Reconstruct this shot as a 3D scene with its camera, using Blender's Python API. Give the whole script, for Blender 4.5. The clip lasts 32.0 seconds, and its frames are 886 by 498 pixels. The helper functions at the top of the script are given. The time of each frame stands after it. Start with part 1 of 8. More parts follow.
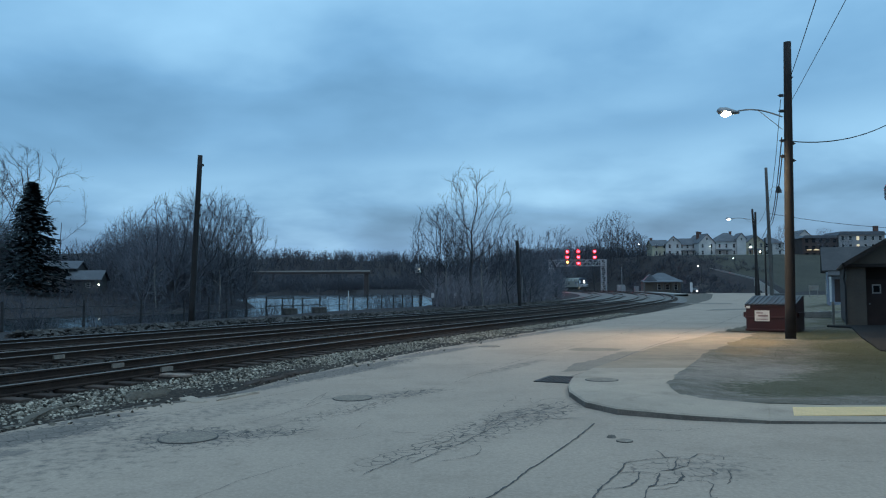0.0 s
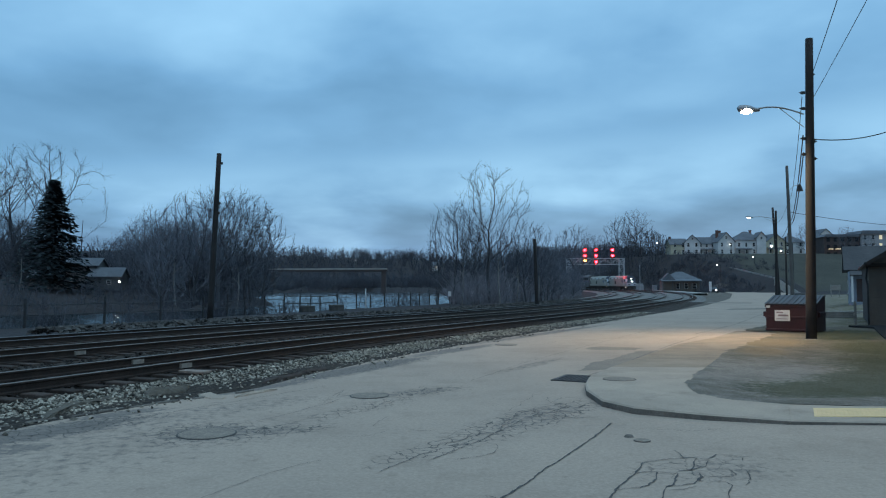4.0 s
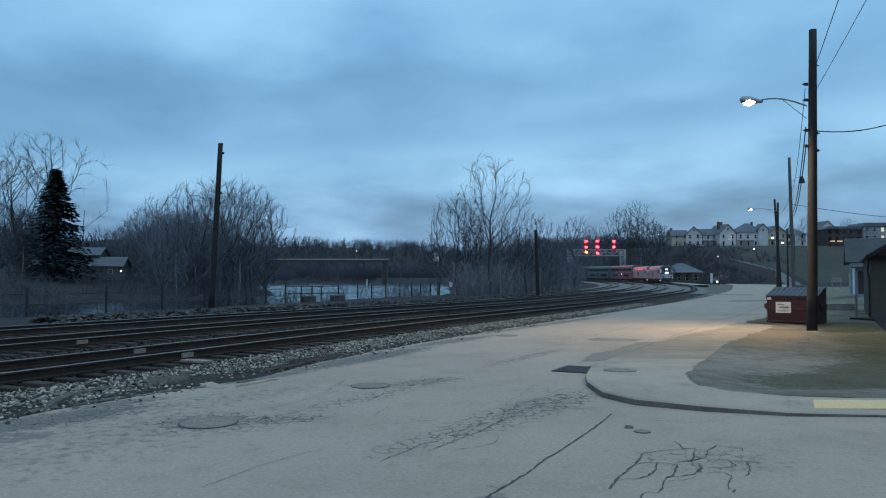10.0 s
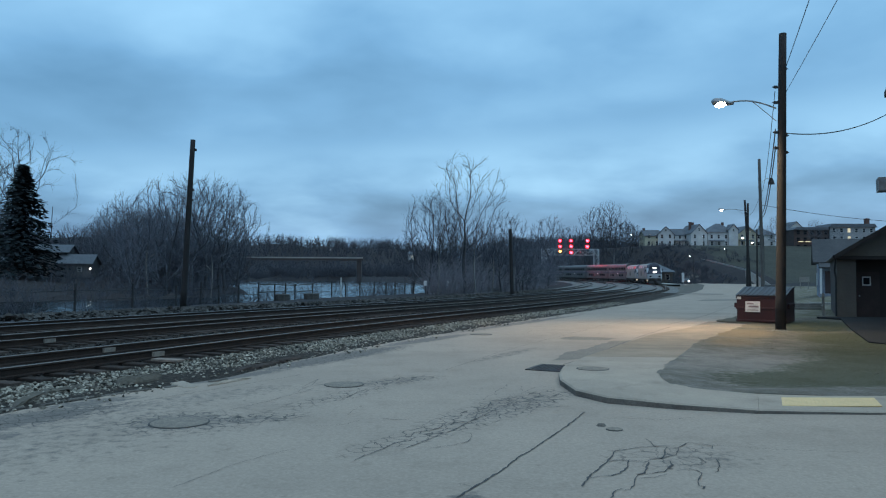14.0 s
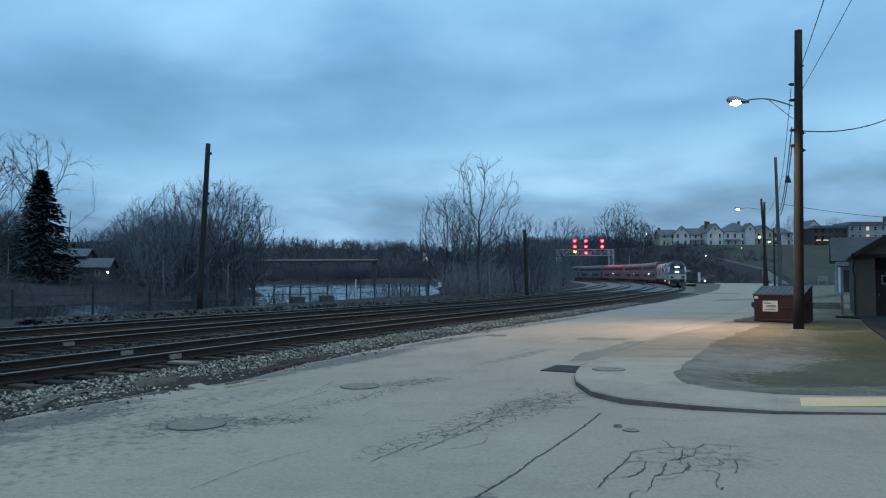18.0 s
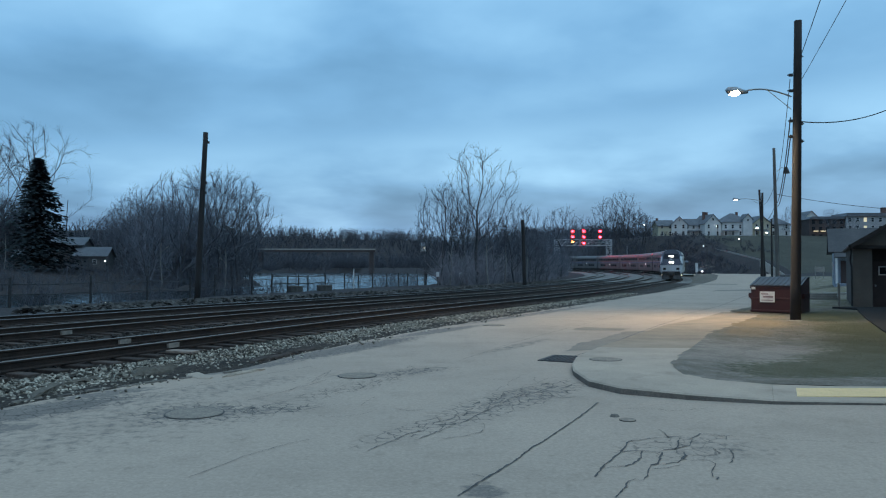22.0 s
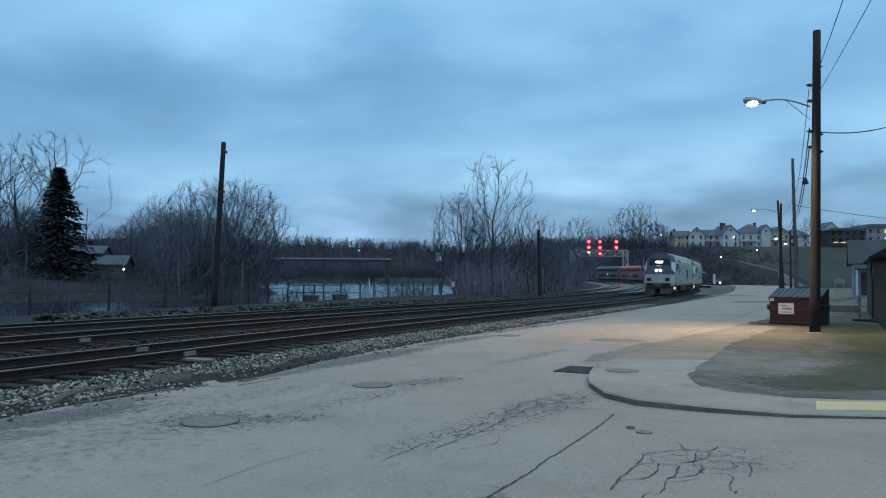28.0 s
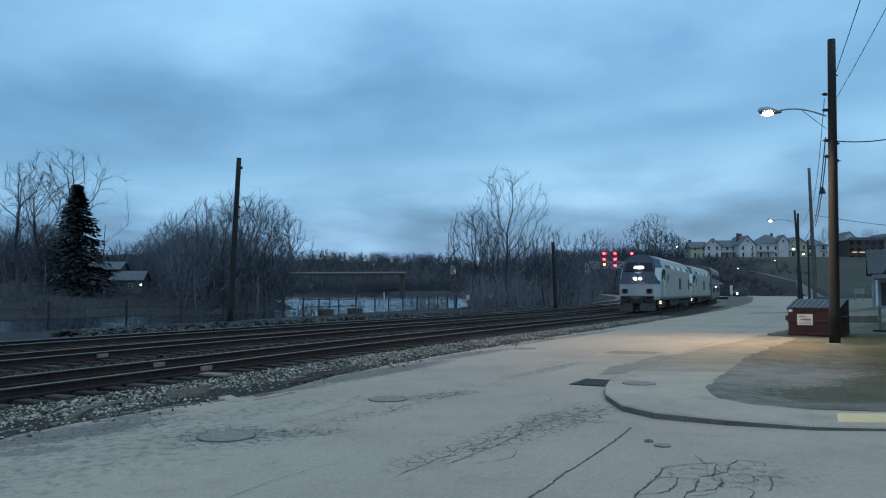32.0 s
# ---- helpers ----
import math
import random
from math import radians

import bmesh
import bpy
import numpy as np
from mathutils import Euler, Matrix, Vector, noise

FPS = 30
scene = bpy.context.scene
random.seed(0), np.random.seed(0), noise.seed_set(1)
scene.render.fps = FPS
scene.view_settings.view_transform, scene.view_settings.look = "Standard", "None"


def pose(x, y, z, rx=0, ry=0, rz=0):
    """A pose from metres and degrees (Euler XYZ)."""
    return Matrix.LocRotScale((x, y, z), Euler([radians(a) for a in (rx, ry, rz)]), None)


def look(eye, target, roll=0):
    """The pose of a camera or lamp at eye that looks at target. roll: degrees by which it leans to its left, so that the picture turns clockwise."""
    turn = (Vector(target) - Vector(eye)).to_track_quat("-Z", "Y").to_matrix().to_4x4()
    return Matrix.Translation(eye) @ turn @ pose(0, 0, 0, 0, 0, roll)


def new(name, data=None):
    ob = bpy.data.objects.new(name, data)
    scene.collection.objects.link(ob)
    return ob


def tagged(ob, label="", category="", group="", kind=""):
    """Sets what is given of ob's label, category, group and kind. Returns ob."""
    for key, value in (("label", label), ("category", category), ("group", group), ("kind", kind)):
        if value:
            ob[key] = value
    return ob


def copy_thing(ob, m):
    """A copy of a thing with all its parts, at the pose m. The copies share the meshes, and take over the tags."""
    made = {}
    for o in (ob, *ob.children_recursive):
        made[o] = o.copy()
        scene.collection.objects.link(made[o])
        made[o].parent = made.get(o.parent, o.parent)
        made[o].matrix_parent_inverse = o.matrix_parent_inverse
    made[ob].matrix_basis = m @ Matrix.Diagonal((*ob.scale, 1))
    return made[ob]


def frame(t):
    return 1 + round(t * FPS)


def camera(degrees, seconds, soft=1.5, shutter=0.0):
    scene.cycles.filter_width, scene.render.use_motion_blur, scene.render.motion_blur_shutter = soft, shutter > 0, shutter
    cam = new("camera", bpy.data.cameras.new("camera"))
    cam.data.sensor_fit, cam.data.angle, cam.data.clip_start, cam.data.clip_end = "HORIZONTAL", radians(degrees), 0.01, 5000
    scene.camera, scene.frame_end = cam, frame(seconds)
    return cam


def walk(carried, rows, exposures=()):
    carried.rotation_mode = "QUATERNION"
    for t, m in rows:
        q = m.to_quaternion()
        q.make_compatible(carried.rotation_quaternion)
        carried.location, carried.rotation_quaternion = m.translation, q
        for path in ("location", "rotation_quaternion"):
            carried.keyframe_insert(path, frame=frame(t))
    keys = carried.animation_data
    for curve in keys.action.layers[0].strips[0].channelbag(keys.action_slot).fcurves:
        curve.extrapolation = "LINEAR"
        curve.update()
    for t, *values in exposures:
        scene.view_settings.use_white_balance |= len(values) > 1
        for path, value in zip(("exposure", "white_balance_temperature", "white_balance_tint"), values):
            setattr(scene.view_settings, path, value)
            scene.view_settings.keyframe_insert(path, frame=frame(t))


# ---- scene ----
cam = camera(62.0, 32.0, soft=1.15)
EYE = (0.0, 0.0, 1.75)
TURNS = [  # seconds, yaw, pitch, roll in degrees
    (0, 0.00, 3.15, -0.33), (0.5, -0.03, 3.26, -0.38), (1, 0.28, 3.47, -0.61), (1.5, 0.51, 3.47, -0.26), (2, 0.54, 3.21, -0.30),
    (2.5, 0.74, 3.21, -0.19), (3, 1.05, 3.27, -0.15), (3.5, 1.21, 3.16, -0.15), (5.5, 1.54, 2.68, 0.03), (6, 1.40, 2.62, 0.12),
    (6.5, 1.36, 2.96, 0.11), (7, 1.66, 3.38, 0.14), (7.5, 1.77, 3.54, -0.04), (8, 1.59, 3.42, 0.01), (8.5, 1.31, 3.12, -0.03),
    (9, 1.18, 2.62, -0.21), (9.5, 1.15, 2.17, 0.05), (10, 1.43, 2.29, 0.10), (10.5, 1.91, 2.54, -0.04), (11, 1.64, 2.52, 0.08),
    (11.5, 0.82, 2.48, 0.40), (12, -0.61, 2.57, 0.53), (12.5, -1.46, 2.35, 0.28), (13, -1.50, 1.99, 0.40), (13.5, -0.95, 2.20, 0.45),
    (15.5, -0.05, 2.20, 0.06), (16, 0.02, 2.12, 0.34), (16.5, 0.37, 2.16, -0.06), (17, 0.55, 2.29, 0.23), (17.5, 0.55, 2.34, 0.03),
    (18, 0.57, 2.30, -0.11), (18.5, 0.80, 2.33, 0.09), (19, 0.87, 2.42, -0.06), (19.5, 0.40, 2.41, 0.12), (20, -0.42, 2.37, 0.04),
    (20.5, -1.12, 1.90, 0.03), (21, -0.68, 1.66, -0.03), (21.5, -0.20, 1.74, -0.07), (22, 0.41, 1.51, 0.06), (22.5, 0.86, 1.30, 0.37),
    (23, 0.97, 1.12, -0.21), (23.5, 0.26, 0.76, -0.25), (24, -0.18, 1.13, 0.23), (24.5, -0.09, 1.56, -0.15), (25, 0.50, 1.62, -0.18),
    (25.5, 0.68, 1.85, -0.01), (26, 1.18, 2.11, 0.10), (26.5, 1.48, 2.22, 0.13), (28.5, 1.58, 2.29, 0.41), (29, 0.93, 2.44, 0.28),
    (29.5, 1.17, 2.82, 0.01), (30, 1.48, 2.87, 0.08), (30.5, 2.05, 2.94, 0.23), (31, 2.50, 2.82, 0.08), (31.5, 2.52, 2.88, -0.15),
    (32, 2.75, 3.29, -0.08),
]
walk(cam, [(t, pose(*EYE, 0, 0, yaw) @ pose(0, 0, 0, 90 + pitch) @ pose(0, 0, 0, 0, 0, roll)) for t, yaw, pitch, roll in TURNS],
     [(0.0, -0.08), (7.0, -0.07), (13.0, -0.02), (19.0, 0.0), (25.0, 0.01), (32.0, -0.03)])

# ---- world: dusk under broken cloud ----
world = bpy.data.worlds.new("dusk_sky")
scene.world = world
world.use_nodes = True
wn, wl = world.node_tree.nodes, world.node_tree.links
wn.clear()


def wnode(kind, **inputs):
    n = wn.new(kind)
    for k, v in inputs.items():
        n.inputs[k].default_value = v
    return n


def wmath(op, a, b=None, clamp=False):
    n = wn.new("ShaderNodeMath")
    n.operation, n.use_clamp = op, clamp
    for i, v in enumerate((a, b)):
        if v is None:
            continue
        if isinstance(v, (int, float)):
            n.inputs[i].default_value = v
        else:
            wl.new(v, n.inputs[i])
    return n.outputs[0]


def wramp(value, stops):
    n = wn.new("ShaderNodeValToRGB")
    while len(n.color_ramp.elements) < len(stops):
        n.color_ramp.elements.new(0.5)
    for e, (p, c) in zip(n.color_ramp.elements, stops):
        e.position, e.color = p, (*c, 1)
    n.color_ramp.interpolation = "B_SPLINE" if len(stops) > 3 else "LINEAR"
    wl.new(value, n.inputs[0])
    return n.outputs[0]


wco = wn.new("ShaderNodeTexCoord")
wsep = wn.new("ShaderNodeSeparateXYZ")
wl.new(wco.outputs["Generated"], wsep.inputs[0])
up = wmath("MAXIMUM", wsep.outputs[2], 0.0)
flat = wmath("ADD", up, 0.22)
wcom = wn.new("ShaderNodeCombineXYZ")
wl.new(wmath("DIVIDE", wsep.outputs[0], flat), wcom.inputs[0])
wl.new(wmath("DIVIDE", wsep.outputs[1], flat), wcom.inputs[1])
wcom.inputs[2].default_value = SKY_SEED = 4.2
big = wnode("ShaderNodeTexNoise", Scale=0.8, Detail=5.0, Roughness=0.48, Distortion=0.2)
fine = wnode("ShaderNodeTexNoise", Scale=2.6, Detail=5.0, Roughness=0.47, Distortion=0.15)
wl.new(wcom.outputs[0], big.inputs["Vector"])
wl.new(wcom.outputs[0], fine.inputs["Vector"])
cloud = wmath("ADD", wmath("MULTIPLY", big.outputs[0], 0.70), wmath("MULTIPLY", fine.outputs[0], 0.30))
# layers of cloud by height above the horizon, edges broken by the noise
warp = wmath("SUBTRACT", wmath("ADD", up, wmath("MULTIPLY", wmath("SUBTRACT", cloud, 0.5), 0.19)), wmath("MULTIPLY", wsep.outputs[0], 0.07))
layer = wramp(warp, [(0.0, (0.58,) * 3), (0.055, (0.30,) * 3), (0.10, (0.60,) * 3), (0.145, (0.96,) * 3), (0.185, (0.46,) * 3),
                     (0.22, (0.50,) * 3), (0.26, (0.30,) * 3), (0.31, (0.46,) * 3), (0.38, (0.66,) * 3), (0.62, (0.74,) * 3), (1.0, (0.85,) * 3)])
soft = wmath("MULTIPLY", wmath("SUBTRACT", cloud, 0.5), 2.0)
# thicker cloud to the east, low down
east = wmath("MULTIPLY", wmath("SUBTRACT", wmath("MULTIPLY", wmath("SUBTRACT", wsep.outputs[0], 0.10, True), 2.3), wmath("MULTIPLY", wmath("SUBTRACT", wsep.outputs[0], 0.27, True), 2.5)), wmath("SUBTRACT", 1.25, wmath("MULTIPLY", up, 5.0), True))
slant = wmath("MULTIPLY", wsep.outputs[0], wmath("MULTIPLY", up, 0.9))
tone = wmath("SUBTRACT", wmath("ADD", wmath("ADD", layer, soft), slant), east, True)
tint = wramp(tone, [(0.0, (0.048, 0.172, 0.335)), (0.45, (0.136, 0.335, 0.575)), (1.0, (0.295, 0.575, 0.84))])
sky = wn.new("ShaderNodeTexSky")
sky.sky_type, sky.sun_disc = "NISHITA", False
sky.sun_elevation, sky.sun_rotation = radians(1.5), radians(200)
sky_bg = wnode("ShaderNodeBackground", Strength=0.05)
wl.new(sky.outputs[0], sky_bg.inputs[0])
cloud_bg = wnode("ShaderNodeBackground", Strength=1.21)
wl.new(tint, cloud_bg.inputs[0])
both = wn.new("ShaderNodeAddShader")
wl.new(sky_bg.outputs[0], both.inputs[0])
wl.new(cloud_bg.outputs[0], both.inputs[1])
wout = wn.new("ShaderNodeOutputWorld")
wl.new(both.outputs[0], wout.inputs[0])

sun = new("sun", bpy.data.lights.new("sun", "SUN"))
sun.data.energy, sun.data.angle, sun.data.color = 0.40, radians(60), (1.0, 0.93, 0.86)
sun.matrix_world = look((0, 0, 50), (3, 14, 0))


def lamp_light(x, y, z, power, colour, size=0.15, aim=None):
    """The light of a street lamp, hung just below its glass."""
    d = bpy.data.lights.new("lamp_light", "SPOT")
    d.energy, d.color, d.shadow_soft_size, d.spot_size, d.spot_blend = power, colour, size, radians(158), 1.0
    ob = new("lamp_light", d)
    ob.matrix_world = look((x, y, z), aim or (x, y - 0.01, 0))
    return ob


# ---- materials ----
def material(name, colour, rough=0.8, metal=0.0, second=None, scale=3.0, fine_scale=40.0, mix=0.5, bump=0.2, bump_size=0.01,
             spec=0.5, speckle=0.25, random_tone=0.0, island=False):
    """A surface with a broad stain and a fine grain. second: the colour of the stains."""
    m = bpy.data.materials.new(name)
    m.use_nodes = True
    n, l = m.node_tree.nodes, m.node_tree.links
    b = n["Principled BSDF"]
    b.inputs["Roughness"].default_value, b.inputs["Metallic"].default_value = rough, metal
    b.inputs["Specular IOR Level"].default_value = spec
    co = n.new("ShaderNodeTexCoord")
    broad, grain = n.new("ShaderNodeTexNoise"), n.new("ShaderNodeTexNoise")
    for t, s, d in ((broad, scale, 6.0), (grain, fine_scale, 4.0)):
        t.inputs["Scale"].default_value, t.inputs["Detail"].default_value, t.inputs["Roughness"].default_value = s, d, 0.6
        l.new(co.outputs["Object"], t.inputs["Vector"])
    ramp = n.new("ShaderNodeValToRGB")
    ramp.color_ramp.elements[0].position, ramp.color_ramp.elements[1].position = 0.5 - mix * 0.3, 0.5 + mix * 0.3
    second = second or tuple(c * 0.72 for c in colour)
    ramp.color_ramp.elements[0].color, ramp.color_ramp.elements[1].color = (*second, 1), (*colour, 1)
    l.new(broad.outputs[0], ramp.inputs[0])
    sp = n.new("ShaderNodeMapRange")
    sp.inputs[1].default_value, sp.inputs[2].default_value = 0.3, 0.7
    sp.inputs[3].default_value, sp.inputs[4].default_value = 1 - speckle, 1 + speckle
    l.new(grain.outputs[0], sp.inputs[0])
    mul = n.new("ShaderNodeVectorMath")
    mul.operation = "SCALE"
    l.new(ramp.outputs[0], mul.inputs[0])
    l.new(sp.outputs[0], mul.inputs["Scale"])
    out = mul.outputs[0]
    if random_tone:
        r = n.new("ShaderNodeNewGeometry") if island else n.new("ShaderNodeObjectInfo")
        v = n.new("ShaderNodeMapRange")
        v.inputs[3].default_value, v.inputs[4].default_value = 1 - random_tone, 1 + random_tone
        l.new(r.outputs["Random Per Island" if island else "Random"], v.inputs[0])
        mul2 = n.new("ShaderNodeVectorMath")
        mul2.operation = "SCALE"
        l.new(out, mul2.inputs[0])
        l.new(v.outputs[0], mul2.inputs["Scale"])
        out = mul2.outputs[0]
    l.new(out, b.inputs["Base Color"])
    if bump:
        bp = n.new("ShaderNodeBump")
        bp.inputs["Strength"].default_value, bp.inputs["Distance"].default_value = bump, bump_size
        l.new(grain.outputs[0], bp.inputs["Height"])
        l.new(bp.outputs[0], b.inputs["Normal"])
    return m


def glow(name, colour, strength):
    m = bpy.data.materials.new(name)
    m.use_nodes = True
    b = m.node_tree.nodes["Principled BSDF"]
    b.inputs["Base Color"].default_value = (*colour, 1)
    b.inputs["Emission Color"].default_value = (*colour, 1)
    b.inputs["Emission Strength"].default_value = strength
    return m


ROAD = material("worn_concrete_road", (0.487, 0.376, 0.292), 0.88, second=(0.392, 0.304, 0.239), scale=0.35, fine_scale=34, mix=0.9, bump=0.12, speckle=0.17, spec=0.12)
CRACK = material("crack_tar", (0.10, 0.09, 0.082), 0.9, scale=4, bump=0.3)
PATCH = material("asphalt_patch", (0.225, 0.188, 0.155), 0.9, second=(0.31, 0.255, 0.205), scale=1.2, mix=0.9, bump=0.5, spec=0.12)
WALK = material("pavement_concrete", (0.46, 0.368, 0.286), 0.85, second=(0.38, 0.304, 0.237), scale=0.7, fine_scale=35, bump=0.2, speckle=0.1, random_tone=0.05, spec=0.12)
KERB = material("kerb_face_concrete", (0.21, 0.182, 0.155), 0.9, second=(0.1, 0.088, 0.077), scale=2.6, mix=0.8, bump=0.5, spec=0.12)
WALK_OLD = material("brown_pavement_concrete", (0.345, 0.268, 0.2), 0.9, second=(0.27, 0.21, 0.158), scale=1.1, fine_scale=30, bump=0.3, speckle=0.14, random_tone=0.06, spec=0.12)
TACTILE = material("yellow_paint", (0.80, 0.545, 0.26), 0.7, second=(0.72, 0.49, 0.235), scale=4, speckle=0.1)
SOIL = material("leaf_litter_soil", (0.062, 0.054, 0.053), 0.95, second=(0.04, 0.036, 0.037), scale=0.25, fine_scale=6, mix=0.9, bump=0.6, bump_size=0.05, speckle=0.45, spec=0.1)
GRASS = material("winter_lawn", (0.125, 0.112, 0.062), 0.95, second=(0.24, 0.205, 0.165), scale=0.75, fine_scale=30, mix=0.42, bump=0.6, bump_size=0.03, speckle=0.4, spec=0.12)
SLOPE_GRASS = material("dull_slope_grass", (0.088, 0.082, 0.062), 0.95, second=(0.058, 0.054, 0.045), scale=0.12, fine_scale=4, mix=0.9, bump=0.5, bump_size=0.05, speckle=0.4, spec=0.1)
GRIT = material("brown_gravel", (0.2, 0.17, 0.138), 0.95, second=(0.115, 0.098, 0.082), scale=0.8, fine_scale=14, mix=0.9, bump=0.6, bump_size=0.03, speckle=0.4, spec=0.1)
BLADE = material("grass_blade", (0.13, 0.125, 0.075), 0.85, second=(0.19, 0.165, 0.115), scale=0.8, bump=0, spec=0.12)
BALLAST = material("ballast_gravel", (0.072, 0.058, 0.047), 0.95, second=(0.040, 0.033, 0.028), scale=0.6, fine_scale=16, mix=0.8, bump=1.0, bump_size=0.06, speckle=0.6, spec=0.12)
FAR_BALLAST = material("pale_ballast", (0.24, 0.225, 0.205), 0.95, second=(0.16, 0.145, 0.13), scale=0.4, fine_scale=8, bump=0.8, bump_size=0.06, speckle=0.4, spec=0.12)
DARK_STONE = material("oily_ballast_stone", (0.055, 0.047, 0.041), 0.9, second=(0.035, 0.03, 0.027), scale=6, random_tone=0.5, island=True, bump=0.2, spec=0.1)
STONE = material("ballast_stone", (0.36, 0.315, 0.252), 0.9, second=(0.18, 0.158, 0.128), scale=6, random_tone=0.9, island=True, bump=0.2, spec=0.12)
RAIL_SIDE = material("rusted_rail", (0.05, 0.034, 0.027), 0.85, metal=0.1, second=(0.032, 0.024, 0.021), scale=2.5, bump=0.3, spec=0.2)
RAIL_TOP = material("polished_rail_head", (0.21, 0.17, 0.145), 0.48, metal=0.45, second=(0.15, 0.118, 0.1), scale=1.5, bump=0.0, speckle=0.1)
TIE = material("creosoted_sleeper", (0.058, 0.044, 0.037), 0.9, second=(0.095, 0.074, 0.063), scale=3, fine_scale=30, random_tone=0.35, bump=0.5, spec=0.12)
WHITE_MARK = material("faded_white_paint", (0.30, 0.26, 0.22), 0.8, second=(0.2, 0.17, 0.145), scale=8)
CUT_WOOD = material("fresh_cut_timber", (0.33, 0.245, 0.19), 0.85, second=(0.22, 0.165, 0.13), scale=6)
POLE = material("weathered_pole_wood", (0.03, 0.026, 0.025), 0.9, second=(0.02, 0.017, 0.016), scale=2, fine_scale=40, bump=0.5)
POLE_GREY = material("grey_pole_wood", (0.26, 0.24, 0.215), 0.9, second=(0.19, 0.175, 0.155), scale=2, fine_scale=40, bump=0.5)
POLE_WORN = material("dark_weathered_pole", (0.13, 0.12, 0.11), 0.9, second=(0.09, 0.083, 0.076), scale=2, fine_scale=40, bump=0.5)
PALE_STEEL = material("pale_grey_painted_steel", (0.52, 0.53, 0.54), 0.6, second=(0.42, 0.42, 0.42), scale=4, bump=0.1)
STEEL = material("galvanised_steel", (0.38, 0.39, 0.40), 0.5, metal=0.7, second=(0.28, 0.28, 0.28), scale=6, bump=0.1)
DARK_STEEL = material("dark_steel", (0.05, 0.05, 0.052), 0.6, metal=0.4, second=(0.035, 0.03, 0.028), scale=5, bump=0.15)
CABLE = material("cable_rubber", (0.02, 0.02, 0.022), 0.7, scale=5, bump=0)
SKIP_RED = material("maroon_painted_steel", (0.045, 0.0085, 0.0115), 0.5, second=(0.03, 0.0075, 0.0095), scale=2.2, fine_scale=30, mix=0.9, bump=0.1, speckle=0.15)
SKIP_LID = material("black_plastic_lid", (0.045, 0.047, 0.055), 0.5, scale=3, bump=0.1)
PAPER = material("white_placard", (0.72, 0.70, 0.68), 0.6, scale=4, speckle=0.05, bump=0)
PRINT = material("grey_red_print", (0.3, 0.22, 0.23), 0.7, scale=4, bump=0)
BARK = material("grey_brown_bark", (0.1, 0.098, 0.102), 0.9, second=(0.066, 0.064, 0.066), scale=3, fine_scale=20, bump=0.4, spec=0.12)
PALE_BARK = material("pale_sycamore_bark", (0.27, 0.255, 0.24), 0.85, second=(0.12, 0.112, 0.1), scale=1.2, fine_scale=12, mix=0.6, bump=0.2)
# Haze is put into these twig and brush colours: pale and bluish.
HAZE_TWIG = material("haze_grey_twig", (0.15, 0.155, 0.178), 0.9, scale=1, bump=0, random_tone=0.3, spec=0.1)
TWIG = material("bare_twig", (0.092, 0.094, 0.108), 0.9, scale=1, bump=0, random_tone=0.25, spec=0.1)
BRUSH = material("dry_haze_brush", (0.26, 0.25, 0.27), 0.95, second=(0.18, 0.174, 0.19), scale=1, bump=0, spec=0.1)
NEEDLE = material("dark_spruce_needles", (0.052, 0.066, 0.068), 0.95, second=(0.034, 0.044, 0.047), scale=1.5, bump=0, random_tone=0.35, island=True, spec=0.03)
ROCK = material("bank_rubble", (0.10, 0.093, 0.085), 0.9, second=(0.05, 0.046, 0.042), scale=2, fine_scale=9, random_tone=0.5, island=True, bump=0.6, bump_size=0.03, spec=0.12)
WATER = material("river_water", (0.03, 0.036, 0.04), 0.08, second=(0.018, 0.022, 0.024), scale=0.05, fine_scale=0.8, mix=0.6, bump=0.6, bump_size=0.2, speckle=0.1, spec=0.25)
WATER.node_tree.nodes["Principled BSDF"].inputs["IOR"].default_value = 1.25


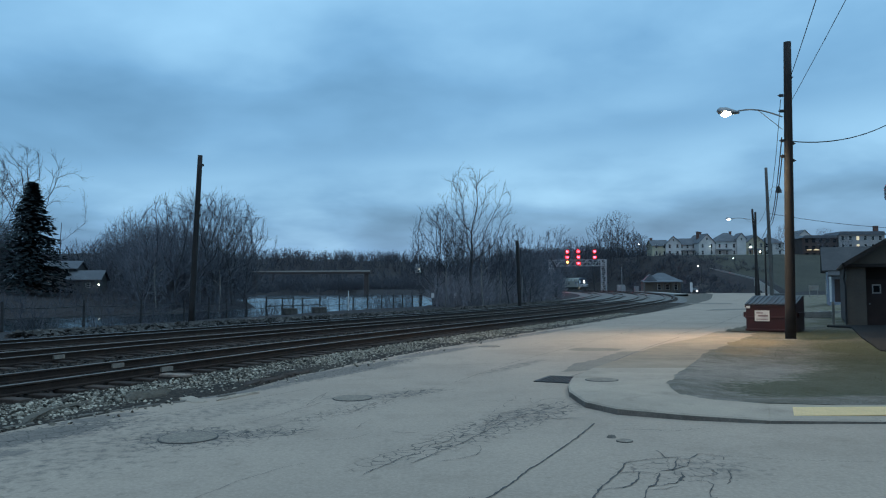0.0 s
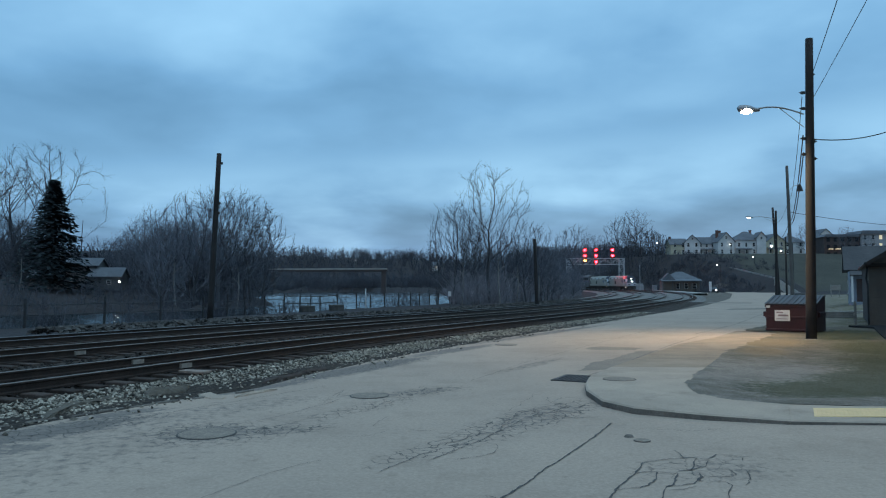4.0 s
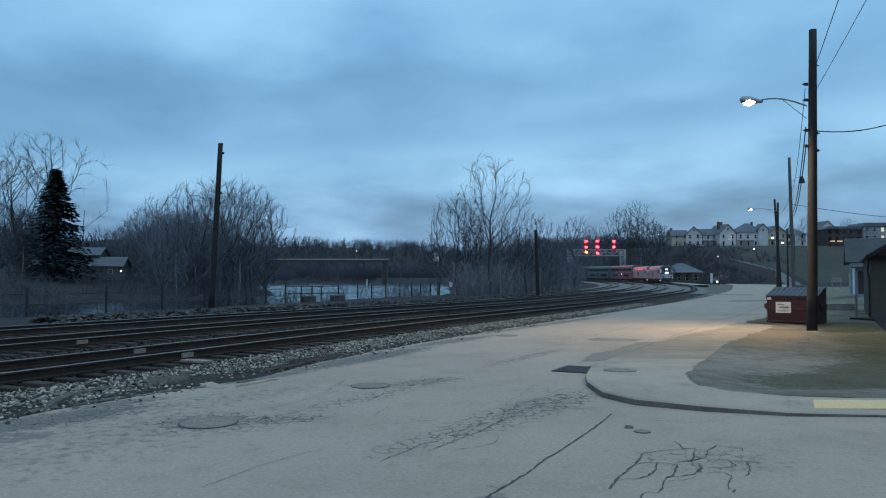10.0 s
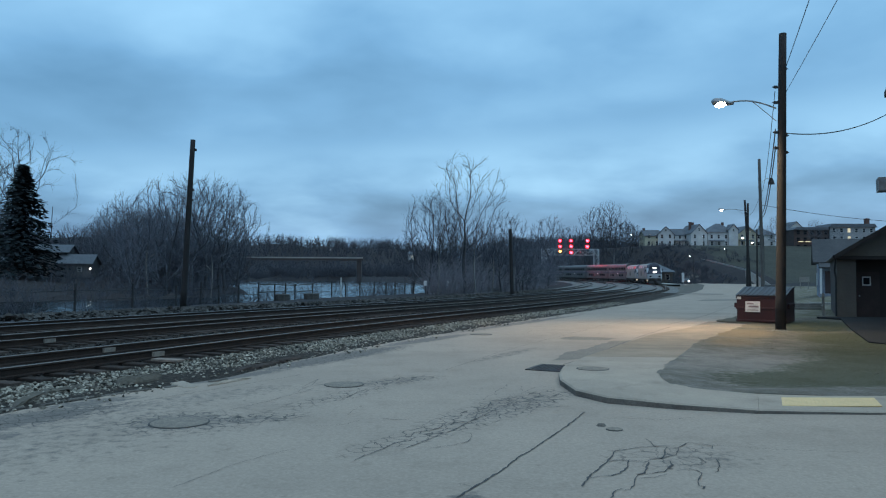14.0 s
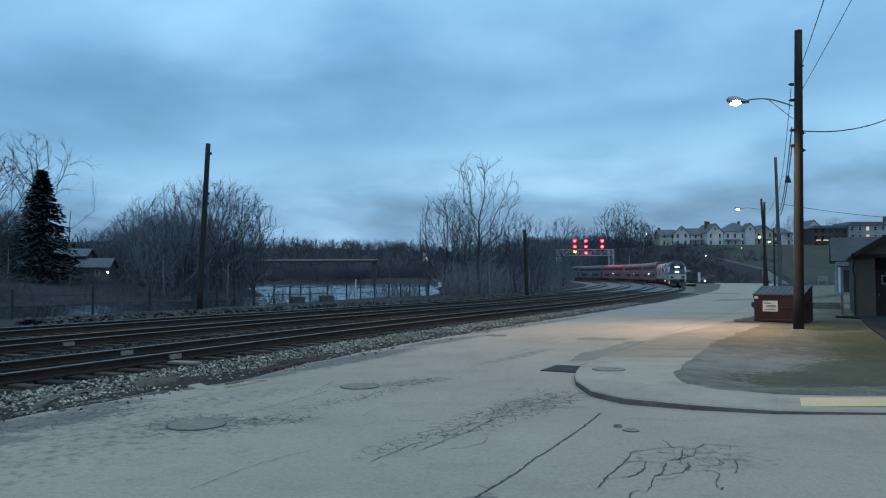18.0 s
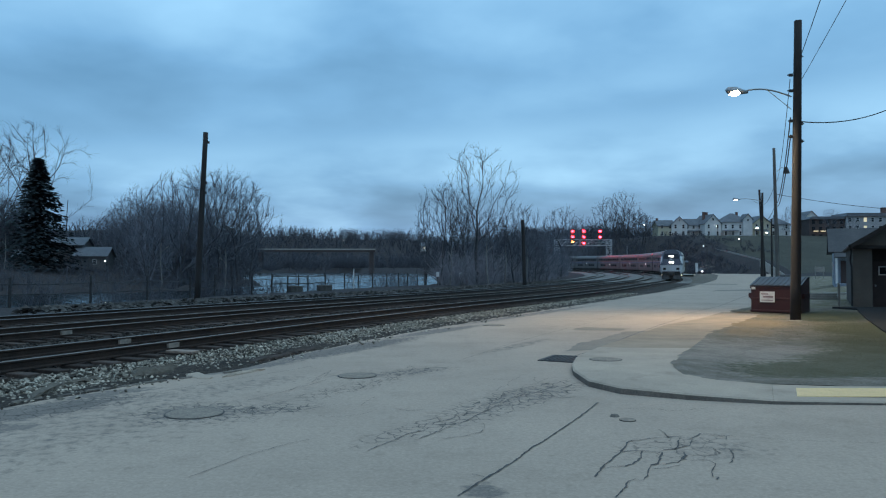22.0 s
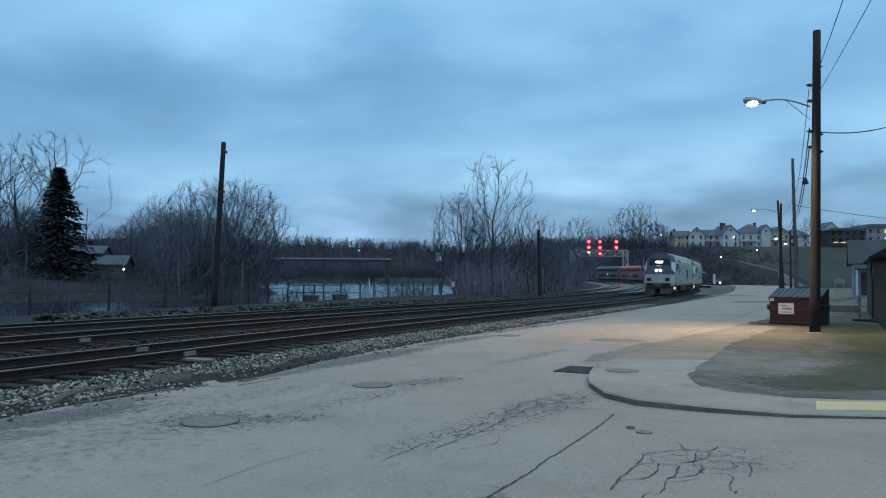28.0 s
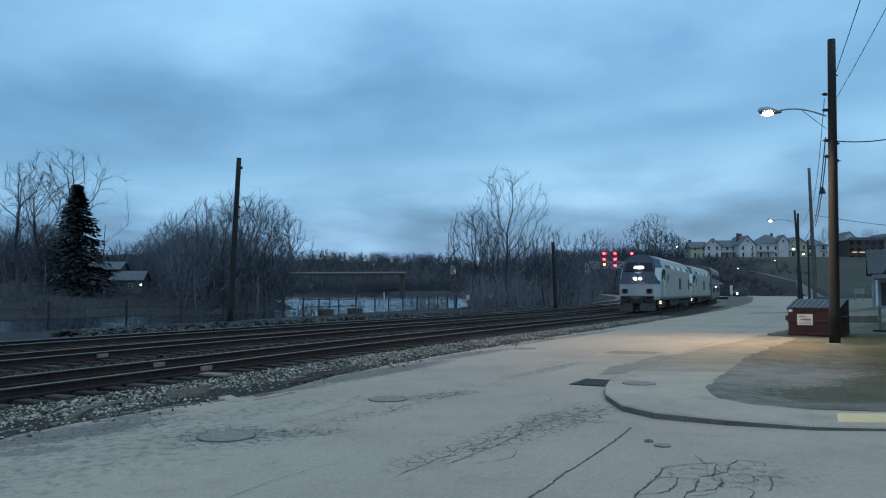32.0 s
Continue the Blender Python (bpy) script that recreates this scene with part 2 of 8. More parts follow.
def lawn_material():
    """Thin winter grass, worn to grey dirt in the middle and greener away from the street."""
    m = material("worn_lawn", (0.2, 0.2, 0.2), 0.95, scale=0.98, fine_scale=38, bump=0.7, bump_size=0.03, speckle=0.42, spec=0.12)
    n, l = m.node_tree.nodes, m.node_tree.links
    ramp = next(k for k in n if k.type == "VALTORGB")
    broad = next(k for k in n if k.type == "TEX_NOISE" and k.inputs["Scale"].default_value < 1)
    broad.inputs["Scale"].default_value, broad.inputs["Detail"].default_value, broad.inputs["Roughness"].default_value = 1.3, 9.0, 0.72
    co = next(k for k in n if k.type == "TEX_COORD")
    sep = n.new("ShaderNodeSeparateXYZ")
    l.new(co.outputs["Object"], sep.inputs[0])
    wear = n.new("ShaderNodeVectorMath")
    wear.operation = "DISTANCE"
    wear.inputs[1].default_value = (7.2, 14.6, 0.05)
    l.new(co.outputs["Object"], wear.inputs[0])
    bare, green = n.new("ShaderNodeMapRange"), n.new("ShaderNodeMapRange")
    for node, src, a, c, e, f in ((bare, wear.outputs["Value"], 0.8, 4.2, 0.16, -0.04), (green, sep.outputs[0], 6.5, 11.0, 0.02, -0.12)):
        l.new(src, node.inputs[0])
        for k, v in enumerate((a, c, e, f)):
            node.inputs[k + 1].default_value = v
    add1, add2 = n.new("ShaderNodeMath"), n.new("ShaderNodeMath")
    l.new(broad.outputs[0], add1.inputs[0])
    l.new(bare.outputs[0], add1.inputs[1])
    l.new(add1.outputs[0], add2.inputs[0])
    l.new(green.outputs[0], add2.inputs[1])
    l.new(add2.outputs[0], ramp.inputs[0])
    r = ramp.color_ramp
    r.elements.new(0.5)
    for e, (p, c) in zip(r.elements, ((0.3, (0.12, 0.105, 0.08)), (0.48, (0.18, 0.158, 0.128)), (0.66, (0.27, 0.235, 0.197)))):
        e.position, e.color = p, (*c, 1)
    return m


LAWN = lawn_material()


def stain_layer(m, scale, low, high, depth, stretch=(1.0, 1.0, 1.0)):
    """Old stains and worn blotches over a paved surface."""
    n, l = m.node_tree.nodes, m.node_tree.links
    b = n["Principled BSDF"]
    src = b.inputs["Base Color"].links[0].from_socket
    co = next(k for k in n if k.type == "TEX_COORD")
    mp = n.new("ShaderNodeMapping")
    mp.inputs["Scale"].default_value = stretch
    l.new(co.outputs["Object"], mp.inputs[0])
    t = n.new("ShaderNodeTexNoise")
    t.inputs["Scale"].default_value, t.inputs["Detail"].default_value, t.inputs["Roughness"].default_value = scale, 10.0, 0.68
    l.new(mp.outputs[0], t.inputs["Vector"])
    r = n.new("ShaderNodeMapRange")
    for k, v in enumerate((low, high, 1.0, 1.0 - depth)):
        r.inputs[k + 1].default_value = v
    l.new(t.outputs[0], r.inputs[0])
    mul = n.new("ShaderNodeVectorMath")
    mul.operation = "SCALE"
    l.new(src, mul.inputs[0])
    l.new(r.outputs[0], mul.inputs["Scale"])
    l.new(mul.outputs[0], b.inputs["Base Color"])


stain_layer(ROAD, 0.9, 0.52, 0.75, 0.16)
stain_layer(ROAD, 3.5, 0.58, 0.74, 0.2)
stain_layer(ROAD, 17.0, 0.5, 0.74, 0.26)
stain_layer(ROAD, 0.28, 0.5, 0.66, 0.14)
def crumbled(m, spots, colour, net=0.0):
    """Places where the surface has crumbled to dark grit: centre, direction in degrees, half length, half width, depth.
    net: cells a metre, where it has crazed into a net of cracks instead."""
    n, l = m.node_tree.nodes, m.node_tree.links
    b = n["Principled BSDF"]
    src = b.inputs["Base Color"].links[0].from_socket
    co = next(k for k in n if k.type == "TEX_COORD")

    def op(kind, a, c, clamp=False):
        k = n.new("ShaderNodeMath")
        k.operation, k.use_clamp = kind, clamp
        for i, v in enumerate((a, c)):
            if isinstance(v, (int, float)):
                k.inputs[i].default_value = v
            else:
                l.new(v, k.inputs[i])
        return k.outputs[0]
    total = None
    for x, y, turn, long, wide, depth in spots:
        sub, rot, mul, size = (n.new("ShaderNodeVectorMath"), n.new("ShaderNodeVectorRotate"), n.new("ShaderNodeVectorMath"), n.new("ShaderNodeVectorMath"))
        sub.operation, mul.operation, size.operation, rot.rotation_type = "SUBTRACT", "MULTIPLY", "LENGTH", "Z_AXIS"
        l.new(co.outputs["Object"], sub.inputs[0])
        sub.inputs[1].default_value = (x, y, 0)
        l.new(sub.outputs[0], rot.inputs["Vector"])
        rot.inputs["Angle"].default_value = -radians(turn)
        l.new(rot.outputs[0], mul.inputs[0])
        mul.inputs[1].default_value = (1 / long, 1 / wide, 0)
        l.new(mul.outputs[0], size.inputs[0])
        one = op("MULTIPLY", op("SUBTRACT", 1.6, size.outputs["Value"], True), depth)
        total = one if total is None else op("MAXIMUM", total, one)
    broad, grit = n.new("ShaderNodeTexNoise"), n.new("ShaderNodeTexNoise")
    for t, sc, d in ((broad, 7.0, 10.0), (grit, 26.0, 3.0)):
        t.inputs["Scale"].default_value, t.inputs["Detail"].default_value, t.inputs["Roughness"].default_value = sc, d, 0.68
        l.new(co.outputs["Object"], t.inputs["Vector"])
    mask = op("MULTIPLY", op("SUBTRACT", op("ADD", op("MULTIPLY", total, 0.56), op("MULTIPLY", broad.outputs[0], 1.3)), 0.86), 4.0, True)
    mask = op("MULTIPLY", mask, op("ADD", op("MULTIPLY", grit.outputs[0], 1.2), 0.15), True)
    if net:
        bend, cells = n.new("ShaderNodeVectorMath"), n.new("ShaderNodeTexVoronoi")
        bend.operation, cells.feature = "MULTIPLY_ADD", "DISTANCE_TO_EDGE"
        l.new(broad.outputs["Color"], bend.inputs[0])
        bend.inputs[1].default_value = (0.16, 0.16, 0.0)
        l.new(co.outputs["Object"], bend.inputs[2])
        l.new(bend.outputs[0], cells.inputs["Vector"])
        cells.inputs["Scale"].default_value = net
        line_ = op("MULTIPLY", op("SUBTRACT", 0.05, cells.outputs["Distance"], True), 26.0, True)
        mask = op("MULTIPLY", line_, op("MULTIPLY", op("SUBTRACT", op("ADD", total, broad.outputs[0]), 0.75, True), 2.2, True), True)
    mix = n.new("ShaderNodeMix")
    mix.data_type = "RGBA"
    l.new(mask, mix.inputs["Factor"])
    l.new(src, mix.inputs[6])
    mix.inputs[7].default_value = (*colour, 1)
    l.new(mix.outputs[2], b.inputs["Base Color"])


# The wide spot at (-5.2, 7.2) simply darkens the road's left side.
crumbled(ROAD, [(-5.1, 9.0, 55, 1.3, 0.45, 1.0), (-4.9, 8.0, 30, 0.5, 0.3, 0.8), (-4.75, 10.3, 50, 0.7, 0.25, 0.9), (-2.1, 16.2, 65, 2.9, 0.42, 1.0), (-3.5, 13.0, 58, 1.3, 0.25, 0.9),
                (-0.2, 20.8, 62, 2.6, 0.35, 0.9), (3.6, 29.5, 63, 7.5, 0.35, 0.8), (-3.05, 8.95, 0, 0.62, 0.55, 0.75), (-1.46, 12.1, 0, 0.5, 0.5, 0.6), (1.0, 10.1, 55, 1.5, 0.4, 0.5),
                (0.28, 5.85, 20, 0.16, 0.22, 0.9), (-2.2, 9.1, 30, 0.5, 0.25, 0.6), (2.6, 7.2, 20, 0.6, 0.5, 0.42), (1.7, 17.0, 62, 2.0, 0.22, 0.6), (-5.2, 7.2, 50, 4.0, 1.8, 0.45), (-3.4, 10.6, 55, 2.0, 0.5, 0.5), (-0.6, 12.6, 40, 0.8, 0.3, 0.6)], (0.15, 0.132, 0.118))
crumbled(ROAD, [(1.0, 10.1, 55, 1.7, 0.4, 1.0), (0.1, 8.6, 52, 1.5, 0.28, 0.8), (2.3, 7.3, 25, 0.75, 0.5, 0.52), (-3.05, 8.95, 0, 0.8, 0.7, 0.75), (-2.2, 9.2, 25, 0.6, 0.35, 0.8), (-0.6, 12.6, 40, 0.9, 0.35, 0.8),
                (-2.1, 16.2, 65, 2.9, 0.42, 0.8), (-5.1, 9.0, 55, 1.5, 0.5, 0.9), (-1.4, 10.9, 60, 1.6, 0.3, 0.6)], (0.1, 0.088, 0.078), net=5.5)
crumbled(LAWN, [(6.9, 13.0, 20, 1.9, 1.1, 1.2), (9.5, 14.6, 30, 2.8, 1.5, 1.6), (13.0, 17.0, 40, 4.5, 3.0, 1.7), (12.3, 21.6, 60, 2.6, 1.3, 1.3), (14.5, 28.0, 60, 3.6, 1.1, 1.2)], (0.058, 0.064, 0.03))
crumbled(LAWN, [(9.6, 23.5, 55, 2.2, 1.1, 0.95), (8.2, 20.3, 60, 1.6, 0.7, 0.8), (11.8, 27.6, 55, 1.8, 0.8, 0.8)], (0.23, 0.17, 0.105))
stain_layer(WALK, 1.6, 0.54, 0.74, 0.3)


# ---- mesh helpers ----
def mesh_of(name, verts, faces, mats, index=None, smooth=False):
    me = bpy.data.meshes.new(name)
    me.from_pydata([tuple(map(float, v)) for v in verts], [], [tuple(map(int, f)) for f in faces])
    for m in mats if isinstance(mats, (list, tuple)) else [mats]:
        me.materials.append(m)
    if index is not None:
        me.polygons.foreach_set("material_index", np.asarray(index, dtype=np.int32))
    if smooth:
        me.polygons.foreach_set("use_smooth", np.ones(len(me.polygons), dtype=bool))
    me.update()
    return me


class Build:
    """Collects boxes, tubes and plates into one mesh."""

    def __init__(self):
        self.v, self.f, self.i = [], [], []

    def add(self, verts, faces, mi=0):
        o = len(self.v)
        self.v += [Vector(v) for v in verts]
        self.f += [tuple(o + k for k in f) for f in faces]
        self.i += [mi] * len(faces)
        return self

    def box(self, x0, x1, y0, y1, z0, z1, mi=0, bev=0.0, m=None):
        if bev <= 0:
            v = [(x, y, z) for z in (z0, z1) for y in (y0, y1) for x in (x0, x1)]
            f = [(0, 2, 3, 1), (4, 5, 7, 6), (0, 1, 5, 4), (2, 6, 7, 3), (0, 4, 6, 2), (1, 3, 7, 5)]
        else:
            b = min(bev, (x1 - x0) / 2.01, (y1 - y0) / 2.01, (z1 - z0) / 2.01)

            def ring(s, z):
                return [(x0 + s, y0 + b, z), (x0 + b, y0 + s, z), (x1 - b, y0 + s, z), (x1 - s, y0 + b, z),
                        (x1 - s, y1 - b, z), (x1 - b, y1 - s, z), (x0 + b, y1 - s, z), (x0 + s, y1 - b, z)]
            v = ring(b, z0) + ring(0, z0 + b) + ring(0, z1 - b) + ring(b, z1)
            f = [tuple(range(7, -1, -1)), tuple(range(24, 32))]
            for r in range(3):
                for k in range(8):
                    f.append((r * 8 + k, r * 8 + (k + 1) % 8, r * 8 + 8 + (k + 1) % 8, r * 8 + 8 + k))
        if m is not None:
            v = [m @ Vector(p) for p in v]
        return self.add(v, f, mi)

    def tube(self, pts, radii, sides=8, mi=0, caps=True):
        pts = [Vector(p) for p in pts]
        if not isinstance(radii, (list, tuple)):
            radii = [radii] * len(pts)
        v, f = [], []
        side = None
        for k, p in enumerate(pts):
            d = (pts[min(k + 1, len(pts) - 1)] - pts[max(k - 1, 0)]).normalized()
            if side is None or abs(side.dot(d)) > 0.95:
                side = d.orthogonal().normalized()
            side = (side - d * side.dot(d)).normalized()
            w = d.cross(side)
            for j in range(sides):
                a = 2 * math.pi * j / sides
                v.append(p + (side * math.cos(a) + w * math.sin(a)) * radii[k])
        for k in range(len(pts) - 1):
            for j in range(sides):
                f.append((k * sides + j, k * sides + (j + 1) % sides, (k + 1) * sides + (j + 1) % sides, (k + 1) * sides + j))
        if caps:
            f += [tuple(range(sides - 1, -1, -1)), tuple((len(pts) - 1) * sides + j for j in range(sides))]
        return self.add(v, f, mi)

    def disc(self, c, axis, r, depth, sides=16, mi=0, r2=None):
        a = Vector(axis).normalized()
        return self.tube([Vector(c) - a * depth / 2, Vector(c) + a * depth / 2], [r, r if r2 is None else r2], sides, mi)

    def prism(self, outline, y0, y1, mi=0, m=None):
        """An outline of (x, z) pushed along y."""
        n = len(outline)
        v = [(x, y0, z) for x, z in outline] + [(x, y1, z) for x, z in outline]
        f = [tuple(range(n)), tuple(range(2 * n - 1, n - 1, -1))] + [(k, n + k, n + (k + 1) % n, (k + 1) % n) for k in range(n)]
        if m is not None:
            v = [m @ Vector(p) for p in v]
        return self.add(v, f, mi)

    def plate(self, corners, thick, mi=0):
        """A flat outline of points, thickened against its normal."""
        c = [Vector(p) for p in corners]
        nrm = (c[1] - c[0]).cross(c[2] - c[0]).normalized()
        n = len(c)
        v = c + [p - nrm * thick for p in c]
        f = [tuple(range(n)), tuple(range(2 * n - 1, n - 1, -1))] + [(k, n + k, n + (k + 1) % n, (k + 1) % n)[::-1] for k in range(n)]
        return self.add(v, f, mi)

    def mesh(self, name, mats, smooth=False):
        me = mesh_of(name, self.v, self.f, mats, self.i, smooth)
        bm = bmesh.new()
        bm.from_mesh(me)
        bmesh.ops.recalc_face_normals(bm, faces=bm.faces)
        bm.to_mesh(me)
        bm.free()
        return me


def part(name, build, mats, parent=None, label="", smooth=False, kind=""):
    """One mesh object, under a thing or a part. build: a Build, or a mesh to share."""
    me = build.mesh(name, mats, smooth) if isinstance(build, Build) else build
    ob = new(name, me)
    ob.parent = parent
    return tagged(ob, label, kind=kind)


def thing(name, label, category, at=None, group="", kind="", build=None, mats=None):
    ob = new(name, build.mesh(name, mats) if build else None)
    if at is not None:
        ob.matrix_basis = at
    return tagged(ob, label, category, group, kind)


def smooth_step(a, b, x):
    t = np.clip((np.asarray(x, float) - a) / (b - a), 0, 1)
    return t * t * (3 - 2 * t)


# ---- the lie of the land ----
def land(y):
    """Height of the street along its length."""
    return np.interp(y, (-500, 20, 60, 110, 150, 200, 250, 400), (0, 0, -0.15, -0.15, 0.2, 0.5, 0.9, 2.0))


CENTRE = [(-34, -52), (-24, -28), (-15, -6), (-10, 6.2), (-7.6, 12.0), (-5.5, 17.3), (-3.6, 22), (-0.4, 29.3), (4.2, 39), (10.2, 52),
          (15.1, 64), (20.7, 78), (29.3, 99), (37.4, 122), (45, 150), (50, 178), (53, 205), (53.4, 232), (50.8, 262), (46, 292),
          (39, 325), (30, 360), (17, 400), (3, 435), (-14, 470), (-33, 505)]


def spline(points, step=1.0):
    p = np.array(points, float)
    p = np.vstack([2 * p[0] - p[1], p, 2 * p[-1] - p[-2]])
    out = []
    for k in range(1, len(p) - 2):
        n = max(2, int(np.linalg.norm(p[k + 1] - p[k]) / step))
        for t in np.arange(n) / n:
            a, b, c, d = p[k - 1:k + 3]
            out.append(0.5 * ((2 * b) + (c - a) * t + (2 * a - 5 * b + 4 * c - d) * t * t + (3 * b - a - 3 * c + d) * t ** 3))
    out.append(p[-2])
    return np.array(out)


line = spline(CENTRE, 1.0)
for _ in range(60):  # ease the bends
    line[1:-1] = (line[:-2] + 2 * line[1:-1] + line[2:]) / 4
line_s = np.concatenate([[0], np.cumsum(np.linalg.norm(np.diff(line, axis=0), axis=1))])
LENGTH = line_s[-1]


def on_line(s):
    return np.array([np.interp(s, line_s, line[:, 0]), np.interp(s, line_s, line[:, 1])])


def heading(s):
    d = on_line(s + 1) - on_line(s - 1)
    return d / np.linalg.norm(d)


def s_at_y(y):
    return float(np.interp(y, line[:, 1], line_s))


def beside(s, off):
    """A point off metres to the left of the first track."""
    h = heading(s)
    return on_line(s) + off * np.array([-h[1], h[0]])


RAIL_Z = 0.28
far_x = lambda y: np.interp(y, (-600, -100, 60, 90, 108, 125, 150, 250, 450, 560, 620), (-190, -110, -86, -74, -46, -40, -40, -75, -125, -140, -145))
near_x = lambda y: np.interp(y, (-600, -60, -10, 36, 47, 58, 70, 88, 120, 200, 300, 450, 560, 620),
                             (-150, -72, -44, -22.5, -19, -16, -12.5, -4.6, 0.5, 0, -2, -10, -40, -100))


def ground_z(x, y):
    x, y = np.asarray(x, float), np.asarray(y, float)
    z = land(y) - 0.06
    lx = np.interp(y, line[:, 1], line[:, 0])
    road_r = np.interp(y, (9, 26, 35, 55, 115, 200), (60, 12, 14.5, 25, 52, 90))
    z = z + 0.55 * smooth_step(40, 62, y) * smooth_step(1, 6, x - road_r) * (1 - smooth_step(120, 160, y))
    # hillside beyond the station
    bump = 1 + 0.25 * np.sin(x * 0.031 + 1.0) * np.sin(y * 0.023)
    lx = np.maximum(lx, 40 - 0.02 * np.maximum(y - 300, 0))
    z = z + 13.4 * smooth_step(212 - 42 * smooth_step(70, 92, x), 286, y) * smooth_step(8, 34, x - lx) + 10 * smooth_step(330, 800, y) * smooth_step(10, 60, x - lx)
    # embankment of the climbing road
    ramp = np.interp(y, (188, 195, 222, 250, 275, 285), (2.5, 3.9, 6.5, 8.9, 11.1, 12.5)) - 0.45 * np.maximum(0, np.abs(x - 83.2 - (y - 195) * 0.076) - 2)
    z = np.where((y > 186) & (y < 285), np.maximum(z, ramp), z)
    # river
    inside = np.minimum(x - far_x(y), near_x(y) - x)
    inside = np.where(y > 620, -50, inside)
    cut = smooth_step(-2, 7, inside)
    z = np.where(inside > -2, np.minimum(z, z * (1 - cut) - 4.2 * cut), z)
    # far bank and the hills behind it
    back = far_x(y) - x
    rise = -1.9 + 3.6 * smooth_step(0, 34, back) + 12 * smooth_step(70, 420, back) * bump + 13 * smooth_step(38, 125, back) * (1 - smooth_step(260, 380, y))
    z = np.where(back > 0, rise, z)
    z = z + 37 * (1 - 0.6 * smooth_step(-70, 60, x)) * smooth_step(625, 900, y) * (1 - smooth_step(150, 300, x)) * (1 + 0.3 * (bump - 1))
    z = z + 30 * smooth_step(300, 1200, x) + 20 * smooth_step(300, 900, -y)
    return z


def graded(lo, hi, fine_lo, fine_hi, step, growth=1.12):
    mid = list(np.arange(fine_lo, fine_hi + step, step))
    up_side, down_side, d = [], [], step
    p = mid[-1]
    while p < hi:
        d *= growth
        p += d
        up_side.append(p)
    d, p = step, mid[0]
    while p > lo:
        d *= growth
        p -= d
        down_side.append(p)
    return np.array(down_side[::-1] + mid + up_side)


gx = graded(-2600, 2600, -100, 110, 2.0)
gy = graded(-1500, 3200, -20, 130, 2.0, 1.07)
GX, GY_ = np.meshgrid(gx, gy)
GZ_ = ground_z(GX, GY_)
nx, ny = len(gx), len(gy)
idx = np.arange(nx * ny).reshape(ny, nx)
gfaces = np.stack([idx[:-1, :-1], idx[:-1, 1:], idx[1:, 1:], idx[1:, :-1]], -1).reshape(-1, 4)
gv = np.stack([GX, GY_, GZ_], -1).reshape(-1, 3)
mid = gv[gfaces].mean(1)
lawn = (mid[:, 0] > np.interp(mid[:, 1], line[:, 1], line[:, 0])) & (mid[:, 1] < 150)
hill_grass = (mid[:, 0] > 96) & (mid[:, 1] > 262) & (mid[:, 1] < 330)
slope = (mid[:, 0] > 86 + (mid[:, 1] - 195) * 0.076) & (mid[:, 1] > 186) & (mid[:, 1] < 300)
verge = (mid[:, 0] > np.interp(mid[:, 1], line[:, 1], line[:, 0])) & (mid[:, 0] < np.interp(mid[:, 1], (20, 54, 77, 122, 167, 215), (1, 16, 27, 46, 63, 77))) & (mid[:, 1] > 18) & (mid[:, 1] < 215)
ground = new("ground", mesh_of("ground", gv, gfaces, [SOIL, GRASS, GRIT, SLOPE_GRASS], np.where(verge, 2, np.where(slope, 3, np.where(lawn | hill_grass, 1, 0))), True))
tagged(ground, "winter ground of brown leaf litter and thin grass", "ground", kind="structure")

wx, wy = graded(-900, 300, -70, 8, 0.7, 1.15), graded(-900, 640, 40, 260, 0.8, 1.04)
WX, WY = np.meshgrid(wx, wy)
WZ = -1.8 + (1 + 2.2 * smooth_step(85, 130, WY)) * (0.02 * np.sin(2.1 * WX + 0.7 * WY + 1.3 * np.sin(0.31 * WY)) + 0.025 * np.sin(1.1 * WX - 1.9 * WY + 1.1 * np.sin(0.23 * WX + 0.4 * WY)) + 0.015 * np.sin(2.9 * WY + 0.9 * np.sin(0.5 * WX)))
wi = np.arange(WX.size).reshape(WX.shape)
river = new("water", mesh_of("water", np.stack([WX, WY, WZ], -1).reshape(-1, 3), np.stack([wi[:-1, :-1], wi[:-1, 1:], wi[1:, 1:], wi[1:, :-1]], -1).reshape(-1, 4), WATER, smooth=True))
tagged(river, "rippled grey river reflecting the evening sky", "river", kind="structure")

# ---- street ----
left_edge = lambda y: np.interp(y, (-40, -12, 3, 9.2, 10.3, 11.6, 12.8, 17.4, 21.5, 24.9, 31.9, 39.7, 54, 77, 122, 167, 215),
                                (-32, -20, -9.6, -5.95, -5.3, -4.42, -3.6, -2.45, -1.2, 0.5, 3.5, 7.5, 14.4, 25.2, 44.2, 61, 75))
right_edge = lambda y: np.interp(y, (9.55, 9.6, 9.9, 10.35, 11.0, 12.1, 12.9, 14.1, 15.8, 19.4, 22.9, 26.0, 35.0, 55, 80, 115, 155, 215),
                                 (6.0, 4.2, 3.2, 2.4, 2.08, 2.04, 2.15, 2.44, 3.16, 4.9, 6.66, 8.8, 14.3, 23.5, 34.5, 50, 70, 98))


def strip(name, lefts, rights, ys, dz, across, mat, label, category):
    v, f = [], []
    for y, l, r in zip(ys, lefts, rights):
        for k in range(across + 1):
            x = l + (r - l) * k / across
            v.append((x, y, land(y) + dz + 0.004 * noise.noise((x * 0.35, y * 0.35, 0))))
    for j in range(len(ys) - 1):
        for k in range(across):
            a = j * (across + 1) + k
            f.append((a, a + 1, a + across + 2, a + across + 1))
    ob = new(name, mesh_of(name, v, f, mat, smooth=True))
    return tagged(ob, label, category, kind="structure")


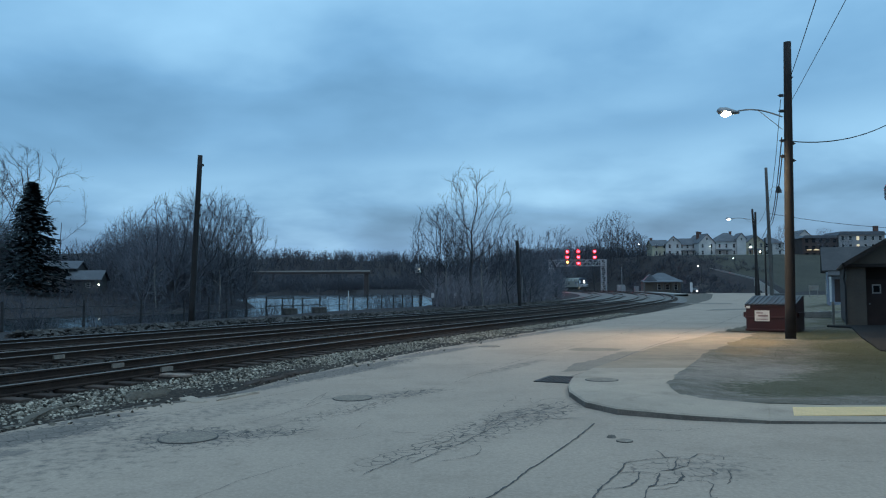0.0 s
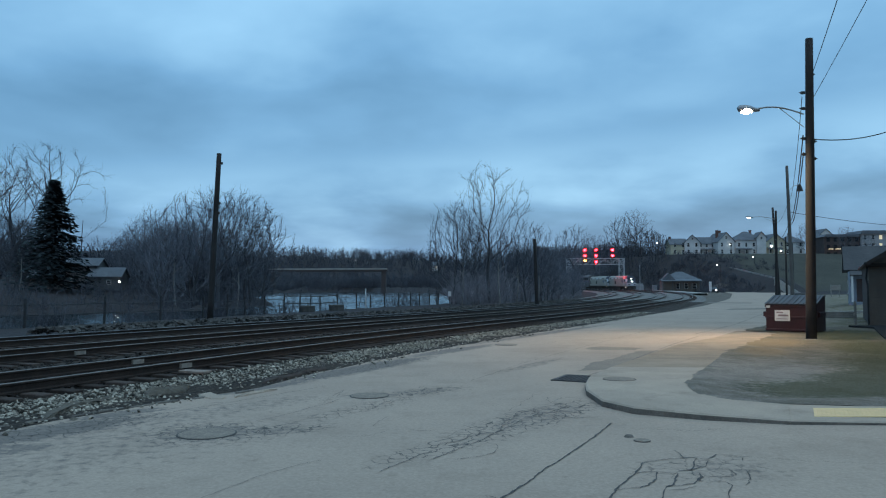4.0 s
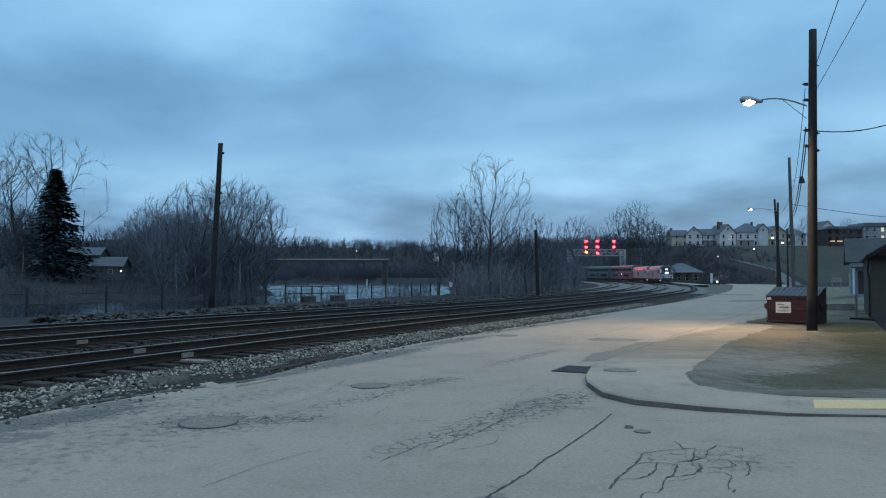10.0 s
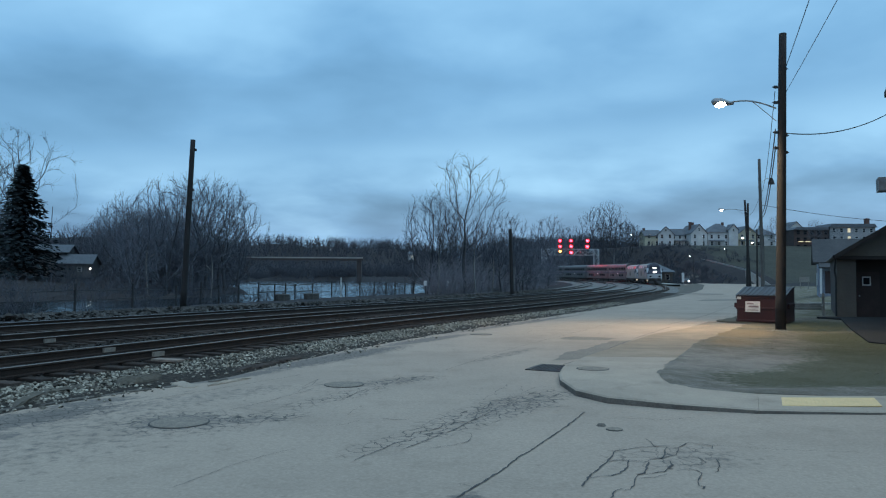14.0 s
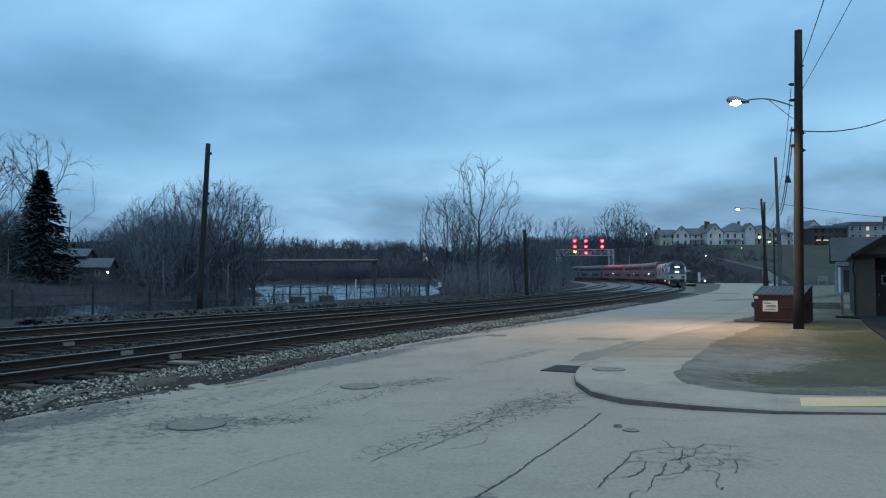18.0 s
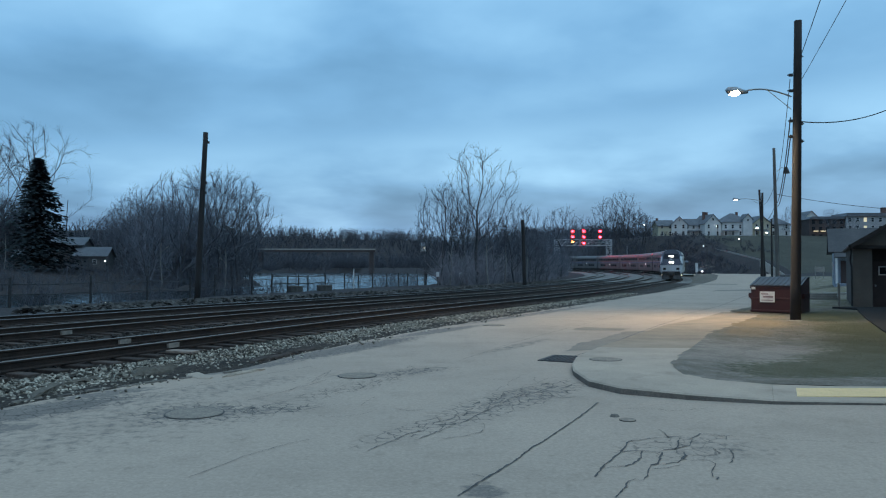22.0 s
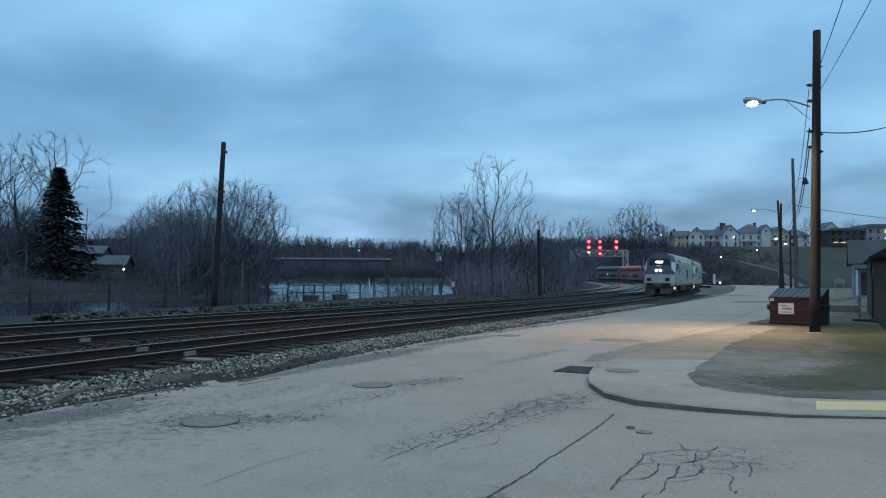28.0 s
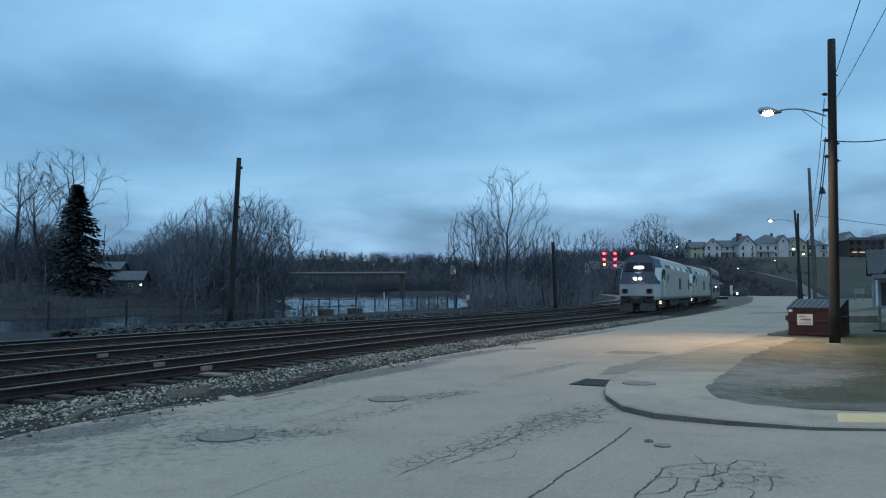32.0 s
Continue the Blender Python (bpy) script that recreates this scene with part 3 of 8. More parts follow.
ys = np.concatenate([np.arange(-40, 9.5, 1.0), [9.55, 9.57, 9.6, 9.75, 9.9, 10.1, 10.35, 10.65], np.arange(11, 30, 0.5), np.arange(30, 214, 3.0)])
rights = np.where(ys <= 9.55, 70.0, right_edge(ys) + 0.02)
rights = np.where((ys > 9.55) & (ys < 9.59), 5.4, rights)
road = strip("road", left_edge(ys), rights, ys, 0.0, 24, ROAD, "worn grey concrete street with cracks and patches", "road")


SHEETS = []


def sheet(name, pts, dz, mat, parent=None, jag=0.0, label=""):
    """A thin flat patch on the street, edges uneven by jag."""
    ring = []
    for k, p in enumerate(pts):
        q = pts[(k + 1) % len(pts)]
        n = max(1, int(math.dist(p, q) / 0.3)) if jag else 1
        for j in range(n):
            x, y = p[0] + (q[0] - p[0]) * j / n, p[1] + (q[1] - p[1]) * j / n
            ring.append((x + random.uniform(-jag, jag), y + random.uniform(-jag, jag)))
    cx, cy = sum(p[0] for p in ring) / len(ring), sum(p[1] for p in ring) / len(ring)
    b = Build()
    n = len(ring)
    SHEETS.append(name)
    lift = dz + 0.0006 * (len(SHEETS) % 9)
    b.add([(x, y, float(land(y)) + lift) for x, y in ring], [tuple(range(n))])
    return part(name, b, mat, parent, label)


def crack(pts, width, parent, wander=0.014):
    b, c = Build(), []
    for p, q in zip(pts[:-1], pts[1:]):
        n = max(1, int(math.dist(p, q) / 0.06))
        for j in range(n):
            c.append((p[0] + (q[0] - p[0]) * j / n + random.uniform(-wander, wander) * 0.5, p[1] + (q[1] - p[1]) * j / n + random.uniform(-wander, wander)))
    c.append(pts[-1])
    v, f = [], []
    for k, p in enumerate(c):
        q, r = c[min(k + 1, len(c) - 1)], c[max(k - 1, 0)]
        d = Vector((q[0] - r[0], q[1] - r[1]))
        d = d.normalized() if d.length else Vector((0, 1))
        w = 0.6 * width * random.uniform(0.3, 1.1)
        z = float(land(p[1])) + 0.007
        v += [(p[0] - d.y * w, p[1] + d.x * w, z), (p[0] + d.y * w, p[1] - d.x * w, z)]
    for k in range(len(c) - 1):
        f.append((2 * k, 2 * k + 1, 2 * k + 3, 2 * k + 2))
    b.add(v, f)
    return part("crack", b, CRACK, parent)


LID = material("worn_lid", (0.33, 0.268, 0.212), 0.85, second=(0.21, 0.172, 0.14), scale=7, mix=0.9, bump=0.6, spec=0.12)
crack([(0.07, 5.70), (0.25, 6.07), (0.45, 6.44), (0.64, 6.82), (0.82, 7.25), (0.96, 7.51), (1.26, 8.14), (1.55, 8.75), (1.95, 9.67)], 0.022, road)
crack([(-0.77, 7.10), (-0.69, 7.28), (-0.55, 7.54), (-0.45, 7.77), (-0.31, 7.98)], 0.010, road)
crack([(-0.27, 8.18), (-0.24, 8.35), (-0.12, 8.44), (0.02, 8.57), (0.12, 8.83), (0.27, 8.97), (0.40, 9.00)], 0.012, road)
crack([(-0.33, 7.56), (-0.22, 7.74), (0.02, 8.20), (0.18, 8.44), (0.36, 8.86), (0.50, 9.18), (0.68, 9.56), (0.87, 10.05), (1.04, 10.23), (1.28, 10.46)], 0.011, road)
crack([(-0.06, 7.59), (0.05, 7.66), (0.20, 7.76), (0.35, 7.92), (0.41, 8.17), (0.39, 8.38)], 0.008, road)
crack([(0.48, 9.56), (0.59, 9.80), (0.71, 9.97), (0.78, 10.42), (0.88, 10.61), (1.03, 10.71)], 0.013, road)
crack([(0.48, 9.14), (0.53, 9.48), (0.65, 9.64), (0.76, 9.92)], 0.011, road)
crack([(0.87, 10.46), (1.00, 10.61), (1.10, 10.41), (0.99, 10.19)], 0.012, road)
crack([(1.07, 10.70), (1.24, 10.96), (1.29, 10.70), (1.40, 10.60), (1.58, 10.46), (1.72, 10.32)], 0.013, road)
crack([(1.23, 10.18), (1.39, 10.18), (1.55, 10.00), (1.72, 10.09), (1.84, 10.09)], 0.015, road)
crack([(1.37, 11.33), (1.61, 11.85), (1.75, 11.85), (1.93, 11.73)], 0.010, road)
crack([(1.39, 11.01), (1.67, 11.33), (1.83, 11.44)], 0.010, road)
crack([(0.48, 11.75), (0.74, 11.63), (1.19, 11.68)], 0.008, road)
crack([(1.41, 10.80), (1.58, 11.01), (1.68, 10.85), (1.87, 11.16)], 0.012, road)
crack([(1.23, 6.25), (1.40, 6.63), (1.53, 6.88), (1.64, 7.07), (1.82, 7.50)], 0.020, road)
crack([(1.82, 7.50), (1.98, 7.60), (2.15, 7.68), (2.37, 7.73), (2.50, 7.65), (2.67, 7.88)], 0.013, road)
crack([(2.67, 7.88), (2.77, 7.83), (3.02, 7.75), (3.12, 7.72)], 0.009, road)
crack([(1.86, 7.13), (1.78, 6.88), (1.66, 6.66), (1.56, 6.57)], 0.016, road)
crack([(1.56, 6.57), (1.46, 6.55), (1.36, 6.50)], 0.009, road)
crack([(1.65, 7.07), (1.76, 7.13), (1.86, 7.13), (1.95, 7.11), (2.03, 7.07)], 0.010, road)
crack([(2.03, 7.07), (1.94, 6.82), (1.88, 6.66), (1.80, 6.61)], 0.017, road)
crack([(1.80, 6.61), (1.72, 6.39), (1.65, 6.22), (1.62, 6.14), (1.57, 6.14)], 0.015, road)
crack([(1.56, 6.17), (1.47, 6.09), (1.42, 5.95), (1.33, 5.79), (1.28, 5.69)], 0.015, road)
crack([(1.80, 6.61), (1.94, 6.66), (2.08, 6.72), (2.14, 6.82)], 0.011, road)
crack([(1.77, 6.48), (1.92, 6.53), (2.06, 6.61)], 0.009, road)
crack([(2.20, 7.20), (2.28, 7.36), (2.32, 7.53), (2.40, 7.67)], 0.014, road)
crack([(2.09, 7.16), (2.20, 7.20), (2.32, 7.31), (2.39, 7.36), (2.50, 7.60), (2.52, 7.55)], 0.014, road)
crack([(2.25, 7.09), (2.22, 6.96), (2.14, 6.82), (2.18, 6.80)], 0.026, road)
crack([(2.24, 7.00), (2.34, 6.96), (2.47, 6.96), (2.57, 7.04)], 0.010, road)
crack([(2.57, 7.04), (2.58, 7.18), (2.56, 7.24), (2.52, 7.29)], 0.014, road)
crack([(2.20, 6.76), (2.34, 6.82), (2.38, 6.76)], 0.008, road)
crack([(2.38, 6.76), (2.39, 6.68), (2.34, 6.53), (2.26, 6.39), (2.23, 6.28), (2.27, 6.23), (2.23, 6.18)], 0.014, road)
crack([(2.73, 7.24), (2.69, 7.02), (2.58, 6.76), (2.52, 6.68)], 0.011, road)
crack([(2.29, 8.05), (2.30, 7.91), (2.28, 7.68)], 0.010, road)
crack([(2.75, 7.78), (2.89, 7.75), (2.84, 7.60)], 0.010, road)
crack([(3.12, 7.72), (3.47, 7.59), (3.89, 7.52), (4.34, 7.47)], 0.005, road)
crack([(-2.88, 9.51), (-2.61, 9.87), (-2.35, 10.40), (-2.20, 10.84), (-2.02, 11.20), (-1.91, 11.66)], 0.010, road)
crack([(-1.65, 10.35), (-1.49, 10.73), (-1.29, 10.83), (-1.17, 11.25), (-1.05, 11.59)], 0.011, road)
crack([(-2.09, 11.32), (-2.09, 11.84), (-2.00, 12.68), (-1.99, 11.90), (-2.08, 11.60)], 0.007, road)
crack([(-0.93, 11.47), (-0.76, 12.26), (-0.58, 12.39), (-0.43, 12.26), (-0.31, 12.13)], 0.009, road)
crack([(-0.57, 12.88), (-0.69, 13.25), (-0.73, 12.95)], 0.008, road)
crack([(-2.65, 9.20), (-2.45, 8.91), (-2.45, 9.20), (-2.30, 8.85)], 0.009, road)
crack([(-2.31, 9.27), (-2.27, 9.54), (-2.12, 9.42)], 0.008, road)
crack([(-0.66, 9.22), (-0.50, 9.11), (-0.32, 9.15)], 0.010, road)
crack([(-2.17, 6.19), (-2.02, 6.54), (-1.87, 6.93), (-1.60, 7.37), (-1.41, 7.57)], 0.006, road)
crack([(-1.55, 8.77), (-1.30, 8.71), (-1.05, 8.84), (-0.91, 9.08)], 0.006, road)
crack([(-3.49, 9.21), (-3.54, 9.55), (-3.36, 9.43)], 0.007, road)
crack([(-1.12, 9.41), (-1.06, 9.81), (-0.99, 10.07)], 0.006, road)
crack([(-3.56, 8.72), (-3.54, 8.96), (-3.47, 9.13)], 0.007, road)
crack([(-5.07, 10.24), (-4.75, 9.93), (-4.65, 10.01), (-4.37, 9.80)], 0.010, road)
crack([(0.23, 6.25), (0.20, 6.31), (0.31, 6.22)], 0.008, road)
crack([(-2.57, 19.12), (-1.54, 17.36), (-1.19, 18.03)], 0.007, road)
crack([(-3.80, 11.17), (-3.73, 11.33), (-3.62, 11.28)], 0.010, road)
rng_c = random.Random(4)
for _ in range(22):  # hairline cracks
    y = 9.0 + 16 * rng_c.random() ** 1.3
    x = rng_c.uniform(-0.42 * y, 0.2 * y + 1.0) if y > 9.3 else rng_c.uniform(-0.6 * y, 0.6 * y)
    a = rng_c.choice((1.1, 1.2, 0.2, 2.8, 1.6)) + rng_c.uniform(-0.4, 0.4)
    pts = [(x, y)]
    for k in range(rng_c.randint(2, 7)):
        a += rng_c.uniform(-0.5, 0.5)
        pts.append((pts[-1][0] + math.cos(a) * 0.28, pts[-1][1] + math.sin(a) * 0.28))
    if all(px < float(right_edge(py)) - 0.15 or py < 9.2 for px, py in pts) and all(px > float(left_edge(py)) + 0.9 for px, py in pts):
        crack(pts, rng_c.uniform(0.005, 0.010), road, 0.03)
KERB_LINE = [(-8.3, 5.2), (-6.6, 7.9), (-5.72, 9.37), (-5.34, 10.02), (-4.91, 10.76), (-4.37, 11.51), (-3.86, 12.11), (-3.42, 12.8)]
for (x0, y0), (x1, y1) in zip(KERB_LINE[:-1], KERB_LINE[1:]):  # sunken edging stones
    n = max(1, int(math.dist((x0, y0), (x1, y1)) / 0.42))
    for k in range(n):
        ax, ay = x0 + (x1 - x0) * (k + 0.5) / n, y0 + (y1 - y0) * (k + 0.5) / n
        b = Build()
        b.box(-0.035, 0.035, -0.195, 0.2, -0.05, 0.018 + random.uniform(-0.008, 0.012), bev=0.012,
              m=pose(ax, ay, float(land(ay)), random.uniform(-2, 2), random.uniform(-4, 4), math.degrees(math.atan2(y1 - y0, x1 - x0)) - 90 + random.uniform(-3, 3)))
        part("edging_stone", b, KERB, road)
CONCRETE_OLD = material("old_brown_concrete", (0.17, 0.145, 0.115), 0.95, second=(0.10, 0.085, 0.07), scale=3, fine_scale=20, mix=0.9, bump=0.8, spec=0.12)


def edge_piece(name, pts, h, mat, label):
    """A low broken lump lying along the edge of the street."""
    b = Build()
    fine = []
    for (x0, y0), (x1, y1) in zip(pts, pts[1:] + pts[:1]):
        k = max(2, int(math.dist((x0, y0), (x1, y1)) / 0.09))
        fine += [(x0 + (x1 - x0) * j / k + random.uniform(-0.03, 0.03), y0 + (y1 - y0) * j / k + random.uniform(-0.03, 0.03)) for j in range(k)]
    n = len(fine)
    cx, cy = sum(p[0] for p in fine) / n, sum(p[1] for p in fine) / n
    rings = []
    for shrink, up_ in ((0.0, None), (0.1, 0.55), (0.3, 0.95), (0.6, 1.0)):
        rings.append([(x + (cx - x) * shrink, y + (cy - y) * shrink, float(land(y)) + (-0.03 if up_ is None else h * up_ * random.uniform(0.7, 1.15))) for x, y in fine])
    v = [p for r in rings for p in r] + [(cx, cy, float(land(cy)) + h * random.uniform(0.8, 1.1))]
    f = [(r * n + k, r * n + (k + 1) % n, r * n + n + (k + 1) % n, r * n + n + k) for r in range(3) for k in range(n)]
    b.add(v, f + [(3 * n + k, 3 * n + (k + 1) % n, 4 * n) for k in range(n)])
    part(name, b, mat, road, label)


edge_piece("kerb_lump", [(-5.25, 12.16), (-5.12, 12.38), (-4.73, 12.92), (-4.58, 12.37), (-5.0, 11.69)], 0.1, CONCRETE_OLD, "broken brown concrete kerb lump")
edge_piece("kerb_lump", [(-5.82, 10.2), (-5.9, 10.88), (-5.77, 11.38), (-5.51, 11.88), (-5.33, 11.49), (-5.56, 10.75), (-5.47, 9.59)], 0.07, CONCRETE_OLD, "broken brown concrete kerb lump")
edge_piece("old_timber", [(-3.8, 13.96), (-3.36, 14.9), (-2.92, 16.41), (-2.84, 15.93), (-3.26, 14.46), (-3.67, 13.55)], 0.05, TIE, "half-buried old timber")
edge_piece("pale_slab", [(-4.32, 12.14), (-4.21, 12.34), (-3.72, 11.78), (-3.75, 11.62), (-4.09, 11.74)], 0.03, WALK, "broken pale slab")
edge_piece("pale_slab", [(-3.71, 11.97), (-3.5, 12.35), (-3.17, 12.91), (-3.15, 12.74), (-3.43, 12.1), (-3.63, 11.75)], 0.03, WALK, "broken pale slab")
# weld line along the edge of the lane and broad joints of the slabs
crack([(2.0, 13.9), (3.2, 16.0), (4.9, 19.6), (6.6, 23.1), (8.6, 27)], 0.03, road)
crack([(9.0, 28.5), (13.2, 36), (22, 54)], 0.03, road)
crack([(8.5, 38.5), (15.5, 37.8)], 0.03, road)
crack([(-8.0, 4.2), (-4.6, 9.6), (-3.6, 11.2), (-2.4, 13.2)], 0.012, road)
crack([(0.2, 14.0), (1.6, 17.6), (6.4, 28), (11, 38), (18, 54)], 0.012, road)
sheet("asphalt_patch", [(2.5, 15.6), (3.1, 15.9), (3.9, 17.2), (5.3, 19.8), (5.6, 20.8), (4.9, 20.6), (3.9, 18.6), (3.0, 17.2)], 0.005, PATCH, road, 0.06)
sheet("asphalt_patch", [(3.6, 21.0), (4.9, 20.9), (5.3, 21.6), (4.2, 22.2), (3.7, 21.8)], 0.005, PATCH, road, 0.06)
sheet("asphalt_patch", [(22, 62), (27, 64), (28, 68), (24, 66)], 0.012, PATCH, road, 0.1)
sheet("asphalt_patch", [(29, 88), (34, 87), (36, 92), (31, 93)], 0.012, PATCH, road, 0.1)


def manhole(x, y, r, z=0.006):
    ob = thing("manhole_cover", "round cast-iron manhole cover set in cracked concrete", "manhole cover", pose(x, y, float(land(y)) + z), group="manhole covers")
    b = Build()
    b.tube([(0, 0, -0.03), (0, 0, 0.003)], r * 1.06, 28)
    part("rim", b, CRACK, ob)
    b = Build()
    b.tube([(0, 0, -0.02), (0, 0, 0.006), (0, 0, 0.008)], [r, r, r * 0.97], 28)
    part("lid", b, LID, ob, "worn iron lid")
    return ob


manhole(-3.05, 8.9, 0.33)
manhole(-1.48, 12.04, 0.30)
manhole(1.41, 22.91, 0.32)
manhole(2.07, 8.57, 0.09)
b = Build()
b.tube([(0, 0, 0), (0, 0, 0.025)], [0.06, 0.04], 9)
thing("valve_box", "small iron valve cap in the street", "valve cap", pose(1.97, 8.79, 0.0), build=b, mats=KERB)

# ---- pavement ----
OUTER = [(70, 9.5), (20, 9.55), (8.6, 9.58), (5.6, 9.55), (4.2, 9.6), (3.2, 9.9), (2.4, 10.35), (2.08, 11.0), (2.04, 12.1), (2.15, 12.9), (2.44, 14.1), (3.16, 15.8), (4.9, 19.4), (6.66, 22.9), (8.8, 26.0), (11.3, 30.6)]
INNER = [(70, 10.75), (20, 10.75), (8.6, 10.75), (5.7, 10.72), (4.7, 10.78), (4.0, 11.05), (3.75, 11.4), (3.7, 11.8), (3.76, 12.3), (3.92, 12.9), (4.3, 13.8), (5.1, 15.6), (6.6, 18.9), (8.6, 22.4), (10.3, 25.4), (12.2, 28.6)]
TOP = [0.045, 0.045, 0.04, 0.045, 0.06, 0.085, 0.10, 0.10, 0.10, 0.10, 0.09, 0.07, 0.03, 0.022, 0.02, 0.012]


def along(pts, u):
    return np.array([np.interp(u, range(len(pts)), [p[k] for p in pts]) for k in (0, 1)])


pavement = thing("pavement", "pale concrete corner pavement with a low rounded kerb", "pavement", kind="structure")
us = [0, 1, 2, 3, 4.0, 6.5, 9, 10.4, 11, 11.6, 12.1, 12.6, 13, 13.5, 14, 14.5, 15]
for u0, u1 in zip(us[:-1], us[1:]):
    n = max(2, int((u1 - u0) * 6))
    b = Build()
    v, f = [], []
    for k in range(n + 1):
        u = u0 + (u1 - u0) * k / n
        shrink = 0.006 if k in (0, n) else 0
        uu = min(max(u, u0 + 0.0012), u1 - 0.0012)
        o, i2, h = along(OUTER, uu), along(INNER, uu), float(np.interp(uu, range(len(TOP)), TOP))
        lip = o + (i2 - o) / np.linalg.norm(i2 - o) * 0.16
        edge = o + (i2 - o) / np.linalg.norm(i2 - o) * 0.03
        g0, g1 = float(land(o[1])), float(land(i2[1]))
        v += [(*o, g0 - 0.10), (*o, g0 + h - 0.02), (*edge, g0 + h), (*lip, g0 + h + 0.003), (*i2, g1 + h + 0.012), (*i2, g1 - 0.10)]
    for k in range(n):
        for j in range(5):
            f.append((k * 6 + j, k * 6 + j + 1, k * 6 + 7 + j, k * 6 + 6 + j))
    f += [tuple(range(6)), tuple(range(n * 6 + 5, n * 6 - 1, -1))]
    b.add(v, f)
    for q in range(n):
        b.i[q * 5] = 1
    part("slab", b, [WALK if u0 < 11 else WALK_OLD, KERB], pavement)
pad = thing("tactile_pad", "yellow tactile paving pad at the dropped kerb", "tactile paving", pose(4.62, 9.84, 0.054))
b = Build()
b.box(0, 1.34, 0, 0.68, 0.0, 0.012, bev=0.005)
for v in b.v:
    v.x += 0.44 * v.y
part("pad", b, TACTILE, pad)
b = Build()
for k in range(22):
    for j in range(11):
        q = 0.05 + k * 0.059 + 0.44 * (0.04 + j * 0.059)
        b.tube([(q, 0.04 + j * 0.059, 0.011), (q, 0.04 + j * 0.059, 0.0135)], [0.011, 0.007], 6)
part("studs", b, TACTILE, pad, kind="stuff")
manhole(2.86, 13.45, 0.28, 0.105)
grate = thing("storm_drain", "square iron storm drain grate beside the kerb", "storm drain", pose(2.26, 14.3, 0.0) @ pose(0, 0, 0, 0, 0, -26))
b = Build()
b.box(-0.36, 0.36, -0.46, 0.46, -0.15, 0.008)
part("pit", b, CABLE, grate, "black opening of the drain")
for k in range(9):
    b = Build()
    b.box(-0.34 + k * 0.08, -0.30 + k * 0.08, -0.44, 0.44, 0.004, 0.022)
    part("bar", b, DARK_STEEL, grate)
b = Build()
for x0, x1, y0, y1 in ((-0.39, -0.35, -0.49, 0.49), (0.35, 0.39, -0.49, 0.49), (-0.39, 0.39, -0.49, -0.45), (-0.39, 0.39, 0.45, 0.49)):
    b.box(x0, x1, y0, y1, -0.02, 0.02)
part("rim", b, DARK_STEEL, grate)

# ---- worn lawn ----
def lawn_z(x, y):
    edge = np.interp(y, [p[1] for p in INNER[3:]], [p[0] for p in INNER[3:]])
    rim = np.interp(y, (10.7, 11.1, 12.5, 15, 18, 20), (0.05, 0.09, 0.108, 0.08, 0.035, 0.03))
    d = np.minimum(np.maximum(x - edge, 0), np.maximum(y - 10.75, 0))
    return land(y) + rim * (1 - smooth_step(0, 1.6, d)) + 0.008 * np.sin(x * 2.1) * np.sin(y * 1.7)


lv, lf = [], []
lys = np.concatenate([np.linspace(10.74, 11.4, 8), np.arange(11.55, 34, 0.16)])
for y in lys:
    x0 = float(np.interp(y, [p[1] for p in INNER[3:]], [p[0] for p in INNER[3:]])) if y < 28.6 else float(np.interp(y, (28.6, 30.4, 31.0), (12.2, 11.75, float(right_edge(31.0)) + 0.04))) if y < 31 else float(right_edge(y)) + 0.04
    for k in range(41):
        x = x0 - 0.02 + (26 - x0) * (k / 40) ** 1.6
        spill = max(0.0, noise.noise((y * 1.1, 2.0, 0)) + 0.6 * noise.noise((y * 3.7, 5.0, 0)) + 0.1) * (0.34 if y > 14 else 0.14) * smooth_step(10.9, 11.8, y)
        lv.append((x - (float(spill) if k == 0 else 0.0), y, float(lawn_z(x, y)) + (0.012 if k < 3 else 0.0)))
for j in range(len(lys) - 1):
    for k in range(40):
        a = j * 41 + k
        lf.append((a, a + 1, a + 42, a + 41))
lawn_ob = new("lawn", mesh_of("lawn", lv, lf, LAWN, smooth=True))
tagged(lawn_ob, "worn winter lawn of thin grass and grey dirt", "lawn", kind="structure")

# ---- railway ----
TRACKS = [("railway_track", 0.0, -30, 395), ("railway_track", 4.5, -30, 395), ("railway_track", 8.9, -30, 395), ("railway_track", 13.6, 92, 395)]


def bed(off0, off1, y0, y1, dz, crown):
    """Ballast between two offsets from the first track, edges sloping down."""
    v, f = [], []
    s0, s1 = s_at_y(y0), s_at_y(y1)
    cols = [(off0 - 0.55, -0.03), (off0 - 0.1, 0.014)] + [(off0 + (off1 - off0) * k / 9, dz + crown * (k % 2)) for k in range(1, 9)] + [(off1, dz * 0.75), (off1 + 1.3, -0.25)]
    n = len(cols)
    ss = np.arange(s0, s1, 1.0)
    for s in ss:
        for o, z in cols:
            p = beside(s, o)
            v.append((p[0], p[1], float(land(p[1])) + z + 0.02 * noise.noise((p[0], p[1], 3))))
    for j in range(len(ss) - 1):
        for k in range(n - 1):
            f.append((j * n + k + 1, j * n + k, j * n + n + k, j * n + n + k + 1))
    return v, f


bv, bf = bed(-2.75, 11.4, -40, 96, 0.045, 0.0)
ballast = tagged(new("ballast", mesh_of("ballast", bv, bf, BALLAST, smooth=True)), "grey crushed-stone ballast under the tracks", "ballast", kind="structure")
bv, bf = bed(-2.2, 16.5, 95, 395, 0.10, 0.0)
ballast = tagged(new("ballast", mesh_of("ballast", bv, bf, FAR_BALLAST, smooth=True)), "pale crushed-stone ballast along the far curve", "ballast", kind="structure")

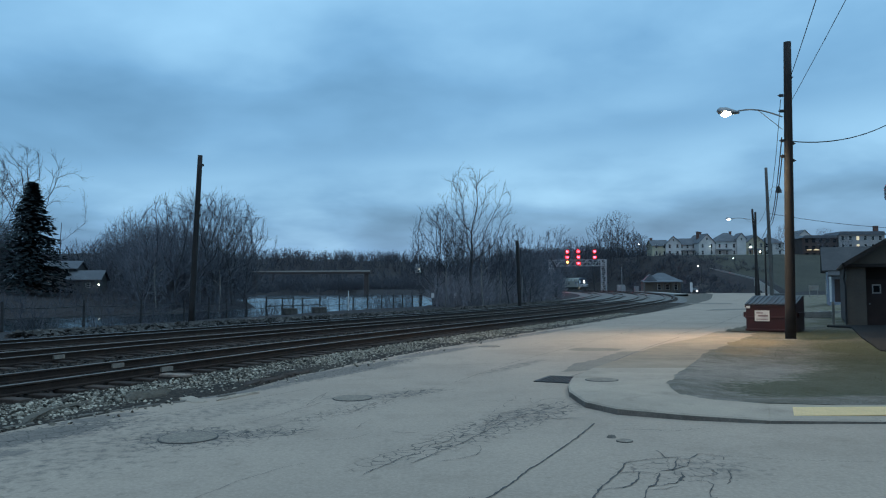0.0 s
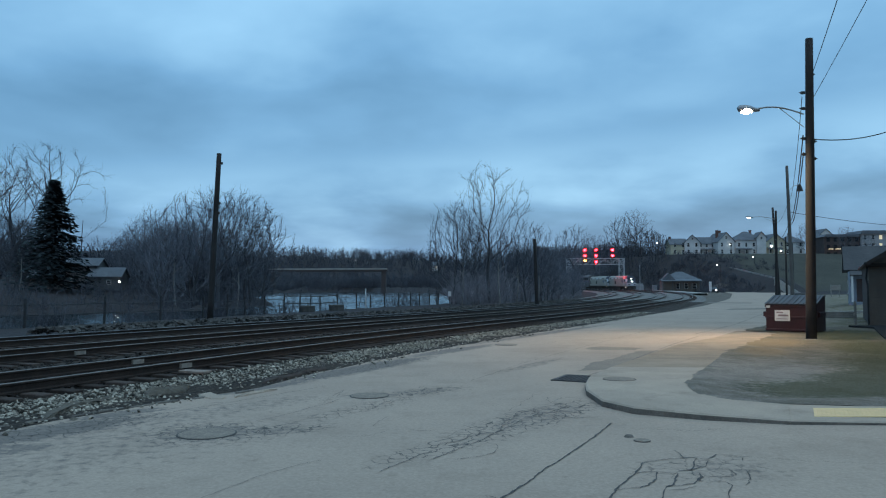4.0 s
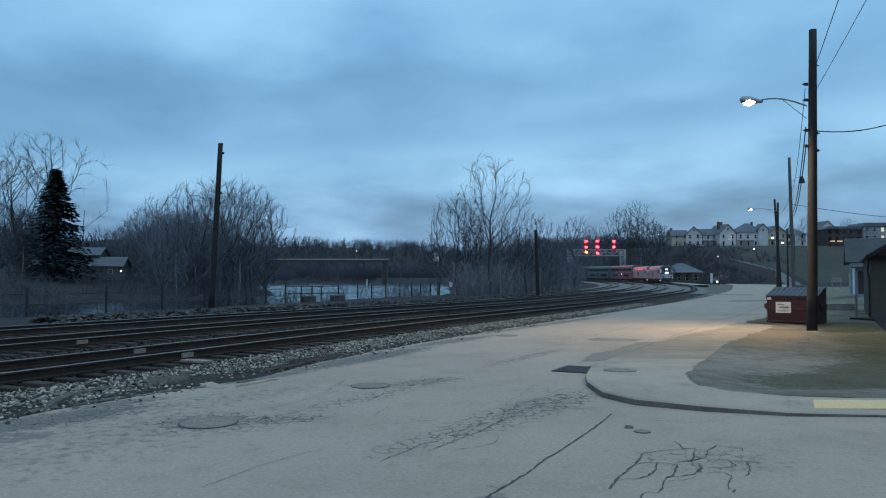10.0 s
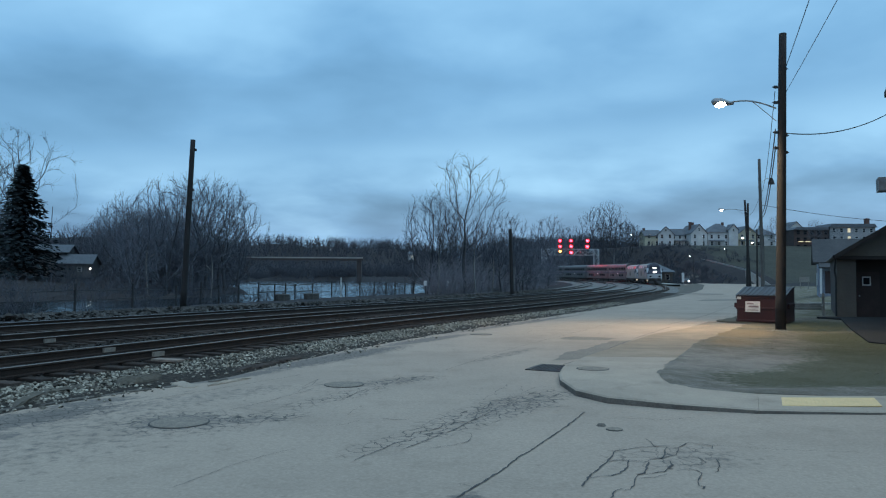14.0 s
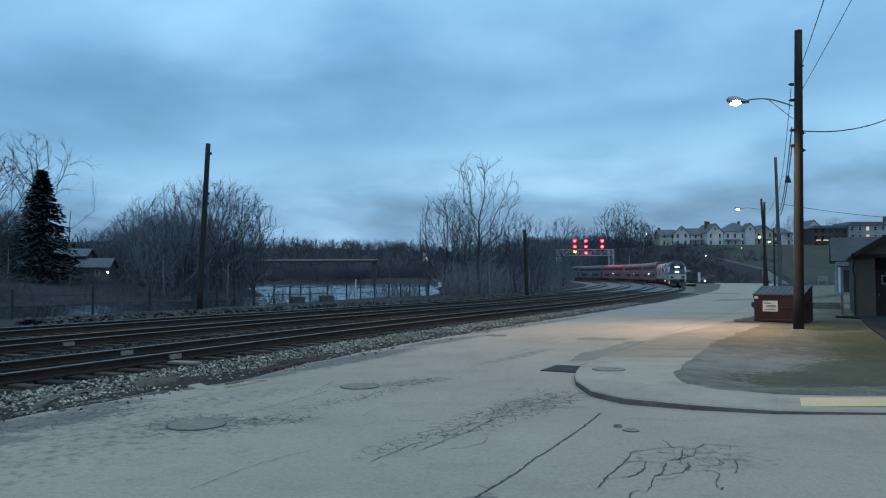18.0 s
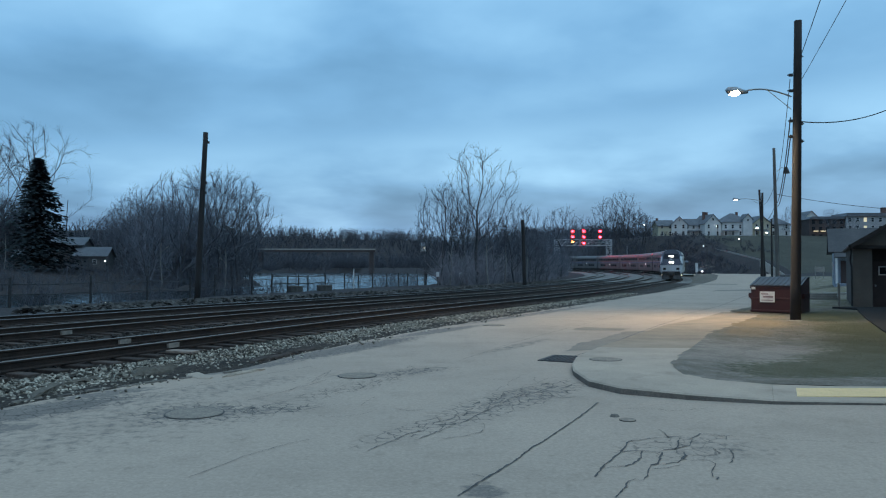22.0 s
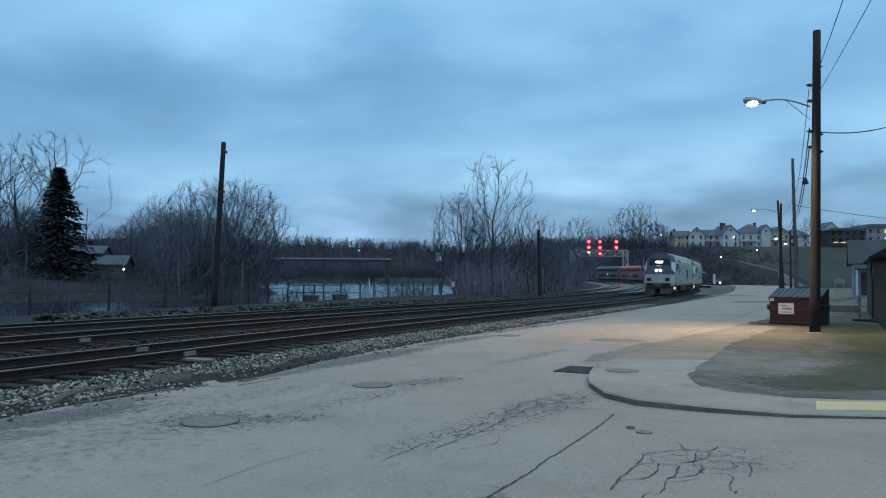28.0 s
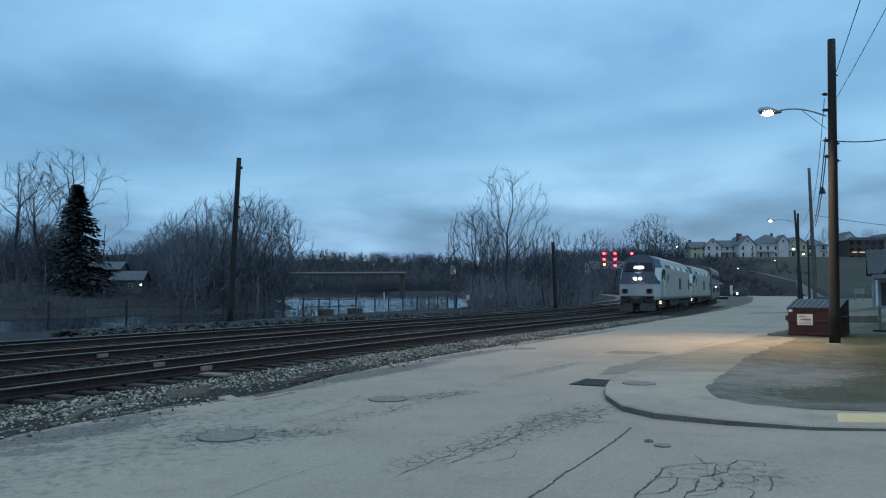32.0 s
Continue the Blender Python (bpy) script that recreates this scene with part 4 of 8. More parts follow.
PROFILE = [(-0.066, 0.0), (-0.066, 0.016), (-0.012, 0.036), (-0.010, 0.118), (-0.034, 0.130), (-0.035, 0.158), (-0.028, 0.168),
           (0.028, 0.168), (0.035, 0.158), (0.034, 0.130), (0.010, 0.118), (0.012, 0.036), (0.066, 0.016), (0.066, 0.0)]


DULL_TOP = material("dull_rail_head", (0.2, 0.185, 0.18), 0.42, metal=0.6, scale=1.5, bump=0.0, speckle=0.1)


def rail(off, y0, y1, parent, worn):
    s0, s1 = s_at_y(y0), s_at_y(y1)
    v, f, mi = [], [], []
    ss = np.concatenate([np.arange(s0, min(s1, s_at_y(110)), 1.5), np.arange(max(s0, s_at_y(110)), s1, 3.0)])
    n = len(PROFILE)
    for s in ss:
        p, h = beside(s, off), heading(s)
        z = float(land(p[1])) + RAIL_Z - 0.168
        for a, c in PROFILE:
            v.append((p[0] - h[1] * a, p[1] + h[0] * a, z + c))
    for j in range(len(ss) - 1):
        for k in range(n):
            f.append((j * n + k, j * n + (k + 1) % n, j * n + n + (k + 1) % n, j * n + n + k))
            mi.append(1 if 5 <= k <= 7 else 0)
    b = Build()
    b.add(v, f)
    b.i = mi
    return part("rail", b, [RAIL_SIDE, RAIL_TOP if worn else DULL_TOP], parent)


sleeper_mesh = Build().box(-1.3, 1.3, -0.115, 0.115, -0.15, 0.0, bev=0.012).mesh("sleeper", TIE)
plate_b = Build()
for x in (-0.7525, 0.7525):
    plate_b.box(x - 0.17, x + 0.17, -0.095, 0.095, 0.0, 0.012)
    for dx, dy in ((-0.1, 0.06), (0.1, -0.06)):
        plate_b.box(x + dx - 0.015, x + dx + 0.015, dy - 0.02, dy + 0.02, 0.012, 0.045)
tracks = []
for name, off, y0, y1 in TRACKS:
    tr = thing(name, ("steel main track with shiny rail heads on dark sleepers" if off < 5 else "rusty siding track on dark sleepers"), "railway track", group="tracks beside the street", kind="structure")
    tracks.append(tr)
    for side in (-0.7525, 0.7525):
        rail(off + side, y0, y1, tr, off < 5)
    far_b, s = Build(), s_at_y(y0)
    count = 0
    while s < s_at_y(y1):
        p, h = beside(s, off), heading(s)
        z = float(land(p[1])) + RAIL_Z - 0.168 - 0.014
        m = Matrix.Translation((p[0], p[1], z + random.uniform(-0.008, 0.004))) @ pose(0, 0, 0, 0, 0, math.degrees(math.atan2(h[1], h[0])) - 90 + random.uniform(-1.2, 1.2)) @ Matrix.Translation((random.uniform(-0.06, 0.06), 0, 0))
        if 6 < p[1] < 62 and off < 5 and count < 110:
            ob = part("sleeper", sleeper_mesh, TIE, tr)
            ob.matrix_basis = m
            count += 1
        else:
            far_b.box(-1.3, 1.3, -0.115, 0.115, -0.15, 0.0, m=m)
        s += 0.54
    part("sleepers", far_b, TIE, tr, kind="stuff")
for k, (tr, off) in enumerate(((0, -0.7525), (0, 0.7525), (1, 3.7475))):
    s = s_at_y((15.25, 15.44, 16.45)[k])
    p, h = beside(s, off), heading(s)
    b = Build()
    m = Matrix.Translation((p[0], p[1], float(land(p[1])) + RAIL_Z - 0.168)) @ pose(0, 0, 0, 0, 0, math.degrees(math.atan2(h[1], h[0])) - 90)
    b.box(0.016, 0.07, -0.15, 0.15, 0.03, 0.12, m=m)
    part("paint_mark", b, WHITE_MARK, tracks[tr], "faded white paint on the rail's web")

s = s_at_y(15.0)
p, h = beside(s, -1.28), heading(s)
b = Build()
b.box(-0.32, 0.32, -0.12, 0.12, 0.0, 0.05, bev=0.01, m=Matrix.Translation((p[0], p[1], 0.085)) @ pose(0, 0, 0, 0, 0, math.degrees(math.atan2(h[1], h[0])) - 90))
part("sleeper_end", b, CUT_WOOD, tracks[0], "pale fresh-cut sleeper end")

# loose stones on the near shoulder and between the tracks
def stones(name, count, spots, size, mat, label):
    rng = np.random.default_rng(7)
    base = np.array([(1, 0, 0), (-1, 0, 0), (0, 1, 0), (0, -1, 0), (0, 0, 0.8), (0, 0, -0.6)], float)
    tri = np.array([(0, 2, 4), (2, 1, 4), (1, 3, 4), (3, 0, 4), (2, 0, 5), (1, 2, 5), (3, 1, 5), (0, 3, 5)])
    vs, fs = [], []
    for k in range(count):
        x, y, z = spots(rng)
        r = size * rng.uniform(0.45, 1.25) * np.array([rng.uniform(0.7, 1.3), rng.uniform(0.7, 1.3), rng.uniform(0.6, 1.0)])
        a = rng.uniform(0, 6.28)
        c, s_ = math.cos(a), math.sin(a)
        tl = rng.uniform(-0.6, 0.6)
        p = (base + rng.uniform(-0.28, 0.28, (6, 3))) * r
        p = np.stack([p[:, 0], p[:, 1] * math.cos(tl) - p[:, 2] * math.sin(tl), p[:, 1] * math.sin(tl) + p[:, 2] * math.cos(tl)], 1)
        p = np.stack([p[:, 0] * c - p[:, 1] * s_, p[:, 0] * s_ + p[:, 1] * c, p[:, 2]], 1) + (x, y, z)
        fs.append(tri + 6 * k)
        vs.append(p)
    ob = new(name, mesh_of(name, np.vstack(vs), np.vstack(fs), mat))
    return tagged(ob, label, "stones", kind="stuff")


def shoulder(rng):
    y = 6 + 50 * rng.random() ** 1.7
    s = s_at_y(y)
    edge = -2.55 + 0.2 * math.sin(s * 1.7) + 0.12 * math.sin(s * 4.1)
    o = rng.uniform(edge, -0.95)
    if rng.random() < 0.05:  # strays on the edge of the street
        p = beside(s, edge - 0.75 * rng.random() ** 1.5)
        return p[0], p[1], float(land(p[1])) + 0.015
    p = beside(s, o)
    return p[0], p[1], float(land(p[1])) + (0.012 + rng.uniform(0.0, 0.05) * min(1, max(0, (o - edge) / 0.5)) if o < -1.3 else rng.uniform(0.0, 0.035))


def between(rng):
    y = 8 + 60 * rng.random() ** 1.5
    p = beside(s_at_y(y), rng.uniform(1.0, 3.5) if rng.random() < 0.6 else rng.uniform(5.6, 11.5))
    return p[0], p[1], float(land(p[1])) + 0.06


def cribs(rng):
    y = 8 + 40 * rng.random() ** 1.5
    p = beside(s_at_y(y), rng.uniform(-0.9, 0.9))
    return p[0], p[1], float(land(p[1])) + 0.055


stones("ballast_stones", 28000, shoulder, 0.033, STONE, "pale broken ballast stones on the shoulder beside the street")
stones("ballast_stones", 7000, between, 0.05, DARK_STONE, "brown ballast stones between the tracks")
stones("ballast_stones", 3500, cribs, 0.045, DARK_STONE, "dark ballast stones between the sleepers")


def bank_rubble(rng):
    y = 22 + 70 * rng.random() ** 1.2
    s = s_at_y(y)
    o = 11.6 + 2.4 * rng.random()
    p = beside(s, o)
    return p[0], p[1], float(land(p[1])) + 0.05 + 0.25 * math.sin(math.pi * (o - 11.6) / 2.4)


stones("bank_rubble", 3500, bank_rubble, 0.13, ROCK, "broken stone heaped along the river side of the tracks")


# ---- train ----
NOSE_GREY = material("light_grey_paint", (0.50, 0.51, 0.52), 0.45, scale=0.8, bump=0.03, speckle=0.06)
PILOT = material("grimy_grey_plough", (0.055, 0.051, 0.05), 0.7, second=(0.04, 0.036, 0.034), scale=2.5, bump=0.2)
SILVER = material("dull_silver_paint", (0.375, 0.345, 0.288), 0.5, metal=0.15, second=(0.33, 0.30, 0.245), scale=0.6, fine_scale=15, mix=0.8, bump=0.05, speckle=0.08)
NAVY = material("dark_blue_paint", (0.012, 0.023, 0.048), 0.5, second=(0.01, 0.019, 0.04), scale=1.0, bump=0.03, speckle=0.1)
GLASS = material("dark_window_glass", (0.012, 0.014, 0.018), 0.12, scale=1.0, bump=0, speckle=0.05, spec=0.35)
SCREEN = material("tinted_windscreen", (0.008, 0.013, 0.026), 0.35, scale=1.0, bump=0, speckle=0.05, spec=0.15)
UNDER = material("grimy_underframe", (0.04, 0.037, 0.034), 0.75, metal=0.2, second=(0.06, 0.045, 0.035), scale=3, bump=0.3)
ROOFP = material("pale_roof_panel", (0.55, 0.56, 0.57), 0.4, metal=0.2, scale=1.0, bump=0.05)
STAINLESS = material("fluted_stainless", (0.15, 0.135, 0.13), 0.5, metal=0.25, second=(0.11, 0.1, 0.098), scale=0.5, fine_scale=18, bump=0.1, speckle=0.1)
STRIPE_R = material("red_stripe", (0.30, 0.035, 0.045), 0.5, scale=2, bump=0)
STRIPE_B = material("blue_stripe", (0.03, 0.07, 0.2), 0.5, scale=2, bump=0)
HEADLIGHT = glow("headlight_glass", (1.0, 0.88, 0.70), 90.0)
NUMBER_LIT = glow("lit_number_board", (1.0, 0.97, 0.9), 3.0)
MARKER = glow("small_marker_lamp", (1.0, 0.95, 0.88), 9.0)
CAR_ROOF = material("grimy_car_roof", (0.2, 0.19, 0.19), 0.6, second=(0.15, 0.142, 0.142), scale=0.8, bump=0.05)
CAB_WHITE = material("pale_silver_paint", (0.64, 0.65, 0.66), 0.4, second=(0.62, 0.62, 0.62), scale=0.8, bump=0.02, speckle=0.05)
STEP_LIT = glow("step_lamp", (1.0, 0.85, 0.6), 1.5)

HALF = [(1.42, 0.95), (1.53, 1.2), (1.53, 2.14), (1.53, 3.4), (1.25, 4.08), (0.75, 4.36), (0.0, 4.45)]


def ring(profile, y_base, shear, knee, wide=1.0):
    pts = []
    for x, z in profile + [(-a, c) for a, c in profile[-2::-1]]:
        pts.append((x * wide, y_base - shear * max(0.0, z - knee), z))
    return pts


def loft(b, rings, keep=None, mi=0):
    n = len(rings[0])
    for r0, r1 in zip(rings[:-1], rings[1:]):
        for k in range(n - 1):
            if keep is None or keep(k):
                b.add([r0[k], r0[k + 1], r1[k + 1], r1[k]], [(0, 1, 2, 3)], mi)


def bogie(parent, y, axles, pitch, r):
    bg = Build()
    for sx in (-1, 1):
        bg.box(sx * 1.13 - 0.09, sx * 1.13 + 0.09, y - pitch * 0.9, y + pitch * 0.9, 0.52, 0.80, bev=0.03)
        for a in axles:
            bg.box(sx * 1.13 - 0.14, sx * 1.13 + 0.14, y + a * pitch / 2 - 0.2, y + a * pitch / 2 + 0.2, 0.28, 0.66, bev=0.04)
        bg.box(sx * 1.16 - 0.1, sx * 1.16 + 0.1, y - 0.25, y + 0.25, 0.42, 0.92, bev=0.04)
    bg.box(-1.0, 1.0, y - 0.3, y + 0.3, 0.5, 0.95)
    truck = part("bogie", bg, UNDER, parent, "black bogie frame")
    for a in axles:
        for sx in (-1, 1):
            wb_ = Build()
            wb_.disc((sx * 0.7525, y + a * pitch / 2, r), (1, 0, 0), r, 0.13, 20)
            wb_.disc((sx * 0.69, y + a * pitch / 2, r), (1, 0, 0), r + 0.025, 0.03, 20)
            part("wheel", wb_, UNDER, truck)


def locomotive():
    ob = thing("locomotive", "silver diesel passenger locomotive with a dark blue sloping nose, lit headlights", "locomotive", group="train")
    back, shoulder_r = ring(HALF, -10.4, 0, 2.14), ring(HALF, 6.0, 0, 2.14)
    cabr, front = ring(HALF, 9.3, 0.95, 2.14), ring(HALF, 10.35, 0.74, 2.14, 0.80)
    b = Build()
    loft(b, [back, shoulder_r, cabr])
    b.add(back, [tuple(range(len(back)))])
    b.add([back[0], shoulder_r[0], cabr[0], cabr[-1], shoulder_r[-1], back[-1]], [(0, 1, 2, 3, 4, 5)])
    body = part("body", b, SILVER, ob, "dull silver monocoque body")
    b = Build()
    loft(b, [cabr, front], lambda k: k < 2 or k > 9)
    low = [p for p in front if p[2] <= 2.15]
    b.add(low, [tuple(range(len(low)))])
    part("nose", b, NOSE_GREY, ob, "light grey lower nose")
    for k in (2, 9):
        b = Build()
        loft(b, [cabr, front], lambda j: j == k)
        part("cab_corner", b, CAB_WHITE, ob, "pale silver cab corner")
        e0, e1 = (2, 3) if k == 2 else (10, 9)
        c0, c1, f0, f1 = (Vector(p) for p in (cabr[e0], cabr[e1], front[e0], front[e1]))
        push = Vector((0.012 if c0.x > 0 else -0.012, 0.004, 0))
        b = Build()
        b.add([f0 + push, f0.lerp(c0, 0.97) + push, f0.lerp(c0, 0.97).lerp(f1.lerp(c1, 0.97), 0.16) + push, f0.lerp(c0, 0.45).lerp(f1.lerp(c1, 0.45), 0.3) + push, f0.lerp(f1, 0.6) + push], [(0, 1, 2, 3, 4)])
        part("corner_stripe", b, NAVY, ob, "dark blue sweep on the cab corner")
    b = Build()
    loft(b, [cabr, front], lambda k: 3 <= k <= 8)
    high = [p for p in front if p[2] >= 2.13]
    b.add(high, [tuple(range(len(high)))])
    part("nose_shell", b, NAVY, ob, "dark blue upper nose and cab front")
    fy = lambda z: 10.35 - 0.74 * (z - 2.14)
    for sx in (-1, 1):
        b = Build()
        b.plate([(sx * 0.08, fy(3.1) + 0.012, 3.1), (sx * 1.10, fy(3.1) + 0.012, 3.12), (sx * 0.92, fy(3.78) + 0.012, 3.78), (sx * 0.08, fy(3.8) + 0.012, 3.8)], 0.03)
        part("windscreen", b, SCREEN, ob)
        b = Build()
        b.disc((sx * 0.19, fy(2.56) + 0.03, 2.56), (0, 1, 0.3), 0.085, 0.1, 16)
        part("headlight", b, HEADLIGHT, ob, "glowing headlight")
        b = Build()
        b.box(sx * 0.9 - 0.22, sx * 0.9 + 0.22, 10.30, 10.41, 1.44, 1.80, bev=0.04)
        box_ = part("lamp_recess", b, UNDER, ob, "dark ditch lamp recess")
        b = Build()
        b.disc((sx * 0.9, 10.42, 1.64), (0, 1, 0), 0.10, 0.03, 14)
        part("lens", b, GLASS, box_)
        b = Build()
        b.disc((sx * 0.9, 10.37, 1.97), (0, 1, 0), 0.07, 0.05, 10)
        part("marker_lamp", b, ROOFP, ob)
        # steps and grab rails at the nose corner
        b = Build()
        for k in range(3):
            b.box(sx * 1.35 - 0.22, sx * 1.35 + 0.16, 7.6, 8.35, 0.42 + k * 0.32, 0.46 + k * 0.32)
        part("steps", b, STEEL, ob)
        b = Build()
        b.tube([(sx * 1.57, 8.5, 1.1), (sx * 1.6, 8.5, 1.15), (sx * 1.6, 8.5, 2.5), (sx * 1.57, 8.5, 2.55)], 0.02, 6)
        part("grab_rail", b, STEEL, ob)
        b = Build()
        b.plate([(sx * 1.537, 7.55, 2.55), (sx * 1.537, 8.45, 2.55), (sx * 1.537, 8.2, 3.3), (sx * 1.537, 7.55, 3.3)][::sx], 0.02)
        part("cab_window", b, GLASS, ob)
        b = Build()
        b.box(sx * 1.53 - 0.012, sx * 1.53 + 0.012, 6.5, 7.25, 1.25, 3.25)
        door = part("cab_door", b, ROOFP, ob, "pale cab side door")
        b = Build()
        b.box(sx * 1.545 - 0.01, sx * 1.545 + 0.01, 6.65, 7.1, 2.45, 3.1)
        part("pane", b, GLASS, door)
        b = Build()
        b.box(sx * 1.57 - 0.02, sx * 1.57 + 0.02, 6.6, 6.66, 1.9, 2.1)
        part("handle", b, STEEL, door)
        # windows and vents on the roof slope
        for k, (y0, y1, kind) in enumerate(((5.2, 5.9, 0), (4.25, 4.95, 0), (3.3, 4.0, 0), (0.4, 2.6, 1), (-0.6, 0.1, 0), (-3.4, -1.1, 1), (-4.6, -3.8, 0), (-7.2, -5.2, 1), (-9.6, -8.0, 0))):
            b = Build()
            b.plate([(sx * 1.515, y0, 3.46), (sx * 1.515, y1, 3.46), (sx * 1.235, y1, 4.02), (sx * 1.235, y0, 4.02)][::sx], 0.02)
            for v in b.v:
                v.x += sx * 0.012
                v.z += 0.006
            part("roof_panel" if kind else "roof_window", b, ROOFP if kind else CABLE, ob)
        for y0, y1 in ((-3.4, -2.0), (-9.8, -9.0)):
            b = Build()
            b.box(sx * 1.53 - 0.02, sx * 1.53 + 0.02, y0, y1, 1.75, 2.75)
            lv = part("louvre", b, UNDER, ob, "dark air intake louvre")
            for k in range(6):
                b = Build()
                b.box(sx * 1.555 - 0.012, sx * 1.555 + 0.012, y0 + 0.04, y1 - 0.04, 1.82 + k * 0.15, 1.88 + k * 0.15)
                part("slat", b, DARK_STEEL, lv)
        b = Build()
        b.box(sx * 1.535 - 0.006, sx * 1.535 + 0.006, 4.9, 5.5, 2.2, 2.9)
        b.box(sx * 1.535 - 0.006, sx * 1.535 + 0.006, 4.4, 4.8, 2.5, 3.0)
        part("emblem", b, STRIPE_B, ob, "blue painted emblem")
        b = Build()
        b.box(sx * 1.5 - 0.03, sx * 1.5 + 0.05, -10.2, 8.9, 0.92, 1.06, bev=0.02)
        part("sill", b, UNDER, ob)
        b = Build()
        b.box(sx * 1.34 - 0.05, sx * 1.34 + 0.05, 7.75, 8.2, 0.62, 0.86)
        part("step_light", b, STEP_LIT, ob, "glowing step lamp")
        b = Build()
        b.tube([(sx * 1.5, 8.75, 3.0), (sx * 1.85, 8.85, 3.0)], 0.02, 6)
        b.box(sx * 1.8 - 0.06, sx * 1.8 + 0.08, 8.82, 8.88, 2.8, 3.25, bev=0.02)
        part("mirror", b, DARK_STEEL, ob)
    b = Build()
    b.box(-0.36, 0.36, fy(3.42) - 0.02, fy(3.42) + 0.12, 3.30, 3.52, bev=0.03)
    part("number_board", b, NUMBER_LIT, ob, "lit white number board")
    b = Build()
    b.plate([(-0.34, fy(3.1) + 0.02, 3.08), (0.0, fy(2.95) + 0.02, 2.93), (0.34, fy(3.1) + 0.02, 3.08), (0.0, fy(3.1) + 0.02, 3.05)], 0.02)
    part("chevron", b, ROOFP, ob, "pale chevron emblem")
    b = Build()
    b.box(-1.22, 1.22, 10.33, 10.37, 2.10, 2.14)
    part("band", b, ROOFP, ob, "white line under the blue nose")
    b = Build()
    b.prism([(-1.22, 1.16), (1.22, 1.16), (1.25, 0.55), (1.2, 0.2), (-1.2, 0.2), (-1.25, 0.55)], 10.0, 10.36)
    part("pilot", b, UNDER, ob, "black pilot plate")
    for sx in (-1, 1):  # curved plough blades
        b = Build()
        for k in range(5):
            a0, a1 = k / 5, (k + 1) / 5
            q = [(sx * (0.25 + 1.05 * a), 10.80 - 0.42 * a * a) for a in (a0, a1)]
            b.plate([(q[0][0], q[0][1] - 0.16, 0.72), (q[1][0], q[1][1] - 0.16, 0.70 + 0.06 * a1), (q[1][0], q[1][1], 0.14), (q[0][0], q[0][1], 0.14)], 0.05)
        part("plough_blade", b, PILOT, ob, "curved grey plough blade")
        b = Build()
        b.tube([(sx * 1.2, 10.42, 1.12), (sx * 1.14, 10.62, 0.86), (sx * 0.92, 10.68, 0.78), (sx * 0.68, 10.62, 0.9), (sx * 0.58, 10.45, 1.14)], 0.055, 7)
        part("hose_loop", b, CABLE, ob, "sagging black jumper cable")
    b = Build()
    b.box(-1.24, 1.24, 10.2, 10.46, 1.14, 1.28, bev=0.05)
    part("anticlimber", b, PILOT, ob)
    b = Build()
    b.box(-0.48, 0.48, 10.3, 10.72, 0.55, 1.22, bev=0.12)
    part("coupler_pocket", b, UNDER, ob, "black coupler pocket")
    b = Build()
    b.box(-0.16, 0.16, 10.4, 11.0, 0.72, 1.02, bev=0.05)
    b.box(-0.22, 0.22, 10.85, 11.05, 0.68, 1.06, bev=0.06)
    part("coupler", b, DARK_STEEL, ob)
    for sx in (-0.7, -0.45, 0.45, 0.7):
        b = Build()
        b.tube([(sx, 10.5, 1.15), (sx, 10.62, 0.9), (sx * 0.92, 10.6, 0.55)], 0.03, 6)
        part("air_hose", b, CABLE, ob)
    b = Build()
    b.prism([(-1.35, 0.95), (1.35, 0.95), (1.35, 0.45), (1.1, 0.28), (-1.1, 0.28), (-1.35, 0.45)], -3.2, 2.6)
    part("fuel_tank", b, UNDER, ob)
    for x, y, r in ((0, -5.5, 0.75), (0, -8.0, 0.75)):
        b = Build()
        b.disc((x, y, 4.38), (0, 0, 1), r, 0.12, 20)
        part("roof_fan", b, DARK_STEEL, ob)
    b = Build()
    b.box(-0.45, 0.45, -1.5, 0.8, 4.28, 4.42, bev=0.06)
    part("exhaust_hood", b, DARK_STEEL, ob)
    b = Build()
    for k in range(3):
        b.tube([(-0.2 + k * 0.2, 6.4, 4.33), (-0.2 + k * 0.2, 6.4 + 0.4, 4.40)], [0.03, 0.06], 8)
    part("horn", b, STEEL, ob)
    bogie(ob, 6.3, (-1, 1), 2.7, 0.5)
    bogie(ob, -6.3, (-1, 1), 2.7, 0.5)
    return ob


